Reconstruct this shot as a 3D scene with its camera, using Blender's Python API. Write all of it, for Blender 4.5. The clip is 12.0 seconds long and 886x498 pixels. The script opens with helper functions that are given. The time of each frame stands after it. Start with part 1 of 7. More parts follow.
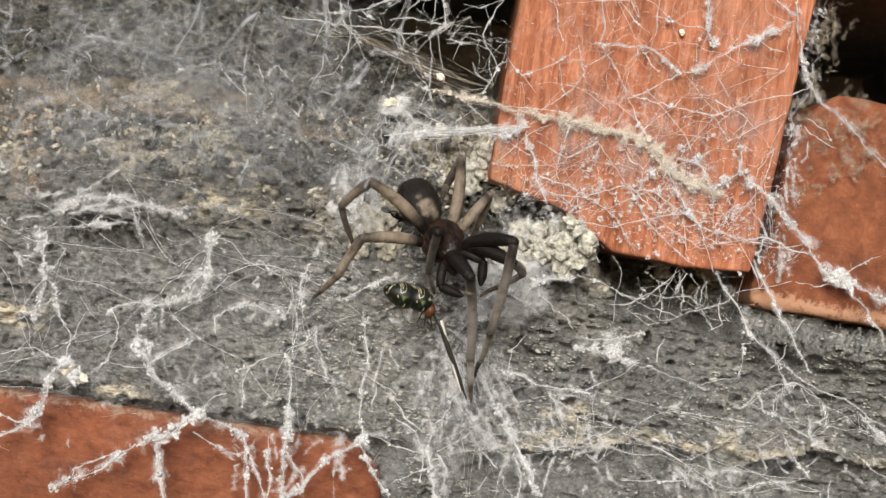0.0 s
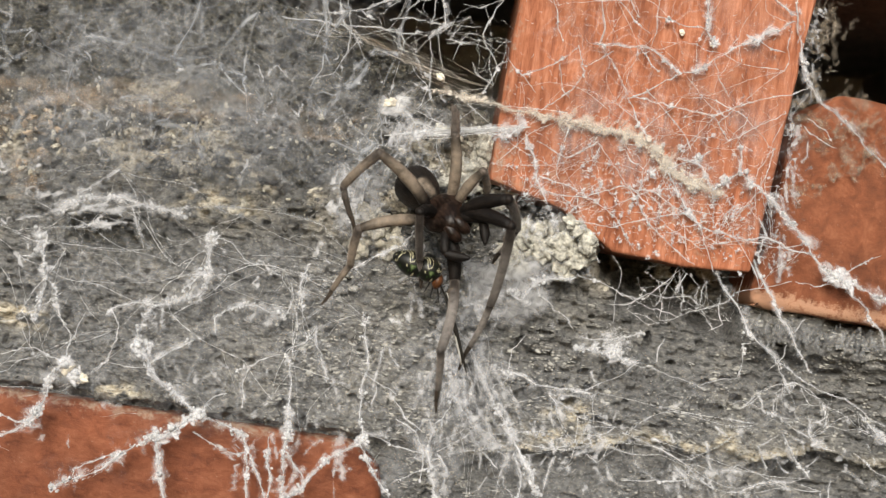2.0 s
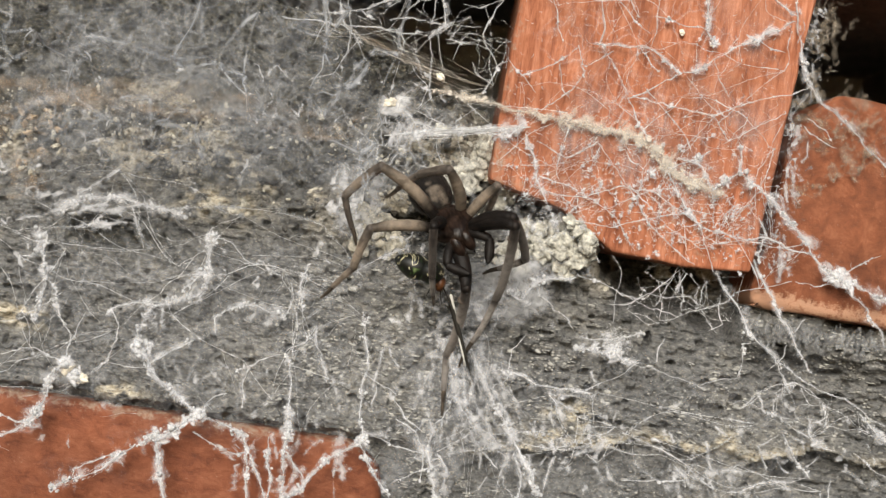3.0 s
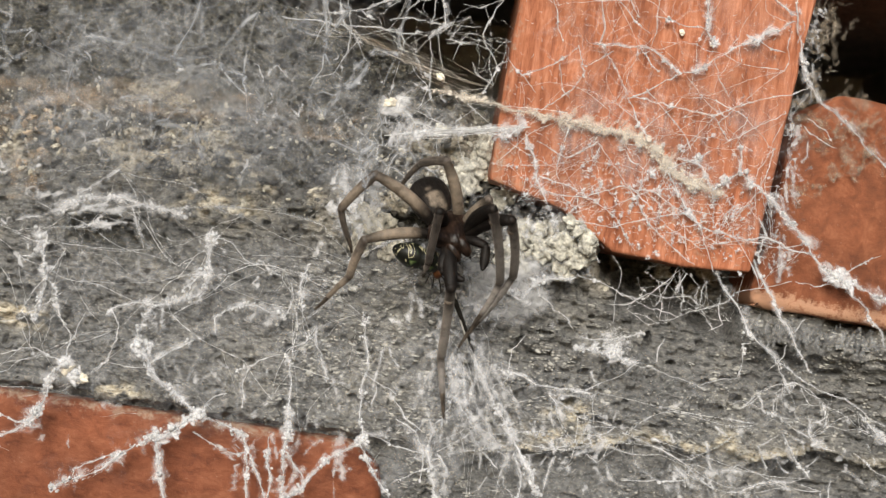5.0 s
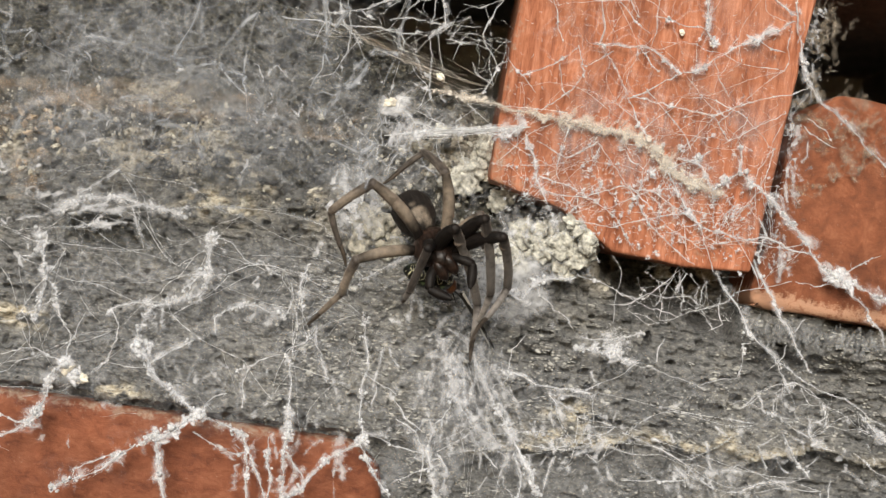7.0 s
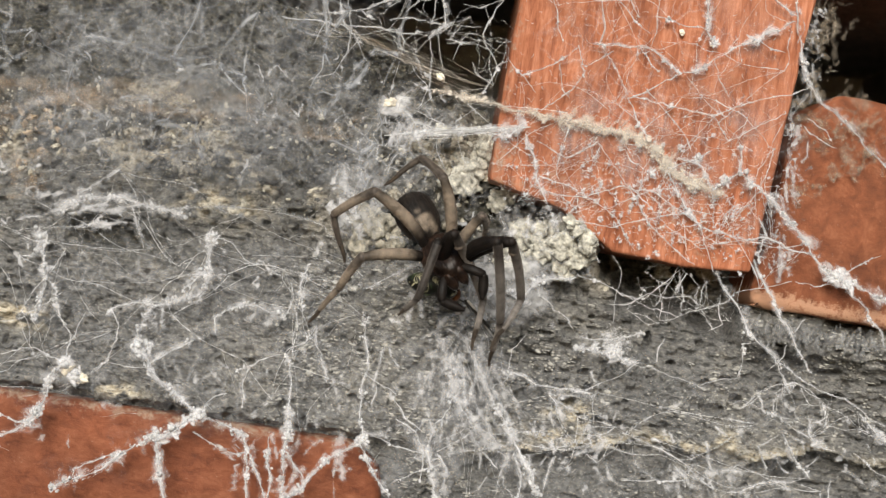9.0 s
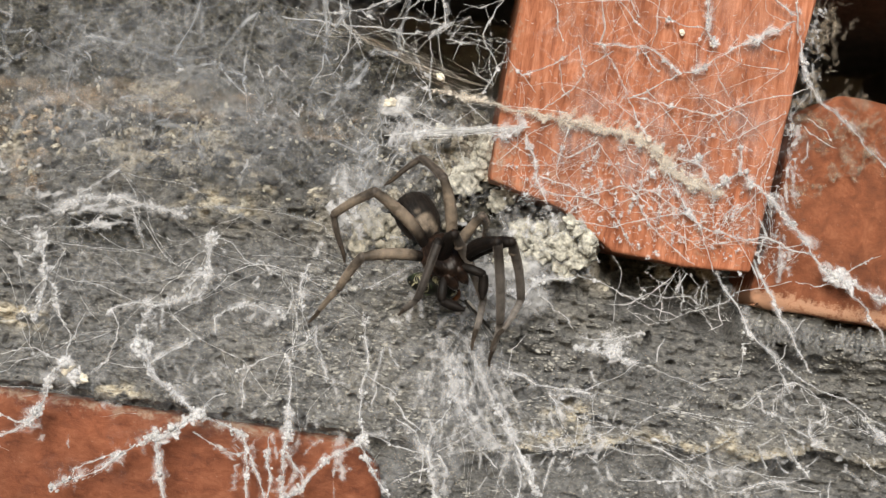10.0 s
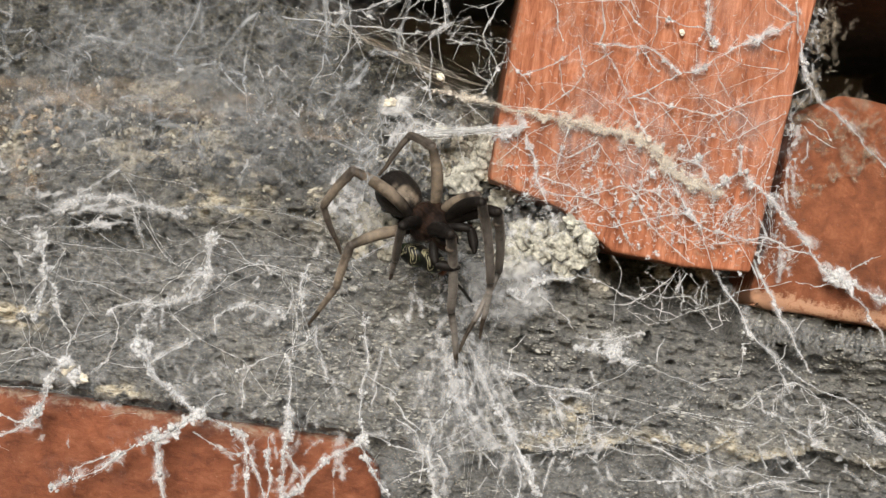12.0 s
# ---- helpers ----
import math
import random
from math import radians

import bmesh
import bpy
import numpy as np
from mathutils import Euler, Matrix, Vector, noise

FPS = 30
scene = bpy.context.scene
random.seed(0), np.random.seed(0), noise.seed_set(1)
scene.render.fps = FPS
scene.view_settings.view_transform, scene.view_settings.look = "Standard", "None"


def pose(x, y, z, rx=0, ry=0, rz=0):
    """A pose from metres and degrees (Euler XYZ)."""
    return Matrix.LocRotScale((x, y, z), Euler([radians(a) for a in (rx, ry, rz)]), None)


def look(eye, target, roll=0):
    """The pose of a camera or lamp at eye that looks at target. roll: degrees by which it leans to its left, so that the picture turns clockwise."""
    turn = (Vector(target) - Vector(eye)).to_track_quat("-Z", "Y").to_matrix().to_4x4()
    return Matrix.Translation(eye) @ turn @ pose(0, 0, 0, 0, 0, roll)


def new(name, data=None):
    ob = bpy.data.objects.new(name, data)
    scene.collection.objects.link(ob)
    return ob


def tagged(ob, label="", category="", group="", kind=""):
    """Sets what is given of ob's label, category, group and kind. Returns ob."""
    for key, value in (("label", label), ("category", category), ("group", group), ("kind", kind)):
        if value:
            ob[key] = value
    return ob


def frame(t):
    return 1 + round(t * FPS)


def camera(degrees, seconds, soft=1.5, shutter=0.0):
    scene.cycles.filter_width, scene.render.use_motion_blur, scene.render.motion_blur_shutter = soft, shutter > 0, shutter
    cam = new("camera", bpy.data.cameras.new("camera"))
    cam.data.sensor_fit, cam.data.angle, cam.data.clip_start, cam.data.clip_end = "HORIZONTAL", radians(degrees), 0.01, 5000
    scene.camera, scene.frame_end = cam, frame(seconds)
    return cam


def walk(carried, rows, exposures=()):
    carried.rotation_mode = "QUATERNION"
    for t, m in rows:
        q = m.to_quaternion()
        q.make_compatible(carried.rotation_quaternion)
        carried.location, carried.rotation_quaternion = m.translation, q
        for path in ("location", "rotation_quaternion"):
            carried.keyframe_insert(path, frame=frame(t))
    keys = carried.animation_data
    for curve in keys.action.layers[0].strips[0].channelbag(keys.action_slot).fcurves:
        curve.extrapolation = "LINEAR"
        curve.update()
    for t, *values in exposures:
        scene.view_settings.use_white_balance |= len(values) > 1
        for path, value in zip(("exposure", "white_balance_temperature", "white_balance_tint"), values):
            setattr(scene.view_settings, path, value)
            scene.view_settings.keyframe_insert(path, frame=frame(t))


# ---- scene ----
# A cobwebbed brick wall close up: a strip of cement between bricks, a house spider with its prey.
# 1 mm = 0.001; the wall's face is the plane y = 0, the camera looks along +y and leans 8.5 degrees.
MM = 0.001
cam = camera(36, 12.0, soft=1.25, shutter=0.5)
cam.data.dof.use_dof = True
cam.data.dof.focus_distance = 0.256
cam.data.dof.aperture_fstop = 18
EYE = (0, -0.2647, 0)
STAND = look(EYE, (0, 0, 0), 8.5)
walk(cam, [(0.0, STAND), (12.0, STAND)], exposures=[(0.0, -0.04), (12.0, -0.09)])

# ---- light: low sun from behind the camera, weak sky ----
world = bpy.data.worlds.new("sky")
scene.world = world
world.use_nodes = True
wn = world.node_tree.nodes
sky = wn.new("ShaderNodeTexSky")
sky.sky_type = "NISHITA"
sky.sun_disc = False
sky.sun_elevation = radians(24)
sky.sun_rotation = radians(189)
world.node_tree.links.new(sky.outputs["Color"], wn["Background"].inputs["Color"])
wn["Background"].inputs["Strength"].default_value = 0.07
scene.cycles.transparent_max_bounces = 40
sun = new("sun", bpy.data.lights.new("sun", "SUN"))
sun.data.energy = 4.6
sun.data.angle = radians(32)
sun.data.color = (1.0, 0.945, 0.855)
sun.matrix_world = look((-0.16, -1.0, 0.46), (0, 0, 0))


# ---- helpers of the scene ----
def part(name, bm, material, parent=None, label="", smooth=True):
    """One mesh object from a bmesh, under a thing or a part."""
    me = bpy.data.meshes.new(name)
    bm.to_mesh(me)
    bm.free()
    return dress(new(name, me), material, parent, label, smooth)


def dress(ob, material, parent=None, label="", smooth=True):
    ob.data.materials.append(material)
    if smooth:
        ob.data.polygons.foreach_set("use_smooth", [True] * len(ob.data.polygons))
    if parent:
        ob.parent = parent
    if label:
        tagged(ob, label)
    return ob


def from_arrays(name, verts, faces):
    """A mesh from arrays of corners and of faces that all have the same number of corners."""
    me = bpy.data.meshes.new(name)
    n, k = faces.shape
    me.vertices.add(len(verts))
    me.vertices.foreach_set("co", np.asarray(verts, np.float32).ravel())
    me.loops.add(n * k)
    me.loops.foreach_set("vertex_index", faces.ravel().astype(np.int32))
    me.polygons.add(n)
    me.polygons.foreach_set("loop_start", np.arange(0, n * k, k, dtype=np.int32))
    me.update(calc_edges=True)
    return me


def hashed(i, j, seed):
    h = (i * 374761393 + j * 668265263 + seed * 1442695041) & 0xFFFFFFFF
    h = ((h ^ (h >> 13)) * 1274126177) & 0xFFFFFFFF
    return ((h ^ (h >> 16)) & 0xFFFF) / 65535.0


def value_noise(x, z, size, seed):
    """Smooth noise of 0 to 1 on arrays, with cells of that size."""
    u, v = x / size, z / size
    i, j = np.floor(u).astype(np.int64), np.floor(v).astype(np.int64)
    a, b = u - i, v - j
    a, b = a * a * (3 - 2 * a), b * b * (3 - 2 * b)
    return ((hashed(i, j, seed) * (1 - a) + hashed(i + 1, j, seed) * a) * (1 - b)
            + (hashed(i, j + 1, seed) * (1 - a) + hashed(i + 1, j + 1, seed) * a) * b)


def fbm(x, z, size, seed, octaves=4, gain=0.5):
    total, weight = 0, 1.0
    for k in range(octaves):
        total = total + weight * (value_noise(x, z, size / 2 ** k, seed + k) - 0.5)
        weight *= gain
    return total


def step(a, b, x):
    t = np.clip((x - a) / (b - a), 0, 1)
    return t * t * (3 - 2 * t)


# ---- materials ----
def material(name, rough=0.8, specular=0.3, metallic=0.0):
    m = bpy.data.materials.new(name)
    m.use_nodes = True
    b = m.node_tree.nodes["Principled BSDF"]
    b.inputs["Roughness"].default_value = rough
    b.inputs["Specular IOR Level"].default_value = specular
    b.inputs["Metallic"].default_value = metallic
    return m, m.node_tree.nodes, m.node_tree.links, b


def coords(nodes, links, scale=(1, 1, 1)):
    c = nodes.new("ShaderNodeTexCoord")
    mp = nodes.new("ShaderNodeMapping")
    mp.inputs["Scale"].default_value = scale
    links.new(c.outputs["Object"], mp.inputs["Vector"])
    return mp.outputs["Vector"]


def noise_tex(nodes, links, vector, scale, detail=4, rough=0.6, distortion=0.0):
    n = nodes.new("ShaderNodeTexNoise")
    n.inputs["Scale"].default_value = scale
    n.inputs["Detail"].default_value = detail
    n.inputs["Roughness"].default_value = rough
    n.inputs["Distortion"].default_value = distortion
    links.new(vector, n.inputs["Vector"])
    return n.outputs["Fac"]


def ramp(nodes, links, fac, stops):
    r = nodes.new("ShaderNodeValToRGB")
    el = r.color_ramp.elements
    while len(el) < len(stops):
        el.new(0.5)
    for e, (p, c) in zip(el, stops):
        e.position = p
        e.color = (*c, 1) if len(c) == 3 else c
    links.new(fac, r.inputs["Fac"])
    return r.outputs["Color"]


def mix(nodes, links, fac, a, b, how="MIX"):
    m = nodes.new("ShaderNodeMix")
    m.data_type = "RGBA"
    m.blend_type = how
    for sock, v in ((m.inputs["Factor"], fac), (m.inputs["A"], a), (m.inputs["B"], b)):
        if isinstance(v, (float, int)):
            sock.default_value = v
        elif isinstance(v, tuple):
            sock.default_value = (*v, 1)
        else:
            links.new(v, sock)
    return m.outputs["Result"]


def bump(nodes, links, b, height, strength, distance):
    n = nodes.new("ShaderNodeBump")
    n.inputs["Strength"].default_value = strength
    n.inputs["Distance"].default_value = distance
    links.new(height, n.inputs["Height"])
    links.new(n.outputs["Normal"], b.inputs["Normal"])


def cement_material():
    m, n, l, b = material("cement", 0.9, 0.2)
    v = coords(n, l)
    flat = coords(n, l, (0.55, 1, 1))
    broad = noise_tex(n, l, v, 55, 5, 0.65)
    flake = noise_tex(n, l, flat, 1000, 4, 0.7, 0.2)
    grit = noise_tex(n, l, flat, 2600, 3, 0.65)
    tone = ramp(n, l, broad, [(0.3, (0.145, 0.146, 0.145)), (0.52, (0.195, 0.194, 0.189)), (0.72, (0.26, 0.252, 0.232))])
    grain = ramp(n, l, flake, [(0.36, (0.36, 0.36, 0.36)), (0.46, (0.85, 0.85, 0.85)), (0.57, (1.1, 1.09, 1.07)), (0.68, (1.8, 1.72, 1.6))])
    col = mix(n, l, 0.85, tone, grain, "MULTIPLY")
    col = mix(n, l, 0.5, col, ramp(n, l, grit, [(0.35, (0.6, 0.6, 0.6)), (0.65, (1.45, 1.45, 1.42))]), "MULTIPLY")
    at = n.new("ShaderNodeAttribute")
    at.attribute_name = "lime"
    lime = ramp(n, l, flake, [(0.36, (0.22, 0.19, 0.135)), (0.49, (0.52, 0.455, 0.34)), (0.60, (0.82, 0.76, 0.62))])
    col = mix(n, l, at.outputs["Fac"], col, lime)
    # bright grains of sand, and painted shade in the hollows and the upper crust
    speck = ramp(n, l, grit, [(0.64, (0, 0, 0)), (0.70, (0.7, 0.7, 0.7))])
    col = mix(n, l, speck, col, (0.60, 0.575, 0.51))
    so = n.new("ShaderNodeAttribute")
    so.attribute_name = "shade"
    shade_tone = ramp(n, l, flake, [(0.38, (0.025, 0.024, 0.018)), (0.55, (0.085, 0.08, 0.06)), (0.66, (0.2, 0.18, 0.135))])
    col = mix(n, l, so.outputs["Fac"], col, shade_tone)
    l.new(col, b.inputs["Base Color"])
    bump(n, l, b, mix(n, l, 0.35, flake, grit), 1.0, 0.0014)
    return m


def brick_material(name, dark, mid, light, streak, dust_highlight=(0.36, 0.27, 0.20)):
    m, n, l, b = material(name, 0.75, 0.3)
    v = coords(n, l)
    s = coords(n, l, streak)
    broad = noise_tex(n, l, v, 60, 4, 0.6)
    lines = noise_tex(n, l, s, 900, 5, 0.7, 0.3)
    grit = noise_tex(n, l, v, 1800, 3, 0.7)
    col = ramp(n, l, lines, [(0.32, dark), (0.5, mid), (0.68, light)])
    tone = ramp(n, l, broad, [(0.3, (0.72, 0.7, 0.68)), (0.7, (1.15, 1.12, 1.1))])
    col = mix(n, l, 1.0, col, tone, "MULTIPLY")
    speck = ramp(n, l, grit, [(0.68, (0, 0, 0)), (0.74, (1, 1, 1))])
    col = mix(n, l, mix(n, l, 0.35, (0.0, 0.0, 0.0), speck), col, (0.62, 0.45, 0.36))
    # settled dust, and the brown brick's painted rim highlight, by the brick's own attribute
    at = n.new("ShaderNodeAttribute")
    at.attribute_name = "dust"
    settle = n.new("ShaderNodeMath")
    settle.operation = "MULTIPLY_ADD"
    l.new(noise_tex(n, l, v, 520, 6, 0.8, 0.2), settle.inputs[0])
    settle.inputs[1].default_value = 1.4
    l.new(at.outputs["Fac"], settle.inputs[2])
    col = mix(n, l, ramp(n, l, settle.outputs[0], [(0.80, (0, 0, 0)), (1.0, (0.7, 0.7, 0.7))]), col, dust_highlight)
    l.new(col, b.inputs["Base Color"])
    bump(n, l, b, mix(n, l, 0.35, lines, grit), 0.6, 0.0006)
    return m


def silk_material(name, colour, translucent=0.4):
    m, n, l, b = material(name, 0.7, 0.2)
    v = coords(n, l)
    dust = noise_tex(n, l, v, 350, 3, 0.6)
    col = ramp(n, l, dust, [(0.35, tuple(c * 0.75 for c in colour)), (0.65, colour)])
    l.new(col, b.inputs["Base Color"])
    t = n.new("ShaderNodeBsdfTranslucent")
    l.new(col, t.inputs["Color"])
    mx = n.new("ShaderNodeMixShader")
    mx.inputs["Fac"].default_value = translucent
    l.new(b.outputs[0], mx.inputs[1])
    l.new(t.outputs[0], mx.inputs[2])
    l.new(mx.outputs[0], n["Material Output"].inputs["Surface"])
    return m


def plain(name, colour, rough=0.8, scale=400, spread=0.35, specular=0.3, metallic=0.0, depth=0.0002):
    m, n, l, b = material(name, rough, specular, metallic)
    v = coords(n, l)
    f = noise_tex(n, l, v, scale, 4, 0.65)
    col = ramp(n, l, f, [(0.3, tuple(c * (1 - spread) for c in colour)), (0.7, tuple(min(1, c * (1 + spread)) for c in colour))])
    l.new(col, b.inputs["Base Color"])
    bump(n, l, b, f, 0.5, depth)
    return m


def fluff_material(name, colour, most=0.95, scale=1100, hard=0.97):
    """Loose silk fluff: dense in the middle of its strips, broken up into wisps outwards."""
    m, n, l, b = material(name, 0.9, 0.1)
    v = coords(n, l)
    a = noise_tex(n, l, v, scale, 3, 0.5, 0.6)
    broad = noise_tex(n, l, v, scale * 0.18, 3, 0.6)
    tone = ramp(n, l, broad, [(0.3, tuple(c * 0.8 for c in colour)), (0.7, colour)])
    l.new(tone, b.inputs["Base Color"])
    at = n.new("ShaderNodeAttribute")
    at.attribute_name = "silk"
    # the thinner the silk, the higher the wisps must rise to show
    add = n.new("ShaderNodeMath")
    add.operation = "ADD"
    l.new(a, add.inputs[0])
    l.new(at.outputs["Fac"], add.inputs[1])
    half = n.new("ShaderNodeMath")
    half.operation = "MULTIPLY"
    half.inputs[1].default_value = 0.66
    l.new(add.outputs[0], half.inputs[0])
    cover = ramp(n, l, half.outputs[0], [(0.40, (0, 0, 0)), (hard, (most, most, most))])
    part_clear = n.new("ShaderNodeMath")
    part_clear.operation = "MULTIPLY"
    edge = n.new("ShaderNodeMath")
    edge.operation = "MULTIPLY"
    edge.inputs[1].default_value = 6.0
    edge.use_clamp = True
    l.new(at.outputs["Fac"], edge.inputs[0])
    l.new(cover, part_clear.inputs[0])
    l.new(edge.outputs[0], part_clear.inputs[1])
    clear = n.new("ShaderNodeBsdfTransparent")
    mx = n.new("ShaderNodeMixShader")
    l.new(part_clear.outputs[0], mx.inputs["Fac"])
    l.new(clear.outputs[0], mx.inputs[1])
    back = n.new("ShaderNodeBsdfTranslucent")
    l.new(tone, back.inputs["Color"])
    silk = n.new("ShaderNodeMixShader")
    silk.inputs["Fac"].default_value = 0.25
    l.new(b.outputs[0], silk.inputs[1])
    l.new(back.outputs[0], silk.inputs[2])
    l.new(silk.outputs[0], mx.inputs[2])
    l.new(mx.outputs[0], n["Material Output"].inputs["Surface"])
    return m


def snow_material(name, colour):
    """Old silk loaded with dust: pale lumps, thin in places."""
    m, n, l, b = material(name, 0.85, 0.15)
    v = coords(n, l)
    broad = noise_tex(n, l, v, 260, 3, 0.6)
    fine = noise_tex(n, l, v, 1500, 3, 0.6)
    tone = ramp(n, l, broad, [(0.32, tuple(c * 0.72 for c in colour)), (0.6, colour)])
    l.new(tone, b.inputs["Base Color"])
    bump(n, l, b, fine, 0.6, 0.0004)
    back = n.new("ShaderNodeBsdfTranslucent")
    l.new(tone, back.inputs["Color"])
    silk = n.new("ShaderNodeMixShader")
    silk.inputs["Fac"].default_value = 0.3
    l.new(b.outputs[0], silk.inputs[1])
    l.new(back.outputs[0], silk.inputs[2])
    clear = n.new("ShaderNodeBsdfTransparent")
    mx = n.new("ShaderNodeMixShader")
    l.new(ramp(n, l, fine, [(0.30, (0.35, 0.35, 0.35)), (0.55, (0.95, 0.95, 0.95))]), mx.inputs["Fac"])
    l.new(clear.outputs[0], mx.inputs[1])
    l.new(silk.outputs[0], mx.inputs[2])
    l.new(mx.outputs[0], n["Material Output"].inputs["Surface"])
    return m


def net_material(name, colour, scale, thin=0.07, most=0.8):
    """A sheet of web: fine threads that meet in uneven meshes, with film left in some of them."""
    m, n, l, b = material(name, 0.85, 0.15)
    v = coords(n, l)
    warp = n.new("ShaderNodeTexNoise")
    warp.inputs["Scale"].default_value = scale * 0.45
    warp.inputs["Detail"].default_value = 3
    l.new(v, warp.inputs["Vector"])
    off = n.new("ShaderNodeVectorMath")
    off.operation = "MULTIPLY_ADD"
    l.new(warp.outputs["Color"], off.inputs[0])
    off.inputs[1].default_value = (1.5 / scale, 1.5 / scale, 1.5 / scale)
    l.new(v, off.inputs[2])
    meshes = None
    for k, size in enumerate((1.0, 2.3)):
        cell = n.new("ShaderNodeTexVoronoi")
        cell.feature = "DISTANCE_TO_EDGE"
        cell.inputs["Scale"].default_value = scale * size
        l.new(off.outputs[0], cell.inputs["Vector"])
        width = n.new("ShaderNodeMath")
        width.operation = "MULTIPLY"
        width.inputs[1].default_value = (1.0, 1.5)[k]
        l.new(cell.outputs["Distance"], width.inputs[0])
        lines = ramp(n, l, width.outputs[0], [(0.0, (1, 1, 1)), (thin * 0.6, (0.45, 0.45, 0.45)), (thin * 2.6, (0, 0, 0))])
        patch = ramp(n, l, noise_tex(n, l, v, scale * (0.35, 0.6)[k], 3, 0.6), [(0.36, (0, 0, 0)), (0.62, (1, 1, 1))])
        lines = mix(n, l, 1.0, lines, patch, "MULTIPLY")
        meshes = lines if meshes is None else mix(n, l, 1.0, meshes, lines, "LIGHTEN")
    haze = ramp(n, l, noise_tex(n, l, off.outputs[0], scale * 0.55, 4, 0.65), [(0.5, (0, 0, 0)), (0.85, (0.6, 0.6, 0.6))])
    meshes = mix(n, l, 1.0, meshes, haze, "LIGHTEN")
    at = n.new("ShaderNodeAttribute")
    at.attribute_name = "silk"
    cover = mix(n, l, 1.0, meshes, at.outputs["Color"], "MULTIPLY")
    cover = mix(n, l, 1.0, cover, (most, most, most), "MULTIPLY")
    l.new(ramp(n, l, noise_tex(n, l, v, 120, 3, 0.6), [(0.3, tuple(c * 0.8 for c in colour)), (0.7, colour)]), b.inputs["Base Color"])
    clear = n.new("ShaderNodeBsdfTransparent")
    mx = n.new("ShaderNodeMixShader")
    l.new(cover, mx.inputs["Fac"])
    l.new(clear.outputs[0], mx.inputs[1])
    l.new(b.outputs[0], mx.inputs[2])
    l.new(mx.outputs[0], n["Material Output"].inputs["Surface"])
    return m


CEMENT = cement_material()
BRICK_ORANGE = brick_material("orange_brick", (0.22, 0.068, 0.032), (0.40, 0.145, 0.072), (0.56, 0.25, 0.15), (1, 1, 0.14))
BRICK_BROWN = brick_material("brown_brick", (0.15, 0.05, 0.023), (0.235, 0.078, 0.035), (0.33, 0.125, 0.062), (0.35, 1, 0.35), (0.56, 0.33, 0.21))
BRICK_RED = brick_material("red_brick", (0.13, 0.04, 0.019), (0.215, 0.070, 0.033), (0.28, 0.105, 0.055), (0.3, 1, 0.5))
SILK = silk_material("silk", (0.96, 0.965, 0.97), 0.1)
FLUFF = fluff_material("silk_fluff", (0.87, 0.875, 0.895), 0.85, 620, 0.8)
SNOW = snow_material("dust_laden_silk", (0.90, 0.905, 0.915))
SNOW_TAN = snow_material("tan_dust_laden_silk", (0.86, 0.775, 0.68))
NET_FINE = net_material("fine_web_net", (0.58, 0.59, 0.61), 360, 0.09)
NET_WIDE = net_material("wide_web_net", (0.80, 0.81, 0.83), 230, 0.05, 0.85)
NET_SOFT = net_material("soft_web_net", (0.50, 0.515, 0.54), 150, 0.10, 0.7)
NET_BRICK = net_material("thin_web_net", (0.85, 0.83, 0.82), 170, 0.022, 0.7)
FLUFF_DUSTY = fluff_material("dusty_fluff", (0.84, 0.78, 0.69), 0.9, 620, 0.8)
FLUFF_TAN = fluff_material("tan_fluff", (0.50, 0.43, 0.34), 0.7, 300)
FLUFF_BLUE = fluff_material("bluish_fluff", (0.56, 0.58, 0.61), 0.75, 260, 0.85)
FLUFF_GREY = fluff_material("grey_fluff", (0.47, 0.475, 0.475), 0.85, 330)
SHEET = fluff_material("silk_sheet", (0.46, 0.465, 0.465), 0.85, 200)
SHEET_PALE = fluff_material("pale_sheet", (0.66, 0.67, 0.69), 0.85, 160)
HAZE = fluff_material("silk_haze", (0.47, 0.48, 0.49), 0.8, 90)
FLUFF_BROWN = fluff_material("brown_fluff", (0.50, 0.39, 0.29), 0.75, 260)
SILK_DUSTY = silk_material("dusty_silk", (0.84, 0.77, 0.66), 0.1)
CRUMB = plain("lime_crumb", (0.50, 0.47, 0.39), 0.9, 700, 0.75, 0.1, depth=0.0009)
LIME_WHITE = plain("white_lime", (0.50, 0.485, 0.42), 0.9, 800, 0.75, 0.1, depth=0.0009)
TAN_CRUMB = plain("tan_crumb", (0.40, 0.31, 0.215), 0.9, 900, 0.6, 0.1, depth=0.0006)
CREAM = plain("cream_crumb", (0.78, 0.72, 0.6), 0.9, 1000, 0.25, 0.1)
CHIP = plain("cement_chip", (0.42, 0.41, 0.375), 0.9, 900, 0.5)
GRIT_DARK = plain("dark_grit", (0.10, 0.095, 0.085), 0.9, 700, 0.5)
CAVITY_WALL = plain("cavity_grey", (0.34, 0.335, 0.31), 0.95, 80)


# ---- the cement strip: one relief sheet, deep behind the bricks ----
GAP_X = np.array([-110, -60, -38, -7, 5, 8, 12, 30, 36, 53, 58, 62, 65, 110.0])
GAP_Z = np.array([90, 62, 44, 32, 28, 17, 12, 3, -5, -6.5, -7.0, 0.0, 6.0, 6.0])


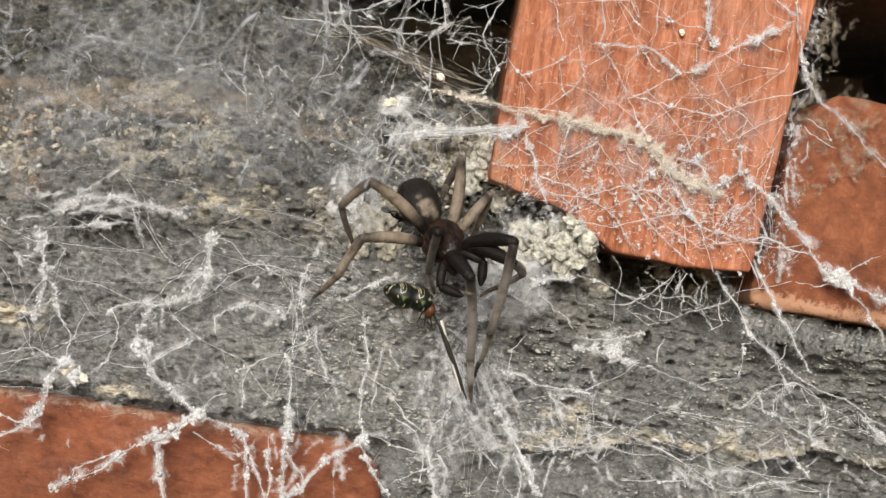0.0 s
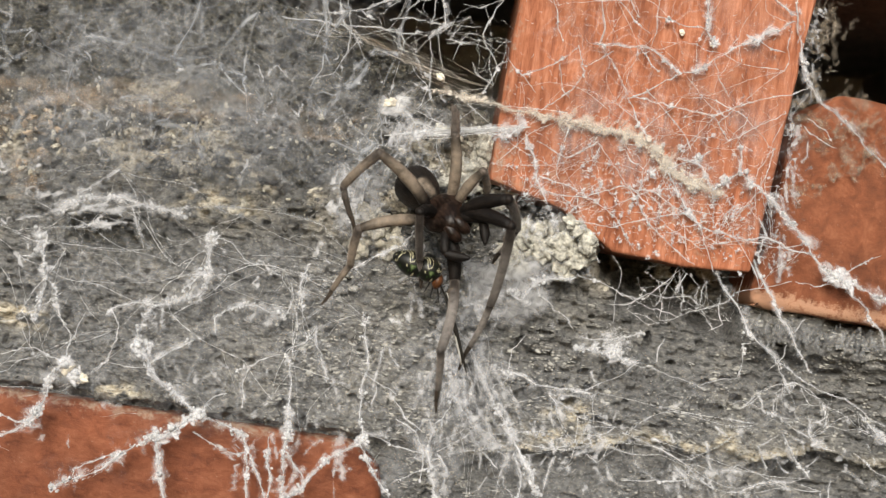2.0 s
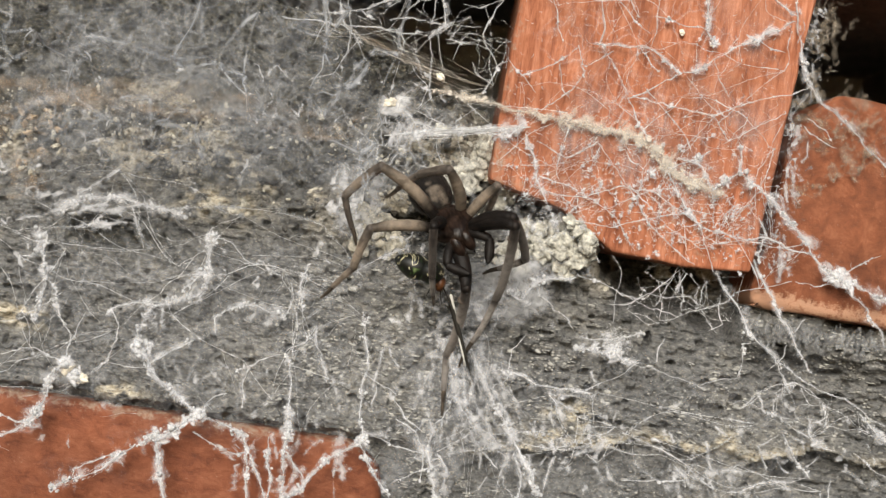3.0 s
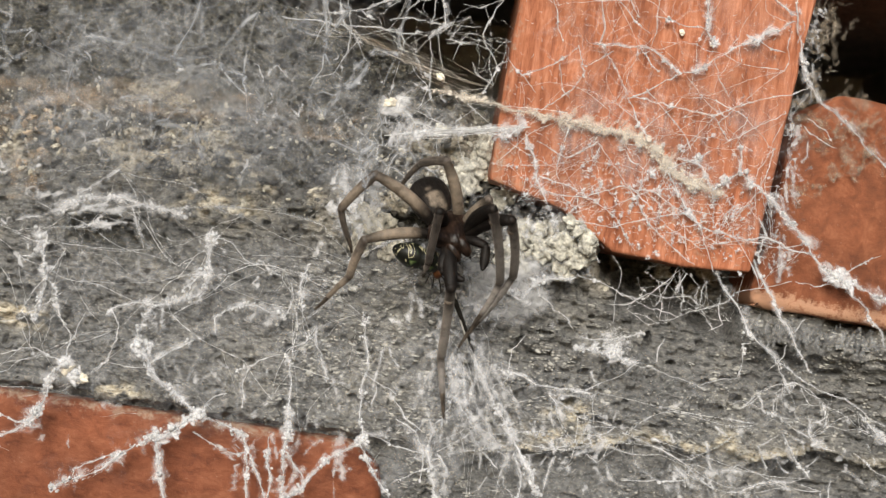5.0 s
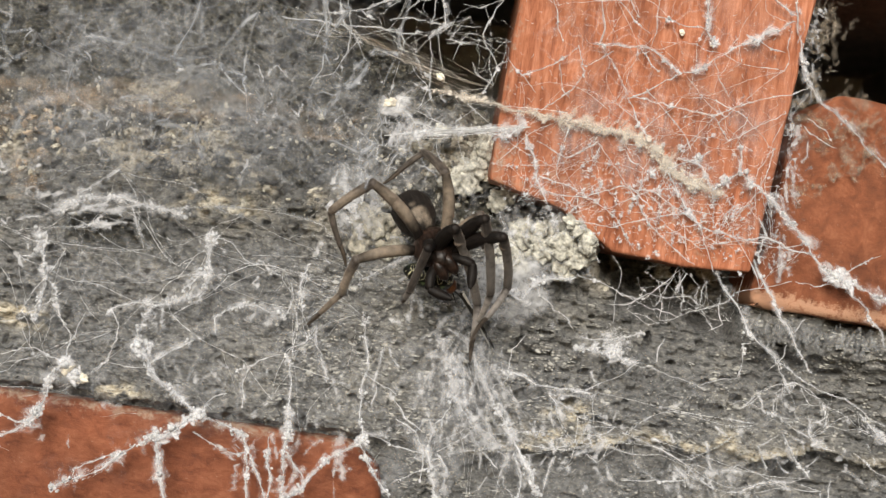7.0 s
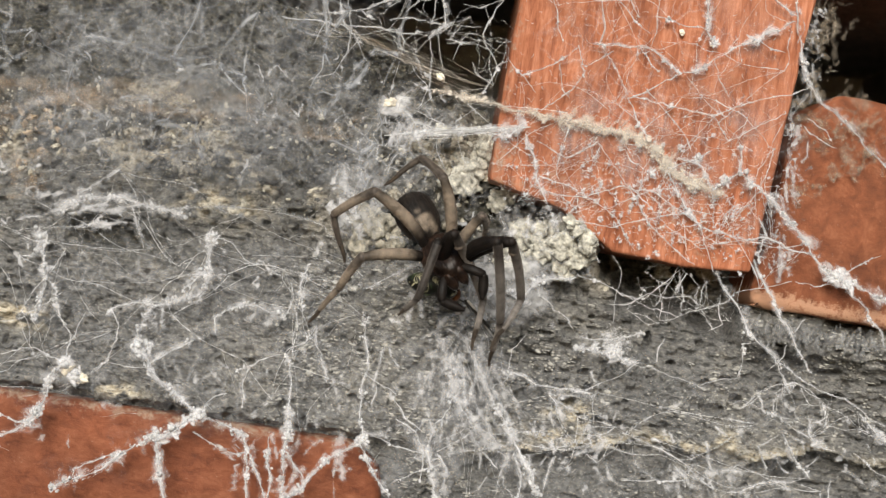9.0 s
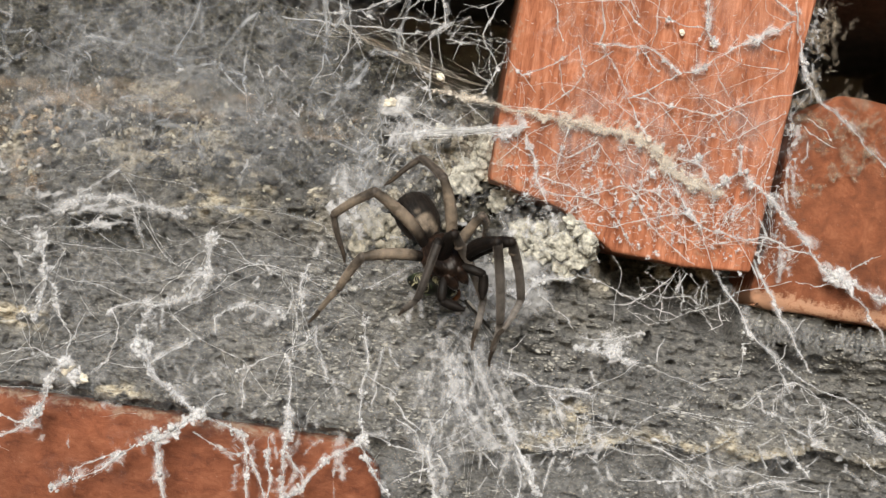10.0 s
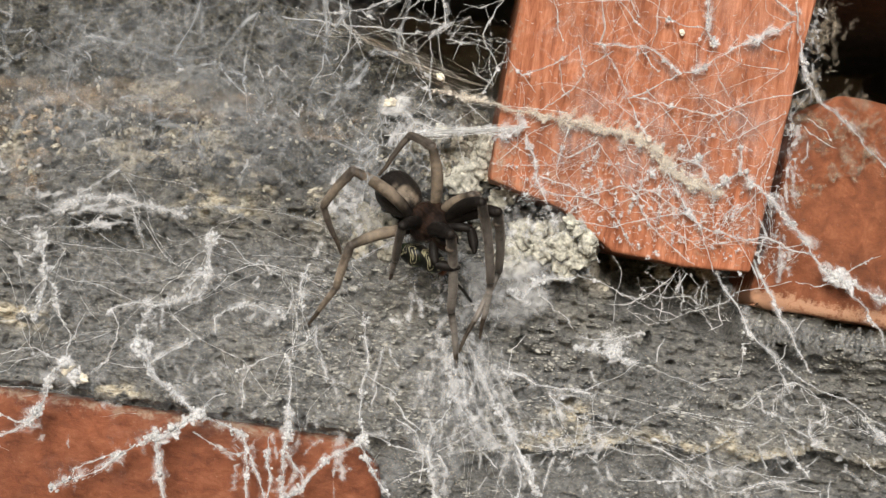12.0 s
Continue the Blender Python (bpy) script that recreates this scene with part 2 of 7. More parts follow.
PITS = [(31.4, -19.8, 1.5, 0.75), (42.3, -12.0, 0.8, 1.7), (47.4, -15.5, 0.9, 0.5), (54.9, -18.3, 1.3, 0.8), (58.1, -17.0, 1.6, 0.5),
        (56.7, -23.2, 2.2, 1.0), (60.9, -20.6, 1.2, 1.0), (27.9, -26.3, 1.9, 1.3), (35.0, -29.3, 1.4, 1.6), (39.2, -29.5, 1.6, 1.2),
        (47.7, -27.9, 1.5, 0.8), (78.9, -12.7, 2.0, 0.7), (79.8, -17.5, 2.4, 0.9), (79.3, -28.9, 2.6, 0.9), (20.9, -23.9, 1.2, 0.8),
        (14.5, -7.5, 1.5, 0.5), (-52.2, -17.4, 1.0, 0.4), (-29.8, -21.0, 0.6, 0.3), (31.8, -22.9, 0.9, 1.1), (72.7, -33.2, 2.4, 2.0)]


LIP_X = np.array([10, 18.5, 22.7, 29.3, 35.7, 44.1, 48.7, 55.5, 60.8, 65.5, 71.8, 78.4, 91.7])
LIP_Z = np.array([-38, -37.2, -35.5, -34.8, -33.0, -29.8, -30.8, -31.7, -30.0, -31.3, -29.2, -28.3, -29.6])


def cement_height(x, z):
    """Depth of the cement in mm at x, z in mm: negative is towards the camera."""
    rag = fbm(x, z, 9, 11, 4) * 5
    gap = z + rag - np.interp(x, GAP_X, GAP_Z)
    y = 1.5 + 0.05 * (z + 40)
    y = y + 1.6 * fbm(x, z, 26, 3, 3)
    # crumbly crust above, smooth trowelled face below
    crust = step(-4, 8, z + 0.05 * x + fbm(x, z, 14, 5, 3) * 8)
    y = y + crust * (fbm(x, z, 9, 21, 5, 0.6) * 7 - 1.0)
    hollow = value_noise(x * 0.75, z, 3.4, 101) * 0.6 + value_noise(x * 0.7, z * 1.1, 1.5, 103) * 0.4 + 0.25 * fbm(x, z, 22, 105, 2)
    y = y + crust * step(0.54, 0.66, hollow) * 2.2
    # a flat face with thin flakes standing proud, set close in drifts
    y = y + fbm(x * 0.6, z, 1.6, 31, 3, 0.75) * 0.8
    drift = 0.08 * (value_noise(x * 0.5, z, 7, 33) - 0.5)
    y = y - step(0.60, 0.68, value_noise(x * 0.5, z, 0.95, 35) + drift) * 0.75
    y = y - step(0.66, 0.72, value_noise(x * 0.45, z + 0.3 * x, 0.6, 37) + drift) * 0.3
    # open pits, drawn out along the wall
    pit = value_noise(x * 0.55, z, 1.0, 41) + drift
    y = y + step(0.76, 0.80, pit) * 1.5
    pit = value_noise(x * 0.5, z, 2.2, 43)
    y = y + step(0.90, 0.93, pit) * 2.6
    for px, pz, rx, rz in PITS:
        u, v = (x - px) / rx, (z - pz - 0.12 * (x - px)) / rz
        y = y + step(1.25, 0.75, u * u + v * v + fbm(x, z, 1.3, 45, 2) * 0.8) * (3.0 + 1.2 * rz)
    # broken lip low down: a ridge with an undercut below it
    ridge = np.interp(x, LIP_X, LIP_Z) + fbm(x, x * 0.3, 4, 51, 3) * 1.6
    r = z - ridge
    span = step(6, 18, x) * (0.45 + 0.55 * step(0.25, 0.45, value_noise(x, z * 0.3, 9, 57)))
    y = y - span * 2.0 * np.exp(-(r / 1.5) ** 2) * (0.5 + value_noise(x, z, 4, 52)) + span * step(-0.2, -1.4, r) * step(-13, -4, r) * 4.2
    # the overhang above the lower brick
    y = y + step(-37.8, -39.6, z + fbm(x, z, 6, 61, 3) * 1.6) * step(2, -6, x) * 3.5
    y = y - 1.2 * np.exp(-((z + 36.5) / 2.0) ** 2) * step(2, -6, x)
    # a hollow under the crust on one side, a rough bank under the red brick on the other
    y = y + 6 * np.exp(-(((x + 65) / 7.5) ** 2 + ((z + 6.5) / 3) ** 2) ** 2)
    y = y - 6.0 * step(59, 64, x) * np.exp(-((z + 8.0) / 3.4) ** 2) * (0.6 + 0.8 * value_noise(x, z, 1.6, 89))
    open_depth = np.where((x > 14) & (x < 60), 11 + 3 * value_noise(x, z, 3, 93), 34)
    y = y + step(-1.5, 2.5, gap) * open_depth
    return y, gap, crust, r, span


def cement_strip():
    xs, zs = np.arange(-108, 108.01, 0.26), np.arange(-66, 63.01, 0.26)
    x, z = np.meshgrid(xs, zs)
    y, gap, crust, r, span = cement_height(x, z)
    verts = np.stack([x, y, z], -1).reshape(-1, 3) * MM
    w, h = len(xs), len(zs)
    i = (np.arange(h - 1)[:, None] * w + np.arange(w - 1)[None]).ravel()
    # the sheet ends where it drops into the cavity
    deep = (y > 30).ravel()
    quads = np.stack([i, i + 1, i + w + 1, i + w], -1)
    quads = quads[~deep[quads].any(axis=1)]
    me = from_arrays("cement_strip", verts, quads)
    lime = np.clip(crust * step(0.05, 0.35, fbm(x, z, 12, 71, 4) - 0.25 * step(24, 34, z)) * 0.65
                   + span * np.exp(-((r - 0.1) / 1.0) ** 2) * step(0.3, 0.6, value_noise(x, z, 4, 73)) * 0.95, 0, 1)
    for px, pz, rx, rz in ((31.0, -28.3, 2.6, 2.2), (27.2, -33.0, 5, 1.2), (37.1, -32.6, 3, 1.2), (47.4, -30.5, 4, 1.2), (53.6, -31.3, 3, 1.0), (60.5, -29.4, 2.4, 2.0), (67.4, -31.1, 3.5, 1.0), (25.4, -28.3, 1.5, 1.0), (-59.3, -36.5, 5, 1.2), (-44.6, 2.3, 7, 3), (-79.9, -25.1, 6, 2)):
        d = ((x - px) / rx) ** 2 + ((z - pz) / rz) ** 2
        lime = np.maximum(lime, np.clip(1.6 * np.exp(-d), 0, 1) * step(0.36, 0.56, fbm(x * 0.7, z, 1.6, 79, 2) * 0.7 + 0.5))
    # shade put into the colour: high on the crust and in its hollows
    shade = step(16, 29, z - 0.12 * x + fbm(x, z, 16, 83, 3) * 22) * step(12, -4, x) * (0.75 + 0.25 * step(0.3, 0.6, value_noise(x, z, 5, 85)))
    hollow = value_noise(x * 0.75, z, 3.4, 101) * 0.6 + value_noise(x * 0.7, z * 1.1, 1.5, 103) * 0.4 + 0.25 * fbm(x, z, 22, 105, 2)
    shade = np.maximum(shade, crust * step(0.53, 0.62, hollow) * 0.95)
    lime = np.where(shade > 0.4, lime * 0.3, np.maximum(lime, crust * step(0.04, 0.22, fbm(x * 0.8, z, 8, 107, 4)) * step(30, 20, z - 0.12 * x) * 0.85))
    # pale lime beside the brick, shade painted into the hollow under the crust
    beside = np.exp(-((x + 3) / 10) ** 2 - ((z - 21) / 9) ** 2)
    shade = shade * (1 - 0.75 * beside)
    lime = np.maximum(lime, beside * step(-0.1, 0.15, fbm(x, z, 5, 109, 3)) * 0.8)
    hole = ((x + 65) / 7.5) ** 2 + ((z + 6.5) / 3.0) ** 2
    shade = np.maximum(shade, np.clip(1.3 * np.exp(-hole * 0.7), 0, 1) * step(0.12, 0.35, value_noise(x, z, 2.5, 87)))
    a = me.attributes.new("shade", "FLOAT", "POINT")
    a.data.foreach_set("value", shade.ravel().astype(np.float32))
    a = me.attributes.new("lime", "FLOAT", "POINT")
    a.data.foreach_set("value", lime.ravel().astype(np.float32))
    ob = dress(new("cement_wall", me), CEMENT)
    tagged(ob, "grey porous cement strip with crumbling cream lime crust", "wall", kind="structure")


cement_strip()


def box_bm(x0, x1, y0, y1, z0, z1):
    bm = bmesh.new()
    bmesh.ops.create_cube(bm, size=1, matrix=Matrix.Translation(((x0 + x1) / 2, (y0 + y1) / 2, (z0 + z1) / 2))
                          @ Matrix.Diagonal((x1 - x0, y1 - y0, z1 - z0, 1)))
    return bm


def surrounding_wall():
    """Unseen plain wall added round the sheet, and a plain back for the cavity."""
    for name, x0, x1, z0, z1 in (("wall_left", -0.6, -0.107, -0.5, 0.5), ("wall_right", 0.107, 0.6, -0.5, 0.5),
                                 ("wall_below", -0.107, 0.107, -0.5, -0.0655), ("shading_wall_above", -0.107, 0.107, 0.063, 0.5)):
        # the slab above juts out, unseen, to keep the sun out of the cavity
        ob = part(name, box_bm(x0, x1, -0.006 if name == "shading_wall_above" else 0.002, 0.13, z0, z1), CEMENT, smooth=False)
        tagged(ob, "plain grey cement wall going on around", "wall", kind="structure")
    # added plain grey back; nothing of it is seen in the dark opening
    ob = part("cavity_back", box_bm(-0.107, 0.107, 0.11, 0.13, -0.0655, 0.063), CAVITY_WALL, smooth=False)
    tagged(ob, "dark sooty back of the wall cavity", "wall", kind="structure")


surrounding_wall()


# ---- bricks ----
def brick(name, outline, front, back, mat, label, worn=0.35, seed=1, lip=1.2, dust=lambda c: 0.0):
    """A brick from the outline of its face in mm, with worn rounded edges and a lightly uneven face."""
    bm = bmesh.new()
    pts = [Vector((x, 0, z)) for x, z in outline]
    f = bm.faces.new([bm.verts.new(p * MM) for p in pts])
    g = bmesh.ops.extrude_face_region(bm, geom=[f])
    for v in g["geom"]:
        if isinstance(v, bmesh.types.BMVert):
            v.co.y += (back - front) * MM
    bmesh.ops.recalc_face_normals(bm, faces=bm.faces[:])
    bmesh.ops.bevel(bm, geom=bm.edges[:], offset=lip * MM, segments=4, affect="EDGES", profile=0.5)
    xs, zs = [p.x for p in pts], [p.z for p in pts]
    cuts = [(Vector((c * MM, 0, 0)), Vector((1, 0, 0))) for c in np.arange(min(xs) + 1.1, max(xs), 2.1)]
    cuts += [(Vector((0, 0, c * MM)), Vector((0, 0, 1))) for c in np.arange(min(zs) + 1.1, max(zs), 2.1)]
    cuts += [(Vector((0, c * MM, 0)), Vector((0, 1, 0))) for c in (2, 4, 8, 16, 30)]
    for co, no in cuts:
        bmesh.ops.bisect_plane(bm, geom=bm.verts[:] + bm.edges[:] + bm.faces[:], dist=1e-7, plane_co=co, plane_no=no)
    for v in bm.verts:
        p = v.co / MM + Vector((seed * 37, 0, 0))
        v.co += v.normal * (noise.noise(p * 0.12) * worn + noise.noise(p * 0.5) * worn * 0.45 + noise.noise(p * 1.6) * worn * 0.3) * MM
        v.co.y += front * MM
    ob = part(name, bm, mat)
    a = ob.data.attributes.new("dust", "FLOAT", "POINT")
    a.data.foreach_set("value", [dust(v.co / MM) for v in ob.data.vertices])
    tagged(ob, label, "brick", group="bricks of the wall")
    return ob


brick("brick", [(6.5, 14.2), (21, 11.0), (32, 4.2), (46.0, 3.4), (58.3, 4.2), (63.4, 62.5), (7.8, 62.5)], -7, 50, BRICK_ORANGE,
      "orange-red brick with vertical drag marks under thin cobweb", worn=0.3, seed=2, lip=0.7,
      dust=lambda c: 0.14 * math.exp(-((c.z - 12 + 0.2 * (c.x - 35)) / 9) ** 2) + 0.2 * math.exp(-((c.x - 8) / 1.2) ** 2) - 0.08)
# lower edge: a highlight painted in as colour, through the dust attribute
brick("brick", [(59.6, -1.6), (62, -2.4), (118, -3.4), (118, 45), (84, 40.2), (71, 41), (66, 37), (62.9, 28), (62.4, 14)], -2.5, 50, BRICK_BROWN,
      "red brick with a rounded pale lower edge, dusty above", worn=0.5, seed=5, lip=1.8,
      dust=lambda c: 0.16 * math.exp(-((c.x - 62) / 5) ** 2) + 0.2 * math.exp(-((c.z - 38) / 6) ** 2) + 0.62 * math.exp(-((c.z + 0.9) / 2.8) ** 2) - 0.30)
brick("brick", [(-125, -40.2), (-118, -39.6), (-12, -39.6), (-6, -44), (-3, -60), (-3, -96), (-125, -96)], 0.5, 45, BRICK_RED,
      "smooth dull red brick crossed by thick dusty web strands", worn=0.35, seed=8, lip=1.6,
      dust=lambda c: 0.3 * math.exp(-((c.z + 40) / 2.0) ** 2) - 0.12)


# ---- crumbs of lime mortar ----
def crumb(seed, size, squash=(1, 1, 1)):
    rnd = random.Random(seed)
    bm = bmesh.new()
    bmesh.ops.create_icosphere(bm, subdivisions=4, radius=1)
    off = Vector((rnd.uniform(-50, 50), rnd.uniform(-50, 50), rnd.uniform(-50, 50)))
    for v in bm.verts:
        p = v.co.copy()
        k = 1 + 0.6 * noise.noise(p * 1.3 + off) + 0.4 * noise.noise(p * 2.6 + off) + 0.14 * noise.noise(p * 7 + off) + 0.16 * noise.noise(p * 17 + off)
        v.co = Vector((p.x * squash[0], p.y * squash[1], p.z * squash[2])) * k * size * MM
    return bm


LUMPS = [(22.0, 2.0, 3.4, 5.2), (15.4, 3.0, 4.6, 2.6), (27.0, 1.0, 4.4, 2.6), (9.6, 4.0, 11.6, 2.4), (13.5, 3.0, 0.4, 3.4),
         (23.6, -6.5, 8.6, 1.4), (24.9, -6.3, 7.6, 1.7), (27.2, -6.5, 5.2, 1.8), (26.4, -4.5, 2.2, 2.2), (22.6, -4.0, 4.4, 2.3), (19.4, -2.5, 2.6, 2.2), (23.6, -2.0, 0.2, 2.3), (17.6, -1.5, 6.0, 1.8), (3.7, 3.0, 17.5, 3.6), (1.4, 3.0, 13.8, 3.0), (4.0, 4.0, 23.2, 2.6), (5.6, 1.0, 20.2, 1.7), (0.4, 3.0, 19.6, 1.8), (-3.6, 3.5, 22.6, 1.6), (-14.3, 1.0, 3.0, 3.4),
         (-10.5, 2.0, -0.3, 2.8), (-15.9, 2.0, -1.2, 2.4), (-41.2, 4.5, 2.4, 2.0), (-45.8, 4.5, 3.4, 1.7), (-26.2, 5.0, 6.3, 1.7),
         (-12.9, 3.0, 26.8, 1.3), (-67.5, -5.0, -33.1, 1.0), (-64.7, -5.0, -34.6, 1.1),
         (-5.3, -5.0, 32.3, 0.65), (38.5, -8.2, 47.0, 0.5), (44.5, -8.4, 45.6, 0.5), (-14.2, -4.0, 26.2, 0.9)]
for k, (x, y, z, s) in enumerate(LUMPS):
    ob = part("mortar_crumb", crumb(100 + k, s, (1.2, 0.6, 0.95)), CREAM if k > 25 else LIME_WHITE if k < 19 else CRUMB)
    ob.matrix_world = pose(x * MM, y * MM, z * MM, 0, k * 40, 0)
    tagged(ob, "pale crumbling lump of lime mortar stuck to the wall", "mortar lump", group="mortar lumps")


def tan_crumbs():
    """A clump of tan crumbs caught in the web."""
    rnd = random.Random(61)
    for k in range(26):
        x, y, z = -80.4, -3.0, 10.6
        ob = part("tan_crumb", crumb(200 + k, rnd.uniform(0.25, 0.7), (1.3, 0.7, 0.9)), CRUMB if k % 3 == 0 else TAN_CRUMB)
        ob.matrix_world = pose((x + rnd.gauss(0, 3.4)) * MM, (y + rnd.uniform(-2, 4)) * MM, (z + rnd.gauss(0, 5.5)) * MM, k * 30, k * 50, 0)
        tagged(ob, "small tan crumb of dry clay caught in web", "crumb", group="tan crumbs")


tan_crumbs()


def grit():
    """Loose grains and crumbs lying all over the crust."""
    rnd = np.random.RandomState(77)
    base = bmesh.new()
    bmesh.ops.create_icosphere(base, subdivisions=1, radius=1)
    v0 = np.array([v.co for v in base.verts])
    f0 = np.array([[v.index for v in f.verts] for f in base.faces])
    base.free()
    for name, mat, count, label in (("lime_grit", CRUMB, 900, "cream grains of crumbled lime on the crust"), ("dark_grit", GRIT_DARK, 1700, "dark grey grains of soil and cement on the crust"),
                                    ("cement_chips", CHIP, 6000, "tiny pale chips standing out of the cement face"), ("dark_specks", GRIT_DARK, 2200, "tiny dark grains set in the cement face")):
        low = count > 2000
        x, z = rnd.uniform(-30 if mat is CHIP else -95, 95 if low else 62, count * 5), rnd.uniform(-60 if low else -12, 4 if low else 60, count * 5)
        y, gap, crust, r, span = cement_height(x, z)
        thin = fbm(x, z, 10, 91 if mat is CRUMB else 95, 3) > rnd.uniform(-0.5, 0.35, len(x))
        if low:
            keep = (gap < -0.5) & (crust < rnd.uniform(0.2, 1, len(x))) & (y < 2.6) & thin
            shape, mean = np.array([1.25, 0.6, 0.55]), -1.55
        else:
            keep = (gap < -0.5) & (crust > rnd.uniform(0, 1, len(x))) & (z < 22 if mat is CRUMB else z < 90) & thin
            shape, mean = np.ones(3), -1.15
        p = np.stack([x, y, z], 1)[keep][:count]
        s = np.exp(rnd.normal(mean, 0.45, len(p)))[:, None, None] * (1 + 0.35 * rnd.normal(0, 1, (len(p), 1, 3))) * shape
        v = p[:, None, :] + v0[None] * s * (1 + 0.25 * rnd.normal(0, 1, (len(p), len(v0), 1)))
        f = f0[None] + (np.arange(len(p)) * len(v0))[:, None, None]
        ob = dress(new(name, from_arrays(name, v.reshape(-1, 3) * MM, f.reshape(-1, 3))), mat, smooth=False)
        tagged(ob, label, "grit", kind="stuff")


grit()


# ---- silk ----
class Threads:
    """Collects threads as chains of points with a thickness each, and makes one mesh of thin tubes."""

    def __init__(self, seed):
        self.r = np.random.RandomState(seed)
        self.lots = {}
        self.strips = {}

    def strip(self, pts, widths, dense):
        """A strip of fluff along a chain of points: five points across, thinning out to its sides."""
        pts = np.asarray(pts)
        n = len(pts)
        t = np.gradient(pts, axis=0)
        t /= np.linalg.norm(t, axis=1, keepdims=True) + 1e-9
        side = np.cross(t, (0, 1.0, 0)) + self.r.normal(0, 0.25, 3)
        side /= np.linalg.norm(side, axis=1, keepdims=True) + 1e-9
        across = np.array([-1, -0.5, 0, 0.5, 1])
        v = pts[:, None, :] + side[:, None, :] * (across[None, :, None] * np.asarray(widths)[:, None, None])
        v[..., 1] += self.r.normal(0, 0.1, v.shape[:2]) * np.asarray(widths)[:, None]
        patchy = np.clip(np.convolve(self.r.uniform(-0.3, 2.1, n + 4), [0.15, 0.22, 0.26, 0.22, 0.15], "valid"), 0.1, 1.3)[:, None]
        thick = np.array([0, 0.55, 1, 0.55, 0])[None] * (dense * patchy * self.r.uniform(0.85, 1.1, (n, 5)))
        thick[0] *= 0.1
        thick[-1] *= 0.1
        lot = self.strips.setdefault(n, ([], []))
        lot[0].append(v)
        lot[1].append(thick)

    def line(self, pts, radii, sides=3):
        lot = self.lots.setdefault((len(pts), sides), ([], []))
        lot[0].append(pts)
        lot[1].append(np.clip(radii, 0.012, 2.0))

    def thread(self, a, b, radius=0.04, wander=0.03, n=8):
        """A single thread from a to b that wavers a little."""
        a, b = np.array(a, float), np.array(b, float)
        t = np.linspace(0, 1, n)[:, None]
        d = np.linalg.norm(b - a)
        pts = a + (b - a) * t
        for k in (1, 2, 3):
            pts = pts + np.sin(t * math.pi * k) * self.r.normal(0, wander * d / k, 3) * (1, 0.5, 1)
        j = self.r.normal(0, 0.035, (n, 3))
        j[0] = j[-1] = 0
        pts = pts + j
        self.line(pts, radius * np.exp(self.r.normal(0, 0.35, n)))
        return pts

    def curl(self, p, step_len, radius, turn=0.75):
        d = self.r.normal(0, 1, 3)
        d[1] *= 0.5
        pts = [np.array(p)]
        for _ in range(5):
            d = d / (np.linalg.norm(d) + 1e-6) + self.r.normal(0, turn, 3)
            pts.append(pts[-1] + d / (np.linalg.norm(d) + 1e-6) * step_len)
        self.line(np.array(pts), radius * np.exp(self.r.normal(0, 0.3, 6)))

    def clump(self, p, size, count, dense=0.45):
        """A knot of dust and silk."""
        p = np.array(p)
        size = min(size, 1.1)
        for _ in range(6):
            d = self.r.normal(0, 1, 3) * (1, 0.3, 1)
            d *= size * 0.65 / (np.linalg.norm(d) + 1e-6)
            c = p + self.r.normal(0, size * 0.4, 3)
            self.strip([c - d, c - d * 0.4, c + self.r.normal(0, size * 0.1, 3), c + d * 0.4, c + d], size * self.r.uniform(0.6, 1.0) * np.array([0.35, 0.8, 1, 0.8, 0.35]), dense)
        for _ in range(count):
            self.curl(p + self.r.normal(0, size * 0.4, 3), size * 0.3, 0.022, 0.9)

    def wisp(self, p, length, radius=0.02):
        """A long loose hair that drifts off."""
        d = self.r.normal(0, 1, 3) * (1, 0.25, 1)
        pts = [np.array(p)]
        for _ in range(11):
            d = d / (np.linalg.norm(d) + 1e-6) + self.r.normal(0, 0.33, 3)
            pts.append(pts[-1] + d / (np.linalg.norm(d) + 1e-6) * length / 11)
        self.line(np.array(pts), radius * np.exp(self.r.normal(0, 0.3, 12)))

    def cord(self, a, b, width=0.25, fuzz=1.0, reach=0.25, wander=0.035, branch=0.15, dense=0.5, puffs=0.45):
        """A dusty line: a few thin threads, and fluff on it that swells into uneven puffs."""
        a, b = np.array(a, float), np.array(b, float)
        d = np.linalg.norm(b - a)
        n = int(np.clip(round(d / 0.5 / 6) * 6, 6, 36))
        spine = self.thread(a, b, 0.014 + width * 0.05, wander, n)
        for _ in range(1 + int(width * 2)):
            drift = np.cumsum(self.r.normal(0, 0.3, (n, 3)), axis=0)
            drift -= np.linspace(0, 1, n)[:, None] * drift[-1]
            self.line(spine + drift * width * 0.7, 0.013 + width * 0.03 * np.exp(self.r.normal(0, 0.5, n)))
        if width > 0.06:
            for broad, much in ((1.2, dense), (0.8, dense), (3.4, dense * 0.68))[:1 + 2 * (width > 0.15)]:
                raw = np.convolve(self.r.normal(0, 1.4, n + 4), [0.2, 0.3, 0.35, 0.3, 0.2], "valid")
                self.strip(spine + self.r.normal(0, width * 0.12, (n, 3)), width * broad * np.clip(np.exp(raw * 0.6), 0.3, 3.0), much)
        for _ in range(int(d * fuzz * 0.2 + self.r.uniform())):
            self.curl(spine[self.r.randint(n)] + self.r.normal(0, width * 0.4, 3), reach * self.r.uniform(0.3, 1.0), 0.015)
        for _ in range(int(d * puffs + self.r.uniform())):
            s = width * np.exp(self.r.normal(0.75, 0.5))
            self.clump(spine[self.r.randint(n)] + self.r.normal(0, width * 0.6, 3), s, 1, dense * self.r.uniform(0.7, 1.15))
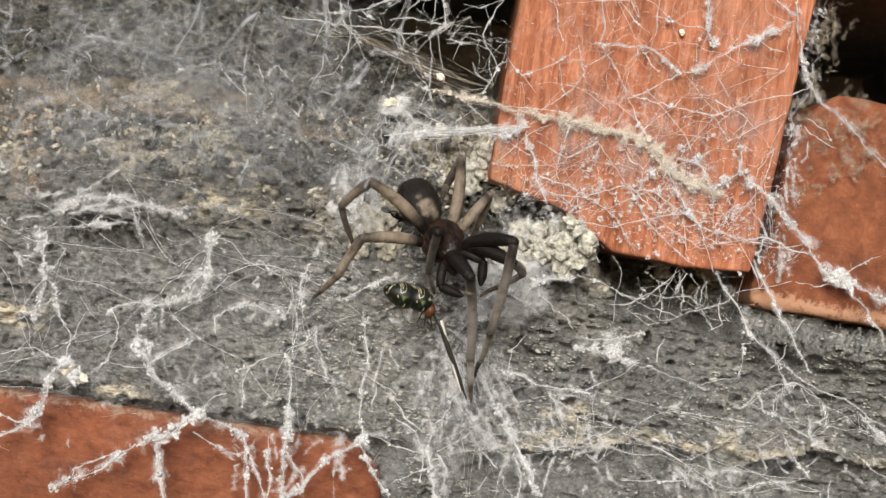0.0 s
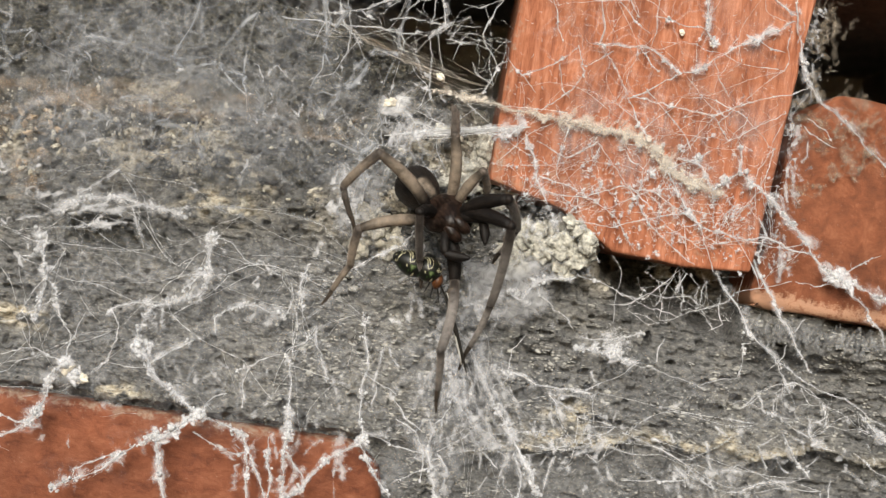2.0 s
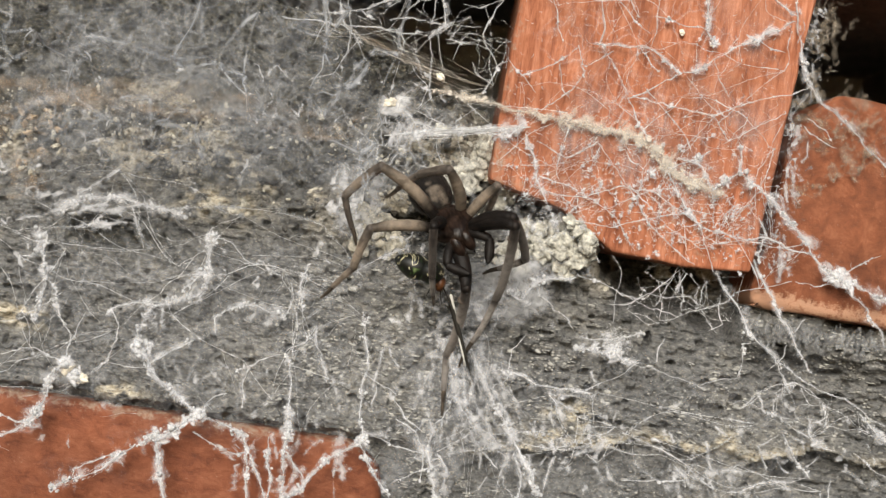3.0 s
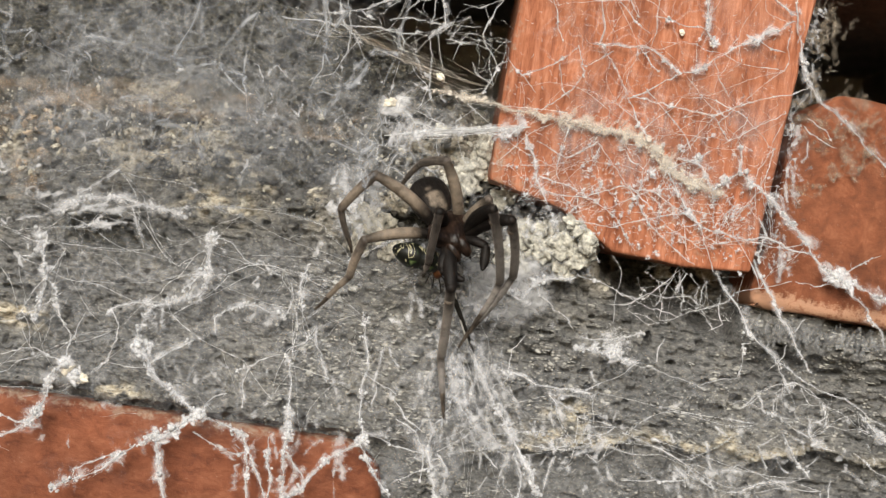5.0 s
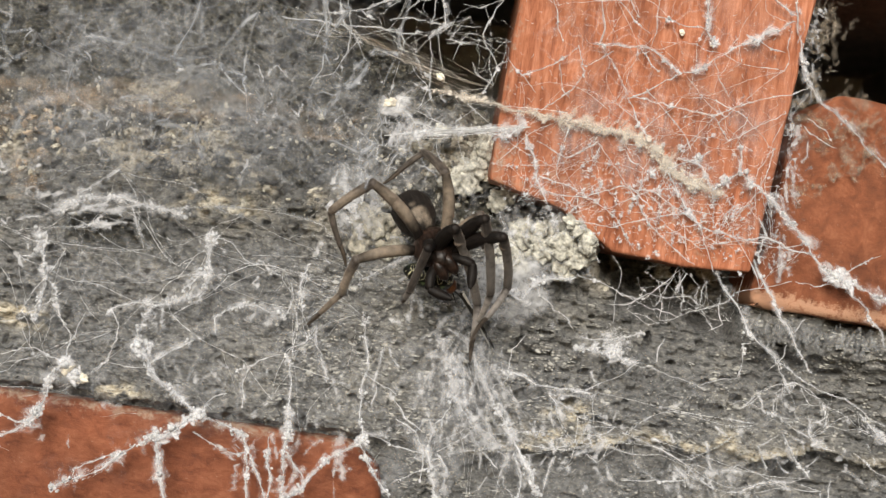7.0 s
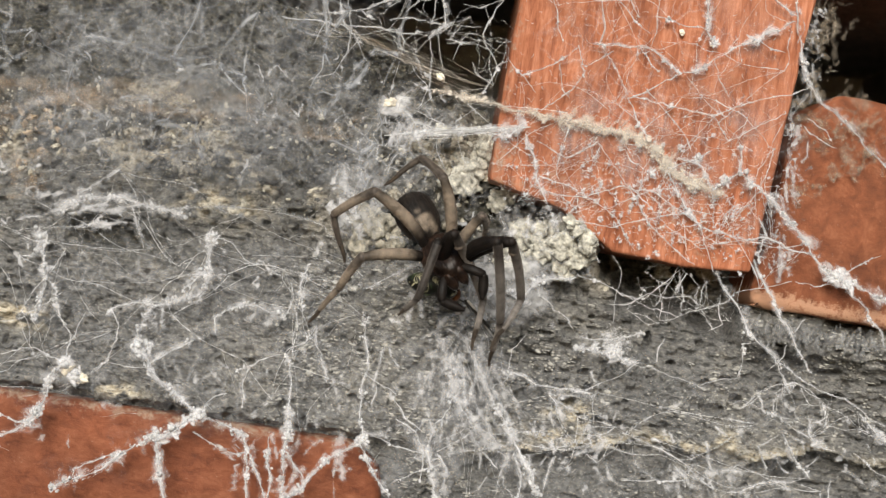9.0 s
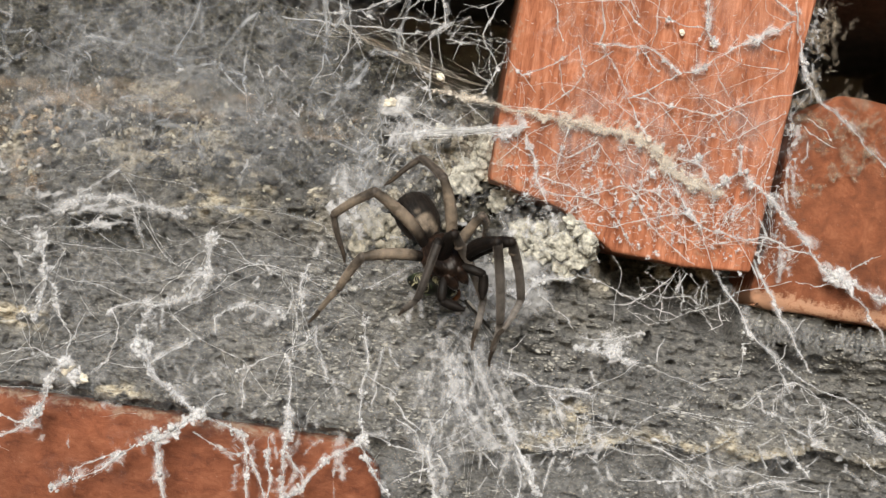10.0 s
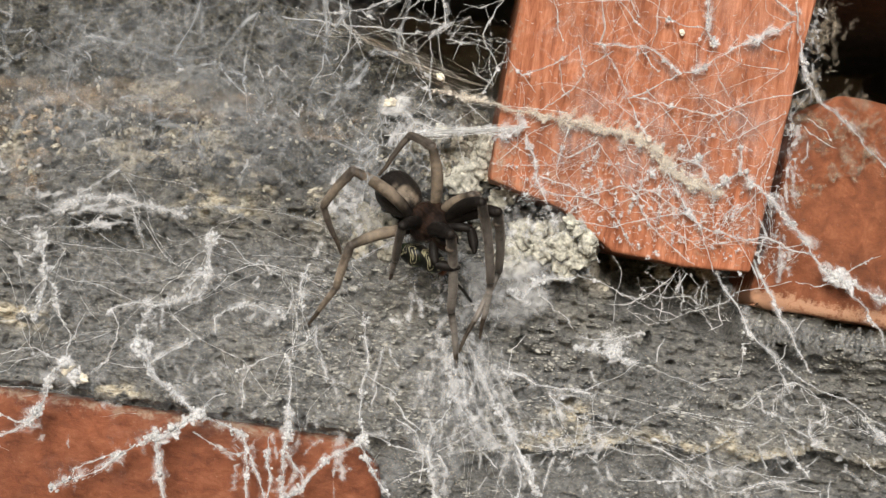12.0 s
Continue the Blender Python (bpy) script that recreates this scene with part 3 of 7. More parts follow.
        for _ in range(int(d * branch + self.r.uniform())):
            self.wisp(spine[self.r.randint(n)], self.r.uniform(1.0, 6.0), 0.013)

    def net(self, at, spread, count, links=2, width=0.08, puff=0.5, even=False):
        """A loose net: knots scattered about, tied to their neighbours by thin dusty lines."""
        p = self.r.uniform(-1, 1, (count, 3)) if even else self.r.normal(0, 1, (count, 3))
        p = np.array(at, float) + p * spread
        for k in range(count):
            near = np.argsort(np.linalg.norm(p - p[k], axis=1))[1:9]
            for q in self.r.choice(near, links, replace=False):
                self.cord(p[k], p[q], width * np.exp(self.r.normal(0, 0.5)), 0.8, 0.2, 0.05, 0.08, 0.45, puff)
            if self.r.uniform() < 0.4:
                self.clump(p[k], width * np.exp(self.r.normal(1.6, 0.5)), 4, 0.42)

    def veil(self, a, b, width, dense=0.25, wander=0.06):
        """A broad thin wisp of silk haze."""
        a, b = np.array(a, float), np.array(b, float)
        n = 12
        t = np.linspace(0, 1, n)[:, None]
        pts = a + (b - a) * t
        for k in (1, 2, 3):
            pts = pts + np.sin(t * math.pi * k) * self.r.normal(0, wander * np.linalg.norm(b - a) / k, 3) * (1, 0.4, 1)
        self.strip(pts, width * np.exp(self.r.normal(0, 0.35, n)), dense)

    def blob(self, p, size):
        """A small uneven lump of dust on the silk."""
        d = self.r.normal(0, 1, 3)
        d *= size * self.r.uniform(0.7, 1.3) / (np.linalg.norm(d) + 1e-6)
        at = np.array([-1, -0.85, -0.35, 0.35, 0.85, 1])[:, None]
        self.line(np.asarray(p) + d * at, size * np.array([0.02, 0.55, 0.95, 0.95, 0.55, 0.02]) * np.exp(self.r.normal(0, 0.15, 6)), 7)

    def laden(self, y, width, pts, lumps=2):
        """A strand laden with dust through points (x, z) at depth y: a lumpy core, lumps on it, loose threads round it."""
        p = np.array([(x, y, z) for x, z in pts])
        run = np.concatenate([[0], np.cumsum(np.linalg.norm(np.diff(p, axis=0), axis=1))])
        n = int(max(8, run[-1] / 0.3))
        s = np.linspace(0, run[-1], n)
        spine = np.stack([np.interp(s, run, p[:, k]) for k in range(3)], 1)
        soft = np.ones(5) / 5
        for size, much in ((3.0, 0.35), (1.1, 0.22), (0.5, 0.08)):
            for k, flat in enumerate((1, 0.5, 1)):
                spine[:, k] += (value_noise(s, np.full(n, self.r.uniform(0, 900)), size, 7) - 0.5) * 2 * much * flat * min(1.0, 0.5 + width)
        clot = np.convolve(self.r.uniform(0, 1, n + 4) ** 3, soft * 3.2, "valid")
        swell = np.clip((0.35 + 1.2 * value_noise(s, np.full(n, self.r.uniform(0, 900)), 2.2, 9)) * clot, 0.25, 2.2)
        self.line(spine, np.clip(0.022 + width * 0.055 * swell, 0.022, 0.14), 5)
        # clots of dust: soft tufts set along the strand, a few of them hard
        for _ in range(int(run[-1] * (0.6 + 1.5 * min(width, 1.1)) + 1)):
            k = self.r.choice(n, p=swell / swell.sum())
            size = np.clip(width * 0.55 * np.exp(self.r.normal(0, 0.45)) * min(swell[k], 1.5), 0.1, 1.1)
            at = spine[k] + self.r.normal(0, 1, 3) * width * (0.28, 0.2, 0.28)
            d = self.r.normal(0, 1, 3) * (1, 0.4, 1)
            d *= size / (np.linalg.norm(d) + 1e-6)
            self.strip([at - d, at - d * 0.5, at, at + d * 0.5, at + d], size * self.r.uniform(0.6, 1.0) * np.array([0.4, 0.85, 1, 0.85, 0.4]), self.r.uniform(0.6, 0.95))
            for _ in range(self.r.randint(0, lumps + 1)):
                self.blob(at + self.r.normal(0, 0.45, 3) * size, min(size * self.r.uniform(0.2, 0.5), 0.42))
        for _ in range(2 + int(width * 4)):
            drift = np.cumsum(self.r.normal(0, 0.09, (n, 3)), axis=0)
            drift -= np.linspace(0, 1, n)[:, None] * drift[-1]
            self.line(spine + drift * min(width, 0.8) * 0.8, 0.018 * np.exp(self.r.normal(0, 0.3, n)))
        for _ in range(int(run[-1] * 0.2)):
            self.wisp(spine[self.r.randint(n)], self.r.uniform(0.6, 2.5), 0.014)
        keep = np.linspace(0, n - 1, int(np.clip(n // 2, 6, 24))).astype(int)
        for broad, much in ((0.55, 0.6), (1.0, 0.42), (1.9, 0.33), (3.0, 0.24))[:4 if width > 0.45 else 2]:
            self.strip(spine[keep] + self.r.normal(0, 0.1, 3) * broad, width * broad * (1 if width > 0.45 else 0.6) * np.clip(swell[keep], 0.5, 1.6), much)

    def knot(self, p, size):
        """A thick knot where strands meet."""
        for k in range(24):
            at = np.array(p) + self.r.normal(0, 0.42, 3) * size * (1, 0.4, 0.8)
            if k < 7:
                self.blob(at * 0.6 + np.array(p) * 0.4, size * self.r.uniform(0.12, 0.42))
            d = self.r.normal(0, 1, 3) * (1, 0.3, 1) * size * 0.5
            self.strip([at - d, at - d * 0.5, at, at + d * 0.5, at + d], size * 0.5 * np.array([0.4, 0.85, 1, 0.85, 0.4]), self.r.uniform(0.5, 0.9))

    def path(self, pts, **kw):
        for a, b in zip(pts, pts[1:]):
            self.cord(a, b, **kw)

    def web(self, name, mat, label, fluff=None):
        vs, fs, start, silk = [], [], 0, []
        for (k, sides), (lines, radii) in self.lots.items():
            L, R = np.array(lines), np.array(radii)
            n = len(L)
            t = np.gradient(L, axis=1)
            t /= np.linalg.norm(t, axis=2, keepdims=True) + 1e-9
            ref = np.where(np.abs(t[..., 1:2]) > 0.9, [[[1.0, 0, 0]]], [[[0, 1.0, 0]]])
            u = np.cross(t, ref)
            u /= np.linalg.norm(u, axis=2, keepdims=True) + 1e-9
            w = np.cross(t, u)
            turn = 2 * math.pi / sides
            rough = np.ones((sides, 1, 1)) if sides == 3 else np.exp(self.r.normal(0, 0.3, (sides, *R.shape)))
            ring = [L + (u * math.cos(turn * s) + w * math.sin(turn * s)) * (R * rough[s])[..., None] for s in range(sides)]
            vs.append(np.stack(ring, 2).reshape(-1, 3) * MM)
            base = (np.arange(n)[:, None, None] * k + np.arange(k - 1)[None, :, None]) * sides + start
            s = np.arange(sides)[None, None]
            s2 = (s + 1) % sides
            fs.append(np.stack([base + s, base + s2, base + sides + s2, base + sides + s], -1).reshape(-1, 4))
            start += n * k * sides
        silk = [np.ones(start)]
        tubes = sum(len(f) for f in fs)
        for k, (strips, dense) in self.strips.items():
            n = len(strips)
            vs.append(np.array(strips).reshape(-1, 3) * MM)
            silk.append(np.array(dense).ravel())
            base = (np.arange(n)[:, None, None] * k + np.arange(k - 1)[None, :, None]) * 5 + np.arange(4)[None, None] + start
            fs.append(np.stack([base, base + 1, base + 6, base + 5], -1).reshape(-1, 4))
            start += n * k * 5
        me = from_arrays(name, np.concatenate(vs), np.concatenate(fs))
        at = me.attributes.new("silk", "FLOAT", "POINT")
        at.data.foreach_set("value", np.concatenate(silk).astype(np.float32))
        which = np.zeros(len(me.polygons), np.int32)
        which[tubes:] = 1
        ob = dress(new(name, me), mat)
        me.materials.append(fluff or FLUFF)
        me.polygons.foreach_set("material_index", which)
        tagged(ob, label, "cobweb", group="cobwebs", kind="stuff")
        return ob


class Cobweb:
    """A web as a thing: each laden strand is a part of it."""

    def __init__(self, label, seed, thin=1.0, mat=None, fluff=None):
        self.seed, self.thin = seed * 1000, thin
        self.mat, self.fluff = mat or SNOW, fluff
        self.thing = tagged(new("cobweb"), label, "cobweb", group="strand webs")

    def strand(self, y, width, *pts):
        self.seed += 1
        w = Threads(self.seed)
        w.laden(y, width * self.thin, pts, 0 if self.fluff else 2)
        ob = w.web("strand", self.mat, "", self.fluff)
        for key in ("category", "group", "kind"):
            del ob[key]
        ob.parent = self.thing

    def knots(self, *places):
        for x, y, z, size in places:
            self.seed += 1
            w = Threads(self.seed)
            w.knot((x, y, z), size)
            ob = w.web("knot", SNOW, "")
            for key in ("category", "group"):
                del ob[key]
            ob.parent = self.thing


def strands_over_lower_brick():
    c = Cobweb("thick dust-laden white web strands crossing the dull red brick", 51)
    c.strand(-6, 0.97, (-77.8, -47.8), (-72.9, -44.4), (-70.9, -39.8), (-69.5, -34.7), (-67.8, -31.7))
    c.strand(-6, 0.54, (-78.5, -43.6), (-75.1, -44.2), (-72.6, -43.3), (-70.3, -40.2))
    c.strand(-6, 0.86, (-66.9, -55.7), (-63.4, -53.8), (-59.9, -51.7), (-56, -48.9), (-52.2, -45.6))
    c.strand(-6.5, 1.61, (-52.1, -45.5), (-49.1, -43.5), (-46.1, -41.9), (-43.7, -39.8), (-41.1, -37.6))
    c.strand(-6, 0.43, (-63.4, -53.6), (-63.2, -51.4), (-60.2, -50.1), (-55.2, -47.2))
    c.strand(-6.5, 0.97, (-48.5, -43.9), (-47.3, -48.6), (-46.3, -51.2), (-44.7, -55.3))
    c.strand(-6, 0.43, (-41.2, -37.7), (-38.7, -33.9), (-36.7, -33.2))
    c.strand(-6, 1.08, (-41.2, -37.7), (-44.4, -35.8), (-47.4, -34.1), (-50.3, -32.3), (-52.4, -29.4), (-54.9, -27.1), (-54.8, -24.3), (-53.9, -21), (-52.9, -18.6))
    c.strand(-6.5, 0.86, (-41.1, -37.9), (-35.7, -39), (-32.3, -40.4), (-30.7, -43.4), (-30.3, -48.8), (-29.8, -53))
    c.strand(-6, 0.43, (-41.9, -41.4), (-37.3, -43.4), (-32.8, -44.4), (-30.8, -43.5))
    c.strand(-6, 0.86, (-26.1, -23.9), (-25.2, -26.4), (-24.7, -31.8), (-24.3, -36), (-24.2, -40.4), (-24.4, -42.6), (-23.8, -47.9), (-23.5, -52.2))
    c.strand(-5, 0.43, (-26.2, -23.9), (-30.3, -25.6), (-33.3, -27.7), (-35.3, -29.1))
    c.strand(-5, 0.54, (-33.3, -27.7), (-33.7, -32.1), (-33.2, -35.3))
    c.strand(-6.5, 0.65, (-23.9, -41.9), (-21.3, -45.3), (-19.9, -47.2))
    c.strand(-6.5, 0.97, (-23, -51.8), (-20.2, -48.9), (-17.9, -45.8), (-15.7, -42.8), (-13.3, -40.8), (-10.3, -38.8), (-10.2, -36), (-11, -34))
    c.strand(-6.5, 0.75, (-10.3, -38.8), (-7.7, -42.2), (-5.6, -45.1), (-2.9, -48.8))
    c.strand(-5, 0.54, (-11.1, -34.2), (-11.2, -29.9), (-11.3, -25.5), (-10.7, -22.2), (-12.3, -19.1), (-13, -14.3))
    c.strand(-5, 0.32, (-11.3, -25.5), (-7.2, -27.6), (-4.8, -28.9))
    c.strand(-5, 0.32, (-10.3, -36.2), (-4.5, -38.6), (2.1, -38.8))
    c.strand(-5, 0.32, (-3.4, -45.6), (0.6, -43.3), (5.6, -40.6))
    c.strand(-6, 0.54, (-27.5, -40.3), (-27.4, -44.1), (-25.8, -48.2), (-26.3, -52.1))
    c.strand(-6, 0.54, (-30.8, -43.5), (-28.5, -48.1), (-26.3, -52.1))
    c.knots((-41.1, -6.5, -37.6, 1.6), (-48.6, -6.5, -43.1, 1.7), (-45.2, -6.5, -41.2, 1.5), (-9.9, -6.5, -38.2, 1.4), (-71.3, -6.0, -40.9, 1.0), (-67.6, -5.5, -32.3, 1.7), (-65.6, -5.5, -34.2, 1.5), (-23.8, -6.5, -39.6, 1.1))


def strands_over_cement():
    c = Cobweb("pale lumpy web strands meeting in wide meshes over cement", 52)
    c.strand(-4, 0.86, (-53.3, -18.8), (-49.2, -17.1), (-45, -15.9), (-43.7, -14.1), (-44, -9.7), (-44.3, -6.5), (-44.6, -4.4), (-44.4, -2.2))
    c.strand(-4, 0.65, (-44, -9.7), (-45.6, -12.2), (-47.9, -14.7))
    c.strand(-4, 0.75, (-61.8, -20.9), (-60.7, -20.4), (-56.6, -18.7), (-53.4, -18.3), (-49.3, -16.9))
    c.strand(-4, 1.08, (-77.9, -7.7), (-76.6, -9.2), (-75.6, -12.3), (-74.4, -16.5), (-74.5, -19.8), (-74.6, -22.5), (-75.8, -25.4))
    c.strand(-4, 0.65, (-74.4, -16.5), (-72, -18.3), (-70.7, -23.6))
    c.strand(-4, 0.43, (-68.3, -31.9), (-67.8, -28), (-66.7, -24.6), (-65.9, -22.3))
    c.strand(-4, 0.43, (-60.7, -20.4), (-59.1, -24), (-59.2, -27.3), (-60.3, -30.8), (-63.2, -33.4))
    c.strand(-4, 0.32, (-60.3, -30.8), (-56.9, -31.3), (-52.7, -30.5))
    c.strand(-4, 0.54, (-52.7, -30.2), (-49.8, -28.1), (-47.9, -26.2), (-44.9, -24.1))
    c.strand(-4, 0.75, (-40.8, -22.4), (-41.3, -19.2), (-38.3, -17.1), (-36.3, -16), (-33.5, -16.4), (-29.6, -16.7), (-27.9, -17.2))
    c.strand(-4, 0.65, (-21.8, -17.9), (-21.2, -21.6), (-19.7, -24.7), (-18, -28.8))
    c.strand(-4, 0.65, (-25.1, -6.9), (-26, -11.4), (-24.9, -15.6))
    c.strand(-4, 0.32, (-26.9, -24.1), (-23.5, -21.4), (-21.7, -18.4))
    c.strand(-6, 0.86, (-80.8, -6.5), (-75.6, -4.7), (-71.6, -2.5), (-67.6, -0.5), (-63.4, 0.6), (-59, -0), (-54.6, -0.5), (-49, -1.3))
    c.strand(-5, 0.65, (-70.1, -0), (-66.2, 3.3), (-62.9, 6.5))
    c.strand(-5, 0.54, (-59.6, -0.6), (-58.6, -3.8), (-56.6, -6.2))
    c.strand(-4, 0.43, (-70.7, -23.6), (-68, -26.4), (-68.1, -29.7))
    c.strand(-4, 0.32, (-81.7, -26.3), (-77.6, -24.6), (-73.6, -21.8), (-70.8, -18.7))
    c.strand(-4, 0.32, (-80.8, -32.2), (-74.6, -30.2), (-68.8, -32))
    c.strand(-4, 0.32, (-44, -4.3), (-40.1, -4.8), (-37.5, -7.7), (-32.9, -9.2))
    c.strand(-4, 0.43, (-27.9, -17.2), (-26.8, -13.7), (-27.8, -10.6))
    c.knots((-44.0, -4.0, -4.6, 1.2), (-53.5, -4.0, -21.0, 1.1), (-53.0, -4.0, -26.5, 1.2), (-76.0, -4.5, -9.0, 1.2))


def strands_below_spider():
    c = Cobweb("white web strands fanning out where the spider stands", 53)
    c.strand(-6, 0.86, (2.1, -16.9), (3.8, -21), (5.5, -25.1), (6.4, -27.7))
    c.strand(-5, 0.54, (6.4, -27.8), (4.8, -31.3), (4, -33))
    c.strand(-5, 0.65, (6.4, -27.8), (8.4, -30.2), (10.5, -33.1))
    c.strand(-4, 0.75, (3.6, -34.3), (2.6, -38.8), (4.5, -44), (5.7, -48.2))
    c.strand(-4, 0.54, (4.8, -38.5), (6.9, -41.5), (6.4, -45.9))
    c.strand(-6, 1.08, (7.6, -17.2), (10.5, -22.2), (13.9, -27.1), (16.7, -31), (19.4, -34.9), (22.2, -38.9), (25.1, -43.8))
    c.strand(-5, 0.54, (7.2, -21.7), (9.4, -25.7), (9.3, -29))
    c.strand(-4, 0.65, (19.2, -36.3), (21.4, -40.4), (21.5, -44.7))
    c.strand(-4, 0.65, (14.2, -21.3), (18.1, -21.8), (21, -23), (25.5, -23.4), (32.5, -22.9))
    c.strand(-4, 0.32, (15.9, -21.5), (15.8, -17.2), (18.1, -14.1))
    c.strand(-4, 0.32, (12.1, -25.4), (15.6, -23.2), (16.9, -20.9))
    c.strand(-5, 0.75, (16.4, -7.2), (18.1, -3.7), (22.2, -2.3), (25.9, -1.7))
    c.strand(-4, 0.43, (18.1, -3.7), (19.6, -6.2), (23.8, -8.9), (27.4, -11.1))
    c.strand(-5, 0.43, (25.9, -1.7), (30.3, -1.9), (34.9, -3.4), (39.3, -3.8))
    c.strand(-3, 0.97, (28.1, -14.6), (32.5, -15), (35.8, -14.8), (38.2, -16.1), (40.4, -16.3))
    c.strand(-3, 0.54, (27.4, -35.8), (26.5, -37.1), (26.1, -39.8), (25.8, -43.2))
    c.strand(-3, 0.32, (39.8, -16.4), (36.5, -19.7), (32.4, -21.9), (30.5, -23.3))
    c.strand(-4, 0.54, (-4.2, -33.3), (0.6, -35.9), (2.1, -38.9), (2.4, -44.3))
    c.strand(-4, 0.43, (-5.9, -29.2), (-2.1, -33), (0.9, -34.7))
    c.strand(-4, 0.54, (10.5, -33.3), (12.8, -37.3), (16.5, -40))
    c.strand(-4, 0.43, (28.8, -13.1), (34.2, -12.3), (40.4, -10.2))
    c.knots((35.2, -3.0, -14.6, 1.5), (6.1, -5.0, -27.3, 1.2), (14.4, -5.0, -6.4, 1.2), (31.5, -3.0, -14.2, 0.9))


def strands_over_rough_cement():
    c = Cobweb("thin beaded web strands from brick down to rough cement", 54)
    c.strand(-5, 0.54, (49.6, 7.5), (53.7, 1.6), (56.5, -2.3), (59.3, -6.3), (61.8, -8.6), (65.5, -11.3), (67.6, -14.8), (69.2, -17.8))
    c.strand(-3, 0.43, (62.3, -8.7), (59.6, -9.1), (59.8, -14), (59.5, -15.7))
    c.strand(-6, 0.54, (58, 7.7), (60.3, 3.7), (62.9, 0.8), (65.1, -3.2), (67.7, -6), (70.4, -10), (72.5, -12.9))
    c.strand(-4, 0.32, (70.5, -3), (68.3, -6.6), (67.2, -10.6), (65, -13.7))
    c.strand(-7, 0.97, (69.5, 8.9), (72, 6.6), (75.4, 5.4), (80, 4), (85, 2.6))
    c.strand(-6, 0.65, (75.7, 5.5), (78.2, 3.1), (80.8, 0.8), (83.3, -2.1), (85.4, -5))
    c.strand(-6, 0.32, (75.6, 6), (79.5, 9.3), (82.4, 11.3))
    c.strand(-6, 0.43, (67.3, 3.7), (71.7, 3.4), (75.7, 5.5))
    c.strand(-2, 0.32, (54.2, -19.3), (48.5, -18), (42.8, -16.6), (39.5, -17.1))
    c.strand(-2, 0.32, (53, -18.6), (58.2, -16.5), (60.3, -16))
    c.strand(-3, 0.43, (67.1, -11.8), (71.9, -14.4), (75.4, -16), (81.1, -17.4), (85.9, -20), (89.9, -21.2))
    c.strand(-2, 0.54, (70, -25.8), (72.1, -28.7), (76.1, -33.6))
    c.strand(-2, 0.54, (74.4, -21.8), (76.3, -27), (79.6, -27.6))
    c.strand(-2, 0.43, (84, -27), (87.7, -29.7), (91.8, -31.5))
    c.strand(-2, 0.65, (49.8, -34.3), (52.5, -37.2), (53.2, -38.4))
    c.strand(-2, 0.43, (40.6, -39), (46, -38.2), (52.5, -37.7))
    c.strand(-2, 0.32, (59.7, -34.4), (62.8, -32.9), (67.4, -34.4), (73.2, -36.3))
    c.strand(-2, 0.43, (63.9, -17.9), (65.6, -22), (71.2, -22.8))
    c.strand(-2, 0.32, (58.9, 7.8), (64.6, 6.5), (68.8, 8.2))
    c.strand(-2, 0.43, (86, -3.6), (87.6, -8.8))
    c.strand(-2, 0.32, (68.3, -32.6), (65.5, -28.6), (69.5, -25.8))
    c.knots((74.3, -7.0, 5.6, 1.9), (77.0, -7.0, 4.6, 1.3), (68.2, -4.0, -8.0, 0.8))


def strands_in_gap():
    c = Cobweb("beaded white strands tangled across the dark gap", 55, 0.62)
    c.strand(-4, 0.43, (33.2, -5.9), (36.4, -5.4), (40.4, -2.6), (43.7, -3.2), (47.9, -2), (50.4, -3.8))
    c.strand(-4, 0.43, (45.1, 2.5), (46.8, -1.6), (46.7, -4.9))
    c.strand(-4, 0.54, (47.3, -4.8), (52.5, -3.5), (55.5, -1.4), (56.4, -0.2))
    c.strand(-4, 0.43, (52.6, -7.9), (55.1, -6.4), (53.8, -4.4), (53.7, -0.6))
    c.strand(-4, 0.43, (41.8, -4.6), (44.2, 0.7), (44.9, 3.5), (48, 5.1))
    c.strand(-5, 0.32, (32.2, 3.8), (34.3, 0.9), (34, -4.6), (34.1, -8.9))
    c.strand(-4, 0.43, (39.5, -3.8), (45.1, 2.5), (48.7, 7.4))
    c.strand(-4, 0.32, (56.4, -0.2), (61.6, 1.7), (66.8, 3.5))
    c.strand(-4, 0.43, (50.4, -3.8), (52.4, -6.3), (53.8, -8.2))
    c.strand(-4, 0.32, (35, -3.4), (40.8, -5.3), (46.4, -6.1))


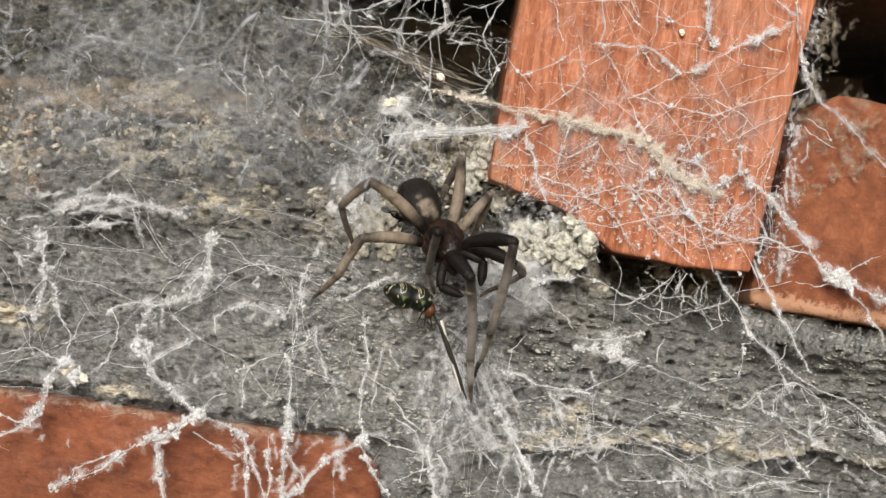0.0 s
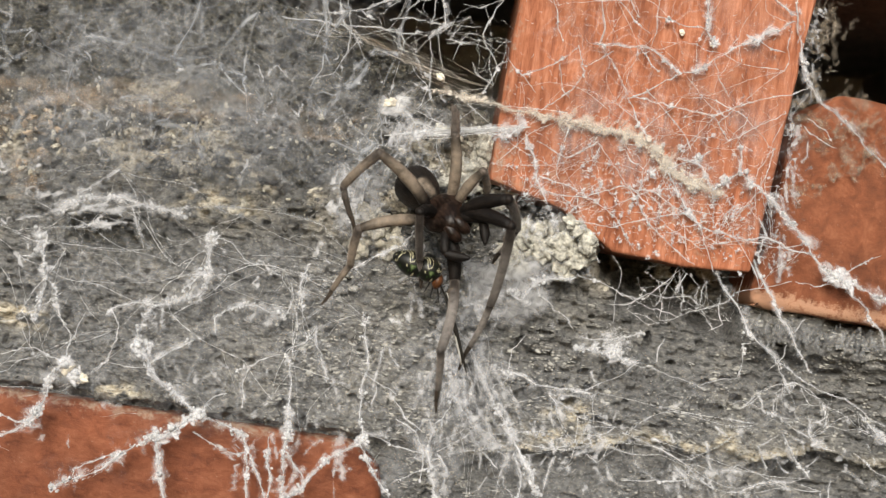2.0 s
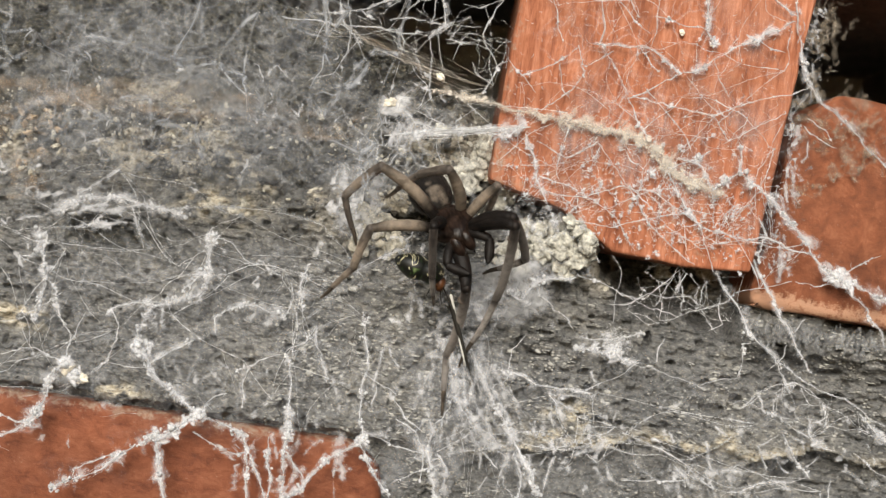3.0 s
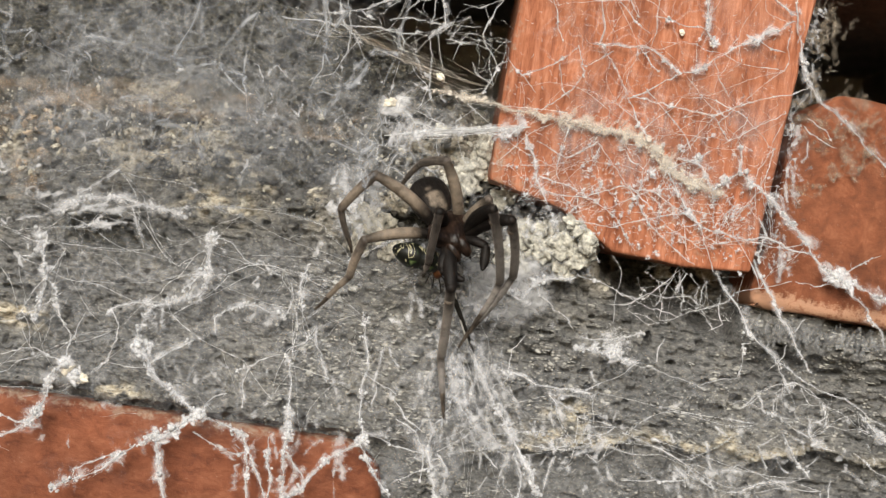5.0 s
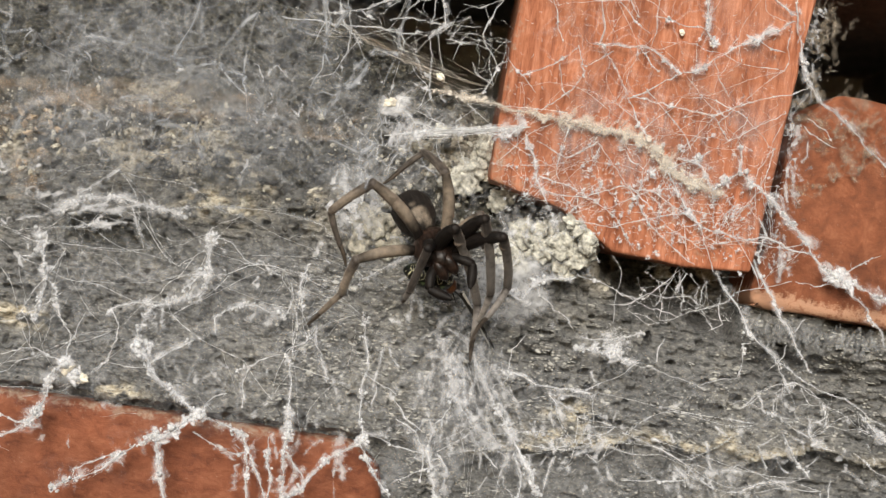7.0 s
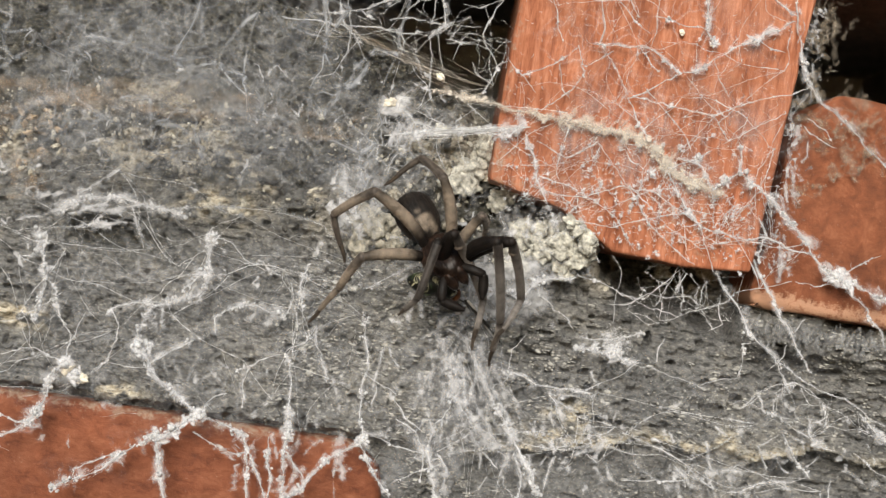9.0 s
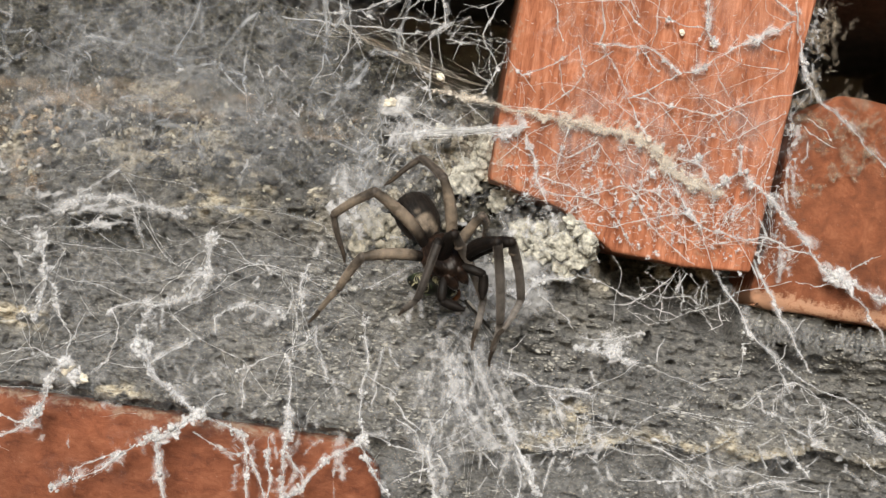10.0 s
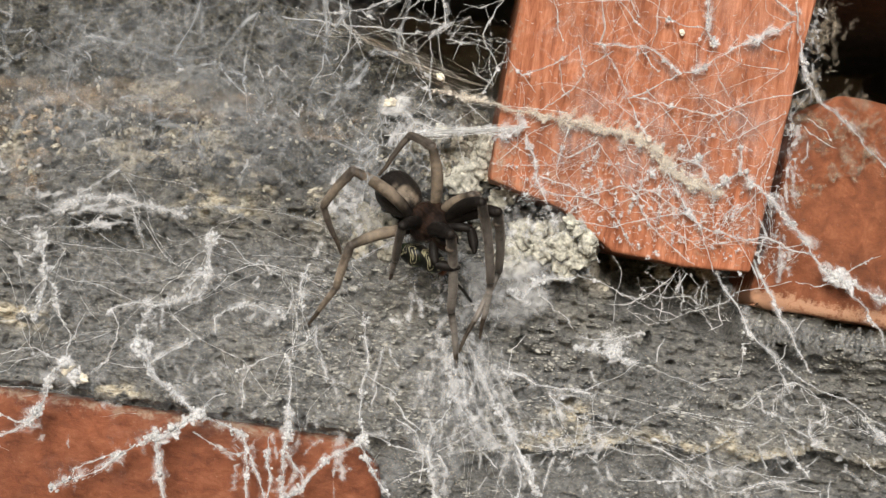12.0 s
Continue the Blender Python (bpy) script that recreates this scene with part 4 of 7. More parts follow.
def strands_over_orange_brick():
    c = Cobweb("fine knotted white strands stretched over the orange brick", 56, 0.85)
    c.strand(-9, 0.32, (6.9, 37), (10.6, 33.8), (13.1, 31.5))
    c.strand(-9, 0.32, (9.5, 34.2), (11, 35), (15.4, 37.2), (19.7, 41.1))
    c.strand(-9, 0.43, (19.7, 41.1), (20.7, 38), (21.4, 37.1), (19.8, 33.1), (16.9, 31), (14.6, 28.5))
    c.strand(-9, 0.32, (21.3, 37.6), (24.6, 40.2), (26, 41.5))
    c.strand(-9, 0.65, (22.1, 42.5), (25.4, 42.5), (28.6, 42.4), (31.2, 43.1), (33.9, 42.7), (36.9, 40.4), (39.3, 39.2))
    c.strand(-9, 0.43, (22.4, 51.7), (23.9, 45.5), (23.2, 42.7), (26.4, 39.4), (29.1, 35.5), (30.2, 33.3))
    c.strand(-9, 0.43, (30.2, 33.3), (34, 35.2), (37.8, 37.9), (39.3, 39.2))
    c.strand(-9, 0.43, (30.2, 33.3), (35.3, 33.2), (39.7, 32.8), (46.4, 32.2))
    c.strand(-9, 0.54, (30.2, 33.3), (32.1, 29.6), (34.7, 26.7))
    c.strand(-9, 0.32, (33.4, 35.1), (37.7, 31.5), (42.1, 27.3), (43.5, 24.8))
    c.strand(-9, 0.43, (13, 50.3), (14.5, 47.3), (15.5, 44.2), (16.4, 41.7))
    c.strand(-9, 0.32, (16.4, 37.9), (17.7, 32.8), (19.5, 31.4))
    c.strand(-9, 0.43, (31.2, 43.1), (33.2, 40.4), (35.1, 38.6))
    c.strand(-9, 0.32, (25.1, 51.5), (29.5, 47.4), (32.4, 45.7))
    c.strand(-9, 0.43, (32.9, 52.7), (33.3, 50.1), (33.4, 45.8), (33.2, 43.6))
    c.strand(-9, 0.43, (33, 49), (37.3, 48.5), (43.3, 47.8))
    c.strand(-9, 0.32, (25.9, 24.3), (29.2, 20.5), (32.4, 16.7), (34.8, 15.5))
    c.strand(-9, 0.86, (39.3, 21), (42, 17.1), (44.7, 13.7), (47.2, 11.4))
    c.strand(-9, 0.75, (39.3, 21), (42.2, 23), (45.3, 24), (47.2, 25.4))
    c.strand(-9, 0.65, (39.3, 39.2), (42.8, 40.3), (45.1, 42.7), (47.1, 44.1), (49.5, 46.1), (52.5, 47.6), (57.3, 51), (59.3, 51.8))
    c.strand(-9, 0.65, (42.4, 54.1), (42.8, 51.5), (42.9, 47.2), (44.7, 45.9))
    c.strand(-9, 0.32, (45.1, 42.7), (46.2, 39.2), (48.8, 36.3))
    c.strand(-9, 0.32, (46.4, 32.2), (48.2, 29.8), (50, 27.9))
    c.strand(-9, 0.43, (46.4, 32.2), (50.1, 34.4), (56.2, 36.9), (63.3, 39.6))
    c.strand(-9, 0.32, (49, 27.5), (53, 30), (56.8, 32.7), (59.7, 34.8))
    c.strand(-9.5, 0.75, (52.1, 27.7), (52.9, 24), (52.7, 22.4), (50.6, 20), (48.1, 18.5))
    c.strand(-9.5, 0.75, (52.7, 22.4), (56.4, 20.3), (58.8, 18.5), (61.8, 16.3), (64.4, 13.5), (66.9, 11.2), (68.8, 8.8))
    c.strand(-8, 0.65, (58.9, 56.8), (59.9, 51), (61.6, 45.9), (64, 40.3), (66.5, 38), (71.9, 34), (76.9, 29.9), (81.1, 26.7))
    c.strand(-9, 0.43, (50.2, 48.3), (55.9, 46), (58.1, 45.8))
    c.strand(-9, 0.54, (54.4, 55.9), (58, 53.2), (59.2, 52.9))
    c.strand(-9, 0.54, (41.1, 23.4), (45.4, 23), (48.2, 18.6))
    c.strand(-9, 0.54, (47.2, 11.4), (51.6, 10.5), (55.9, 10.1), (60.1, 10.7), (64.5, 9.8), (69, 8.8))
    c.strand(-9, 0.43, (47.2, 11.4), (48.8, 7.4), (51, 3.4))
    c.strand(-8, 0.54, (57.6, 14.6), (59.7, 11.2), (58.6, 7.8), (59.5, 5.8))
    c.strand(-6, 0.32, (64, 33), (67.6, 30.8), (71, 29.7))
    c.strand(-6, 0.32, (64.8, 34.7), (68.3, 33.1), (69.7, 31.1))
    c.strand(-9, 0.32, (25.3, 14.1), (31.4, 16.6), (37.8, 16.5), (47.2, 11.4))
    c.strand(-9, 0.32, (23.9, 9), (30.5, 8.4), (36.5, 10.9), (44.7, 13.7))
    c.strand(-9, 0.32, (19.6, 13.2), (25.4, 13.5), (31.2, 10.7), (35.2, 5.4))
    c.strand(-9, 0.43, (32.4, 16.7), (37.7, 10), (42.5, 6.5), (47.2, 3.9))
    c.strand(-9, 0.32, (34.8, 15.5), (40.9, 10.5), (47.8, 7.2), (52.9, 9.1))
    c.strand(-9, 0.32, (14.4, 22.6), (20.1, 20.3), (25.9, 24.3))
    c.knots((44.7, -9.0, 45.9, 0.9), (50.6, -9.2, 20.6, 1.0), (36.8, -9.2, 19.6, 0.8))


def tan_strand():
    c = Cobweb("thick cream-coloured strand of dusty web across the orange brick", 58, 1.0, SNOW_TAN, FLUFF_DUSTY)
    c.strand(-8.5, 1.1, (-6.5, 29.6), (3.9, 28.4), (14.7, 27.5), (25.5, 27.0), (33.7, 26.4))
    c.strand(-9.0, 1.35, (14.7, 27.4), (25.5, 26.8), (33.7, 26.2), (37.6, 23.4), (40.9, 20.7), (51.7, 17.3))
    c.strand(-9.0, 1.2, (33.7, 26.2), (40.5, 20.2), (46.0, 18.0))


def strands_in_cavity():
    c = Cobweb("dusty white strands hanging across the dark cavity", 57, 0.62)
    c.strand(-2, 0.43, (-37.2, 39.7), (-32.8, 39.8), (-26.2, 40), (-20.8, 40.2), (-15.3, 40.2), (-9.8, 40.5), (-8.1, 40.2))
    c.strand(-3, 0.65, (-25.4, 45.7), (-24.2, 41.5), (-23.5, 38.3), (-23.8, 34.9), (-24.7, 32.6))
    c.strand(-3, 0.32, (-23.2, 38.3), (-21, 34.8), (-19.7, 33.4))
    c.strand(-3, 0.43, (-28.5, 40.8), (-29.5, 36.8), (-30.4, 35.1))
    c.strand(-3, 0.65, (-16.6, 42.4), (-11.2, 42.8), (-6.9, 43), (-5.8, 43.1))
    c.strand(-3, 0.75, (-7.1, 48.4), (-6.9, 46.8), (-5.8, 43.1), (-7.6, 40.6), (-9.1, 39.3))
    c.strand(-3, 0.43, (-8.6, 39.9), (-7.5, 36.3), (-7.3, 33), (-7.2, 30.3), (-8.3, 26.8), (-9.2, 25.6))
    c.strand(-3, 0.32, (-7.1, 40.7), (-5.7, 35.4), (-5, 33.9))
    c.strand(-3, 0.54, (-5.3, 39.9), (-0.9, 39.7), (2.4, 39.4))
    c.strand(-5, 0.65, (5.2, 49.9), (4.3, 48.6), (3, 46.3), (1.9, 42.8), (1.7, 40.6), (3.7, 37.7), (5.1, 35.7), (4, 32.3), (3.6, 31.1))
    c.strand(-5, 0.54, (5.1, 35.7), (7.1, 37.3))
    c.strand(-3, 0.43, (0.2, 36.3), (1, 34.3), (2.8, 33.4), (4.4, 33.7))
    c.strand(-3, 0.32, (-15.2, 40.1), (-10.1, 35.3), (-8.5, 31.7))
    c.strand(-3, 0.32, (-3.7, 36.3), (-2.1, 40.4), (-0.7, 42.2))
    c.strand(-3, 0.75, (-22.3, 43.4), (-19.2, 44.9), (-15.1, 46.7))
    c.strand(-4, 0.43, (2.5, 27.8), (-1.4, 24.5), (-0.3, 20.8), (2, 16.8))
    c.strand(-4, 0.32, (-9.2, 25.5), (-4, 23.6), (-0.5, 22.4))
    c.strand(-4, 0.43, (-4.7, 21.3), (-3.7, 18.1), (-2.1, 15.1))
    c.strand(-4, 0.32, (-30.3, 28.3), (-25.7, 30.1), (-21.5, 38.4), (-15.2, 40.4))
    c.strand(-3, 0.43, (-3, 46.8), (0.3, 46.8), (4.3, 49))
    c.strand(-3, 0.43, (-13.6, 44.1), (-11.3, 47.2))
    c.strand(-3, 0.54, (-19.8, 41.6), (-22.3, 43.4), (-26.4, 41.7), (-31.8, 40.9))
    c.strand(-3, 0.32, (-10.3, 36.9), (-8.5, 39.4), (-4.6, 42.7), (0.8, 43))


def brick_web():
    w = Threads(11)
    w.net((35, -8.6, 36), (26, 0.4, 29), 60, 2, 0.05, 0.35, True)
    w.net((37, -8.3, 16), (12, 0.4, 6), 60, 2, 0.06, 0.7)
    for _ in range(7000):
        x, z = w.r.uniform(8, 62), w.r.uniform(5, 66)
        low = math.exp(-((z - 17 + 0.15 * (x - 35)) / 11) ** 2)
        if w.r.uniform() < 0.05 + 0.85 * low * (0.4 + 0.6 * float(value_noise(np.array(x), np.array(z), 6, 5))):
            w.curl((x, -7.8 - w.r.uniform(0, 0.9), z), 0.22, 0.026, 0.8)
    for _ in range(170):
        p = (w.r.normal(40, 11), -8.3, w.r.normal(13, 5))
        if p[2] > 2:
            w.clump(p, w.r.uniform(0.25, 0.7), 2, w.r.uniform(0.35, 0.6))
    for _ in range(90):
        a = np.array((w.r.normal(63.5, 1.3), w.r.uniform(-8.5, -3), w.r.uniform(5, 58)))
        w.veil(a, a + w.r.normal(0, 1, 3) * (1.2, 1, 4), w.r.uniform(0.3, 1.0), 0.4)
    w.web("cobweb", SILK, "fine white cobweb stretched over the orange brick")


def beaded_strand():
    w = Threads(12)
    w.path([(12.1, -9.0, 23.9), (15.0, -9.0, 17.3), (18.1, -8.0, 11.4), (21.5, -5.0, 6.0)], width=0.22, fuzz=1.2, puffs=0.8, reach=0.18)
    w.path([(-13.2, -5.0, 19.6), (-1.6, -6.0, 22.4), (9.5, -9.0, 23.2), (12.3, -9.5, 26.0)], width=0.8, fuzz=3, reach=0.4, wander=0.02, dense=0.55)
    for k in range(40):
        w.thread((-14.3, -4.0, 19.8), (12.9, -9.5, 25.0), 0.025, 0.012, 18)
    w.web("cobweb", SILK, "bright white silk band with a beaded hanging strand")


def gap_web():
    w = Threads(13)
    w.net((45.7, -4.0, -1.8), (9, 1.2, 3.5), 22, 2, 0.045, 0.5)
    w.web("cobweb", SILK, "white tangled cobweb across the dark gap below the brick")


def cavity_web():
    w = Threads(14)
    c = np.array((-7.8, 3.0, 41.6))
    w.net(c, (10, 4, 6), 46, 2, 0.05, 0.5)
    d = Threads(34)
    for _ in range(34):
        a = np.array((-34.1, 8.0, 41.9)) + d.r.normal(0, 1, 3) * (2, 3, 2.5)
        b = np.array((-4.2, 8.0, 32.6)) + d.r.normal(0, 1, 3) * (5, 4, 2)
        d.thread(a, b, 0.022, 0.012, 18)
    for _ in range(8):
        a = np.array((-31.7, 8.0, 41.1)) + d.r.normal(0, 1, 3) * (2, 3, 2)
        d.veil(a, a + np.array((-4.2, 8.0, 32.6)) - np.array((-34.1, 8.0, 41.9)), 0.7, 0.3, 0.01)
    d.web("cobweb", SILK_DUSTY, "faint brown parallel threads slanting into the cavity", FLUFF_BROWN)
    w.web("cobweb", SILK, "white tangled cobweb hanging in the dark cavity")


def lower_web():
    w = Threads(15)
    for _ in range(16):
        a = np.array((-24.9, -6.0, -39.4)) + w.r.normal(0, 1, 3) * (16, 1, 6)
        w.veil(a, a + w.r.normal(0, 1, 3) * (3, 0.5, 5), w.r.uniform(0.5, 1.5), 0.36)
    for _ in range(7):
        a = np.array((-40.6, -6.0, -42.8)) + w.r.normal(0, 1, 3) * (26, 1, 7)
        w.thread(a, a + w.r.normal(0, 1, 3) * (9, 1, 5), 0.02, 0.03, 18)
    w.web("cobweb", SILK, "thick dusty white web strands crossing the lower brick")


def middle_web():
    w = Threads(16)
    for _ in range(40):
        a = np.array((-46.1, -4.0, -23.2)) + w.r.normal(0, 1, 3) * (26, 1.5, 11)
        w.veil(a, a + w.r.normal(0, 1, 3) * (2, 0.5, 4), w.r.uniform(0.3, 1.0), 0.36)
    w.net((-49.5, -4.0, -22.6), (40, 1.0, 17), 26, 2, 0.06, 0.5, True)
    w.web("cobweb", SILK, "fluffy white web strands over the grey cement")


def foot_web():
    w = Threads(17)
    for _ in range(40):
        a = np.array((4.4, -7.0, -17.6)) + w.r.normal(0, 1, 3) * (4, 1, 3)
        w.veil(a, a + np.array((9, 2, -22)) * w.r.uniform(0.4, 1.1) + w.r.normal(0, 1, 3) * (5, 1, 3), w.r.uniform(0.5, 1.6), 0.3)
    for _ in range(34):
        a = np.array((8.5, -5.0, -10.5)) + w.r.normal(0, 1, 3) * (5, 0.8, 3.5)
        w.veil(a, a + w.r.normal(0, 1, 3) * (2.5, 0.5, 3), w.r.uniform(0.5, 1.5), 0.4)
    for _ in range(9):
        a = np.array((7.7, -6.0, -18.3)) + w.r.normal(0, 1, 3) * (2, 1, 2)
        b = np.array((13.7, -2.0, -43.0)) + w.r.normal(0, 1, 3) * (11, 1, 4)
        w.thread(a, b, 0.022, 0.04, 18)
    for _ in range(120):
        w.curl(np.array((35.6, -2.0, -12.7)) + w.r.normal(0, 1, 3) * (1.4, 0.6, 1.2), 0.35, 0.02)
    for _ in range(14):
        w.clump(np.array((35.6, -2.0, -12.7)) + w.r.normal(0, 1, 3) * (1.5, 0.4, 0.9), w.r.uniform(0.6, 1.4), 4)
    for _ in range(130):
        a = np.array((42.0, -2.0, -33.2)) + w.r.normal(0, 1, 3) * (26, 0.7, 7)
        w.veil(a, a + w.r.normal(0, 1, 3) * (3, 0.5, 3), w.r.uniform(0.3, 1.1), 0.45)
    for _ in range(24):
        a = np.array((-3.2, -3.0, -7.0)) + w.r.normal(0, 1, 3) * (4, 0.6, 5)
        w.veil(a, a + w.r.normal(0, 1, 3) * (2, 0.5, 3), w.r.uniform(0.4, 1.2), 0.42)
    w.net((37.5, -2.0, -32.8), (22, 0.6, 5), 26, 2, 0.08, 0.6)
    w.net((74.0, -2.0, -19.6), (8, 0.6, 3.5), 26, 2, 0.09, 0.7)
    w.web("cobweb", SILK, "wispy white web threads fanning below the spider")


def upper_web():
    w = Threads(18)
    w.net((-68.6, -5.0, -2.5), (22, 1.5, 6), 12, 2, 0.1, 0.7)
    for _ in range(110):
        a = np.array((-53.4, -6.0, 13.8)) + w.r.uniform(-1, 1, 3) * (50, 3, 22)
        w.veil(a, a + w.r.normal(0, 1, 3) * (4, 1.0, 2.0), w.r.uniform(0.4, 1.8), 0.42, 0.12)
    w.web("cobweb", SILK, "dense grey tangle of old cobweb over the crust", FLUFF_GREY)
    w = Threads(24)
    for _ in range(120):
        a = np.array((-53.1, -6.0, 11.7)) + w.r.uniform(-1, 1, 3) * (50, 3, 22)
        w.veil(a, a + w.r.normal(0, 1, 3) * (2.2, 0.6, 1.8), w.r.uniform(0.2, 0.65), 0.46, 0.2)
    for _ in range(20):
        a = np.array((-18.6, -5.0, 6.6)) + w.r.normal(0, 1, 3) * (2.0, 0.5, 3.0)
        w.veil(a, a + w.r.normal(0, 1, 3) * (1.5, 0.4, 2.5), w.r.uniform(0.6, 1.6), 0.62)
    for _ in range(22):
        a = np.array((16.9, -5.0, 3.7)) + w.r.normal(0, 1, 3) * (7, 0.8, 4)
        w.veil(a, a + w.r.normal(0, 1, 3) * (2, 0.4, 2), w.r.uniform(0.3, 0.9), 0.42)
    for _ in range(6):
        a = np.array((-13.0, -3.0, 25.6)) + w.r.normal(0, 1, 3) * (2.4, 0.5, 1.0)
        w.veil(a, a + w.r.normal(0, 1, 3) * (2.5, 0.4, 1), w.r.uniform(0.4, 1.0), 0.5)
    for _ in range(13):
        a = np.array((-72.4, -6.0, -4.2)) + w.r.normal(0, 1, 3) * (4, 0.5, 2.0)
        w.veil(a, a + np.array((9, 0, 3.5)) * w.r.uniform(0.4, 1.3) + w.r.normal(0, 1, 3) * (1.5, 0.4, 1), w.r.uniform(0.4, 1.2), 0.48)
    w.web("cobweb", SILK, "bright white patches of fresh silk on the crust")
    w = Threads(20)
    for _ in range(24):
        a = np.array((-59.0, -46.0, 24.3)) + w.r.uniform(-1, 1, 3) * (36, 22, 15)
        w.veil(a, a + w.r.normal(0, 1, 3) * (8, 5, 5), w.r.uniform(0.8, 2.6), 0.22)
    p = np.array((-50.0, -21.0, 27.0)) + w.r.uniform(-1, 1, (64, 3)) * (38, 9, 21)
    for k in range(len(p)):
        for q in np.argsort(np.linalg.norm((p - p[k]) * (1, 0.3, 1), axis=1))[1:4]:
            w.veil(p[k], p[q], w.r.uniform(0.3, 0.75), w.r.uniform(0.4, 0.62), 0.05)
    w.web("cobweb", SILK, "loose grey cobweb tangle stretched out before the wall", FLUFF_BLUE)
    w = Threads(19)
    for a, b in (((-77.4, -45.0, 16.6), (-56.9, -42.0, 16.3)), ((-64.4, -42.0, 16.1), (-35.7, -30.0, 18.9)), ((-40.5, -30.0, 18.1), (-18.1, -12.0, 19.1))):
        for _ in range(3):
            j = w.r.normal(0, 1, 3) * (3, 2, 1.5)
            w.veil(np.array(a) + j, np.array(b) + j * 0.8, 1.8, 0.36, 0.05)
    for _ in range(70):
        p = np.array((-80.7, -4.0, 11.0)) + w.r.normal(0, 1, 3) * (3.5, 1.5, 6)
        w.veil(p, p + w.r.normal(0, 1, 3) * (2, 0.5, 3), w.r.uniform(0.5, 1.4), 0.45)
    w.web("cobweb", SILK_DUSTY, "brown dusty band of old silk before the crust", FLUFF_BROWN)
    w = Threads(21)
    for _ in range(70):
        a = np.array((67.4, 2.0, 50.4)) + w.r.normal(0, 1, 3) * (2.2, 3, 9)
        w.veil(a, a + w.r.normal(0, 1, 3) * (2, 1.5, 3), w.r.uniform(0.3, 1.1), 0.45, 0.15)
        if w.r.uniform() < 0.25:
            w.cord(a, a + w.r.normal(0, 1, 3) * (2, 1.5, 3), 0.12, 1, 0.3, 0.1)
    for _ in range(60):
        t = w.r.uniform(0, 1)
        a = np.array((64.3, -2.0, 34.5)) * (1 - t) + np.array((82.3, -2.0, 31.7)) * t + w.r.normal(0, 1, 3) * (1.5, 1, 2.0)
        w.veil(a, a + w.r.normal(0, 1, 3) * (2.5, 0.8, 2), w.r.uniform(0.3, 1.1), 0.45, 0.15)
    for _ in range(55):
        a = np.array((71.5, -4.5, 34.5)) + w.r.normal(0, 1, 3) * (5, 0.8, 3.2)
        w.veil(a, a + w.r.normal(0, 1, 3) * (3.0, 0.8, 2.2), w.r.uniform(0.3, 1.3), 0.42, 0.2)
    for _ in range(30):
        t = w.r.uniform(0, 1)
        a = np.array((64.5, -4.0, 19.5)) * (1 - t) + np.array((75.0, -4.0, 27.5)) * t + w.r.normal(0, 1, 3) * (1.0, 0.5, 0.9)
        w.veil(a, a + w.r.normal(0, 1, 3) * (2.0, 0.4, 1.4), w.r.uniform(0.3, 0.9), 0.5, 0.2)
    w.web("cobweb", SILK_DUSTY, "tan dusty web clinging between and over the bricks", FLUFF_TAN)
    w = Threads(25)
    for _ in range(150):
        t = w.r.uniform(0, 1)
        a = np.array((61.5, -4.5, -4.6)) * (1 - t) + np.array((92, -4.5, -4.6)) * t + w.r.normal(0, 1, 3) * (0.8, 0.7, 1.0)
        w.veil(a, a + w.r.normal(0, 1, 3) * (0.5, 0.4, 0.5) + np.array((0, 0.5, -2.6)), w.r.uniform(0.25, 0.6), 0.5, 0.1)
    w.web("cobweb", SILK, "grey fluff of old silk hanging under the red brick", FLUFF_GREY)


def film(name, mat, corners, bulge, label, seed, dense):
    """A sheet of silk film between four corners, wavy, thinning out towards its edges."""
    n = 60
    s, t = np.meshgrid(np.linspace(0, 1, n), np.linspace(0, 1, n))
    c = [np.array(q, float) for q in corners]
    p = (c[0] * ((1 - s) * (1 - t))[..., None] + c[1] * (s * (1 - t))[..., None] + c[2] * (s * t)[..., None] + c[3] * ((1 - s) * t)[..., None])
    p[..., 1] += bulge * fbm(s * 40, t * 40, 12, seed, 3)
    i = (np.arange(n - 1)[:, None] * n + np.arange(n - 1)[None]).ravel()
    me = from_arrays(name, p.reshape(-1, 3) * MM, np.stack([i, i + 1, i + n + 1, i + n], -1))
    edge = np.minimum(np.minimum(s, 1 - s), np.minimum(t, 1 - t))
    a = me.attributes.new("silk", "FLOAT", "POINT")
    a.data.foreach_set("value", dense * step(0.0, 0.28, edge + 0.15 * fbm(s * 40, t * 40, 8, seed + 9, 3)).ravel().astype(np.float32))
    ob = dress(new(name, me), mat)
    tagged(ob, label, "cobweb", group="cobwebs", kind="stuff")


strands_over_lower_brick()
strands_over_cement()
strands_below_spider()
strands_over_rough_cement()
strands_in_gap()
strands_over_orange_brick()
strands_in_cavity()
tan_strand()
brick_web()
beaded_strand()
gap_web()
cavity_web()
lower_web()
middle_web()
foot_web()
upper_web()
film("web_sheet", SHEET, [(-86.2, -46.0, 34.9), (-21.9, -24.0, 49.3), (-25.9, -22.0, 20.6), (-83.4, -40.0, 0.8)], 6, "grey sheet of old cobweb film hanging before the crust", 3, 0.06)
film("web_sheet", SHEET, [(-96.9, -13.0, 38.4), (-10.1, -8.0, 50.2), (-0.1, -5.0, 12.1), (-90.9, -9.0, -11.3)], 3, "grey sheet of old cobweb film over the crust", 4, 0.05)
film("web_sheet", SHEET_PALE, [(-90.5, -4.0, -11.2), (-8.4, -4.0, -5.5), (0.5, -6.0, -49.7), (-81.6, -8.0, -61.6)], 2, "thin grey web film over cement and brick", 13, 0.05)
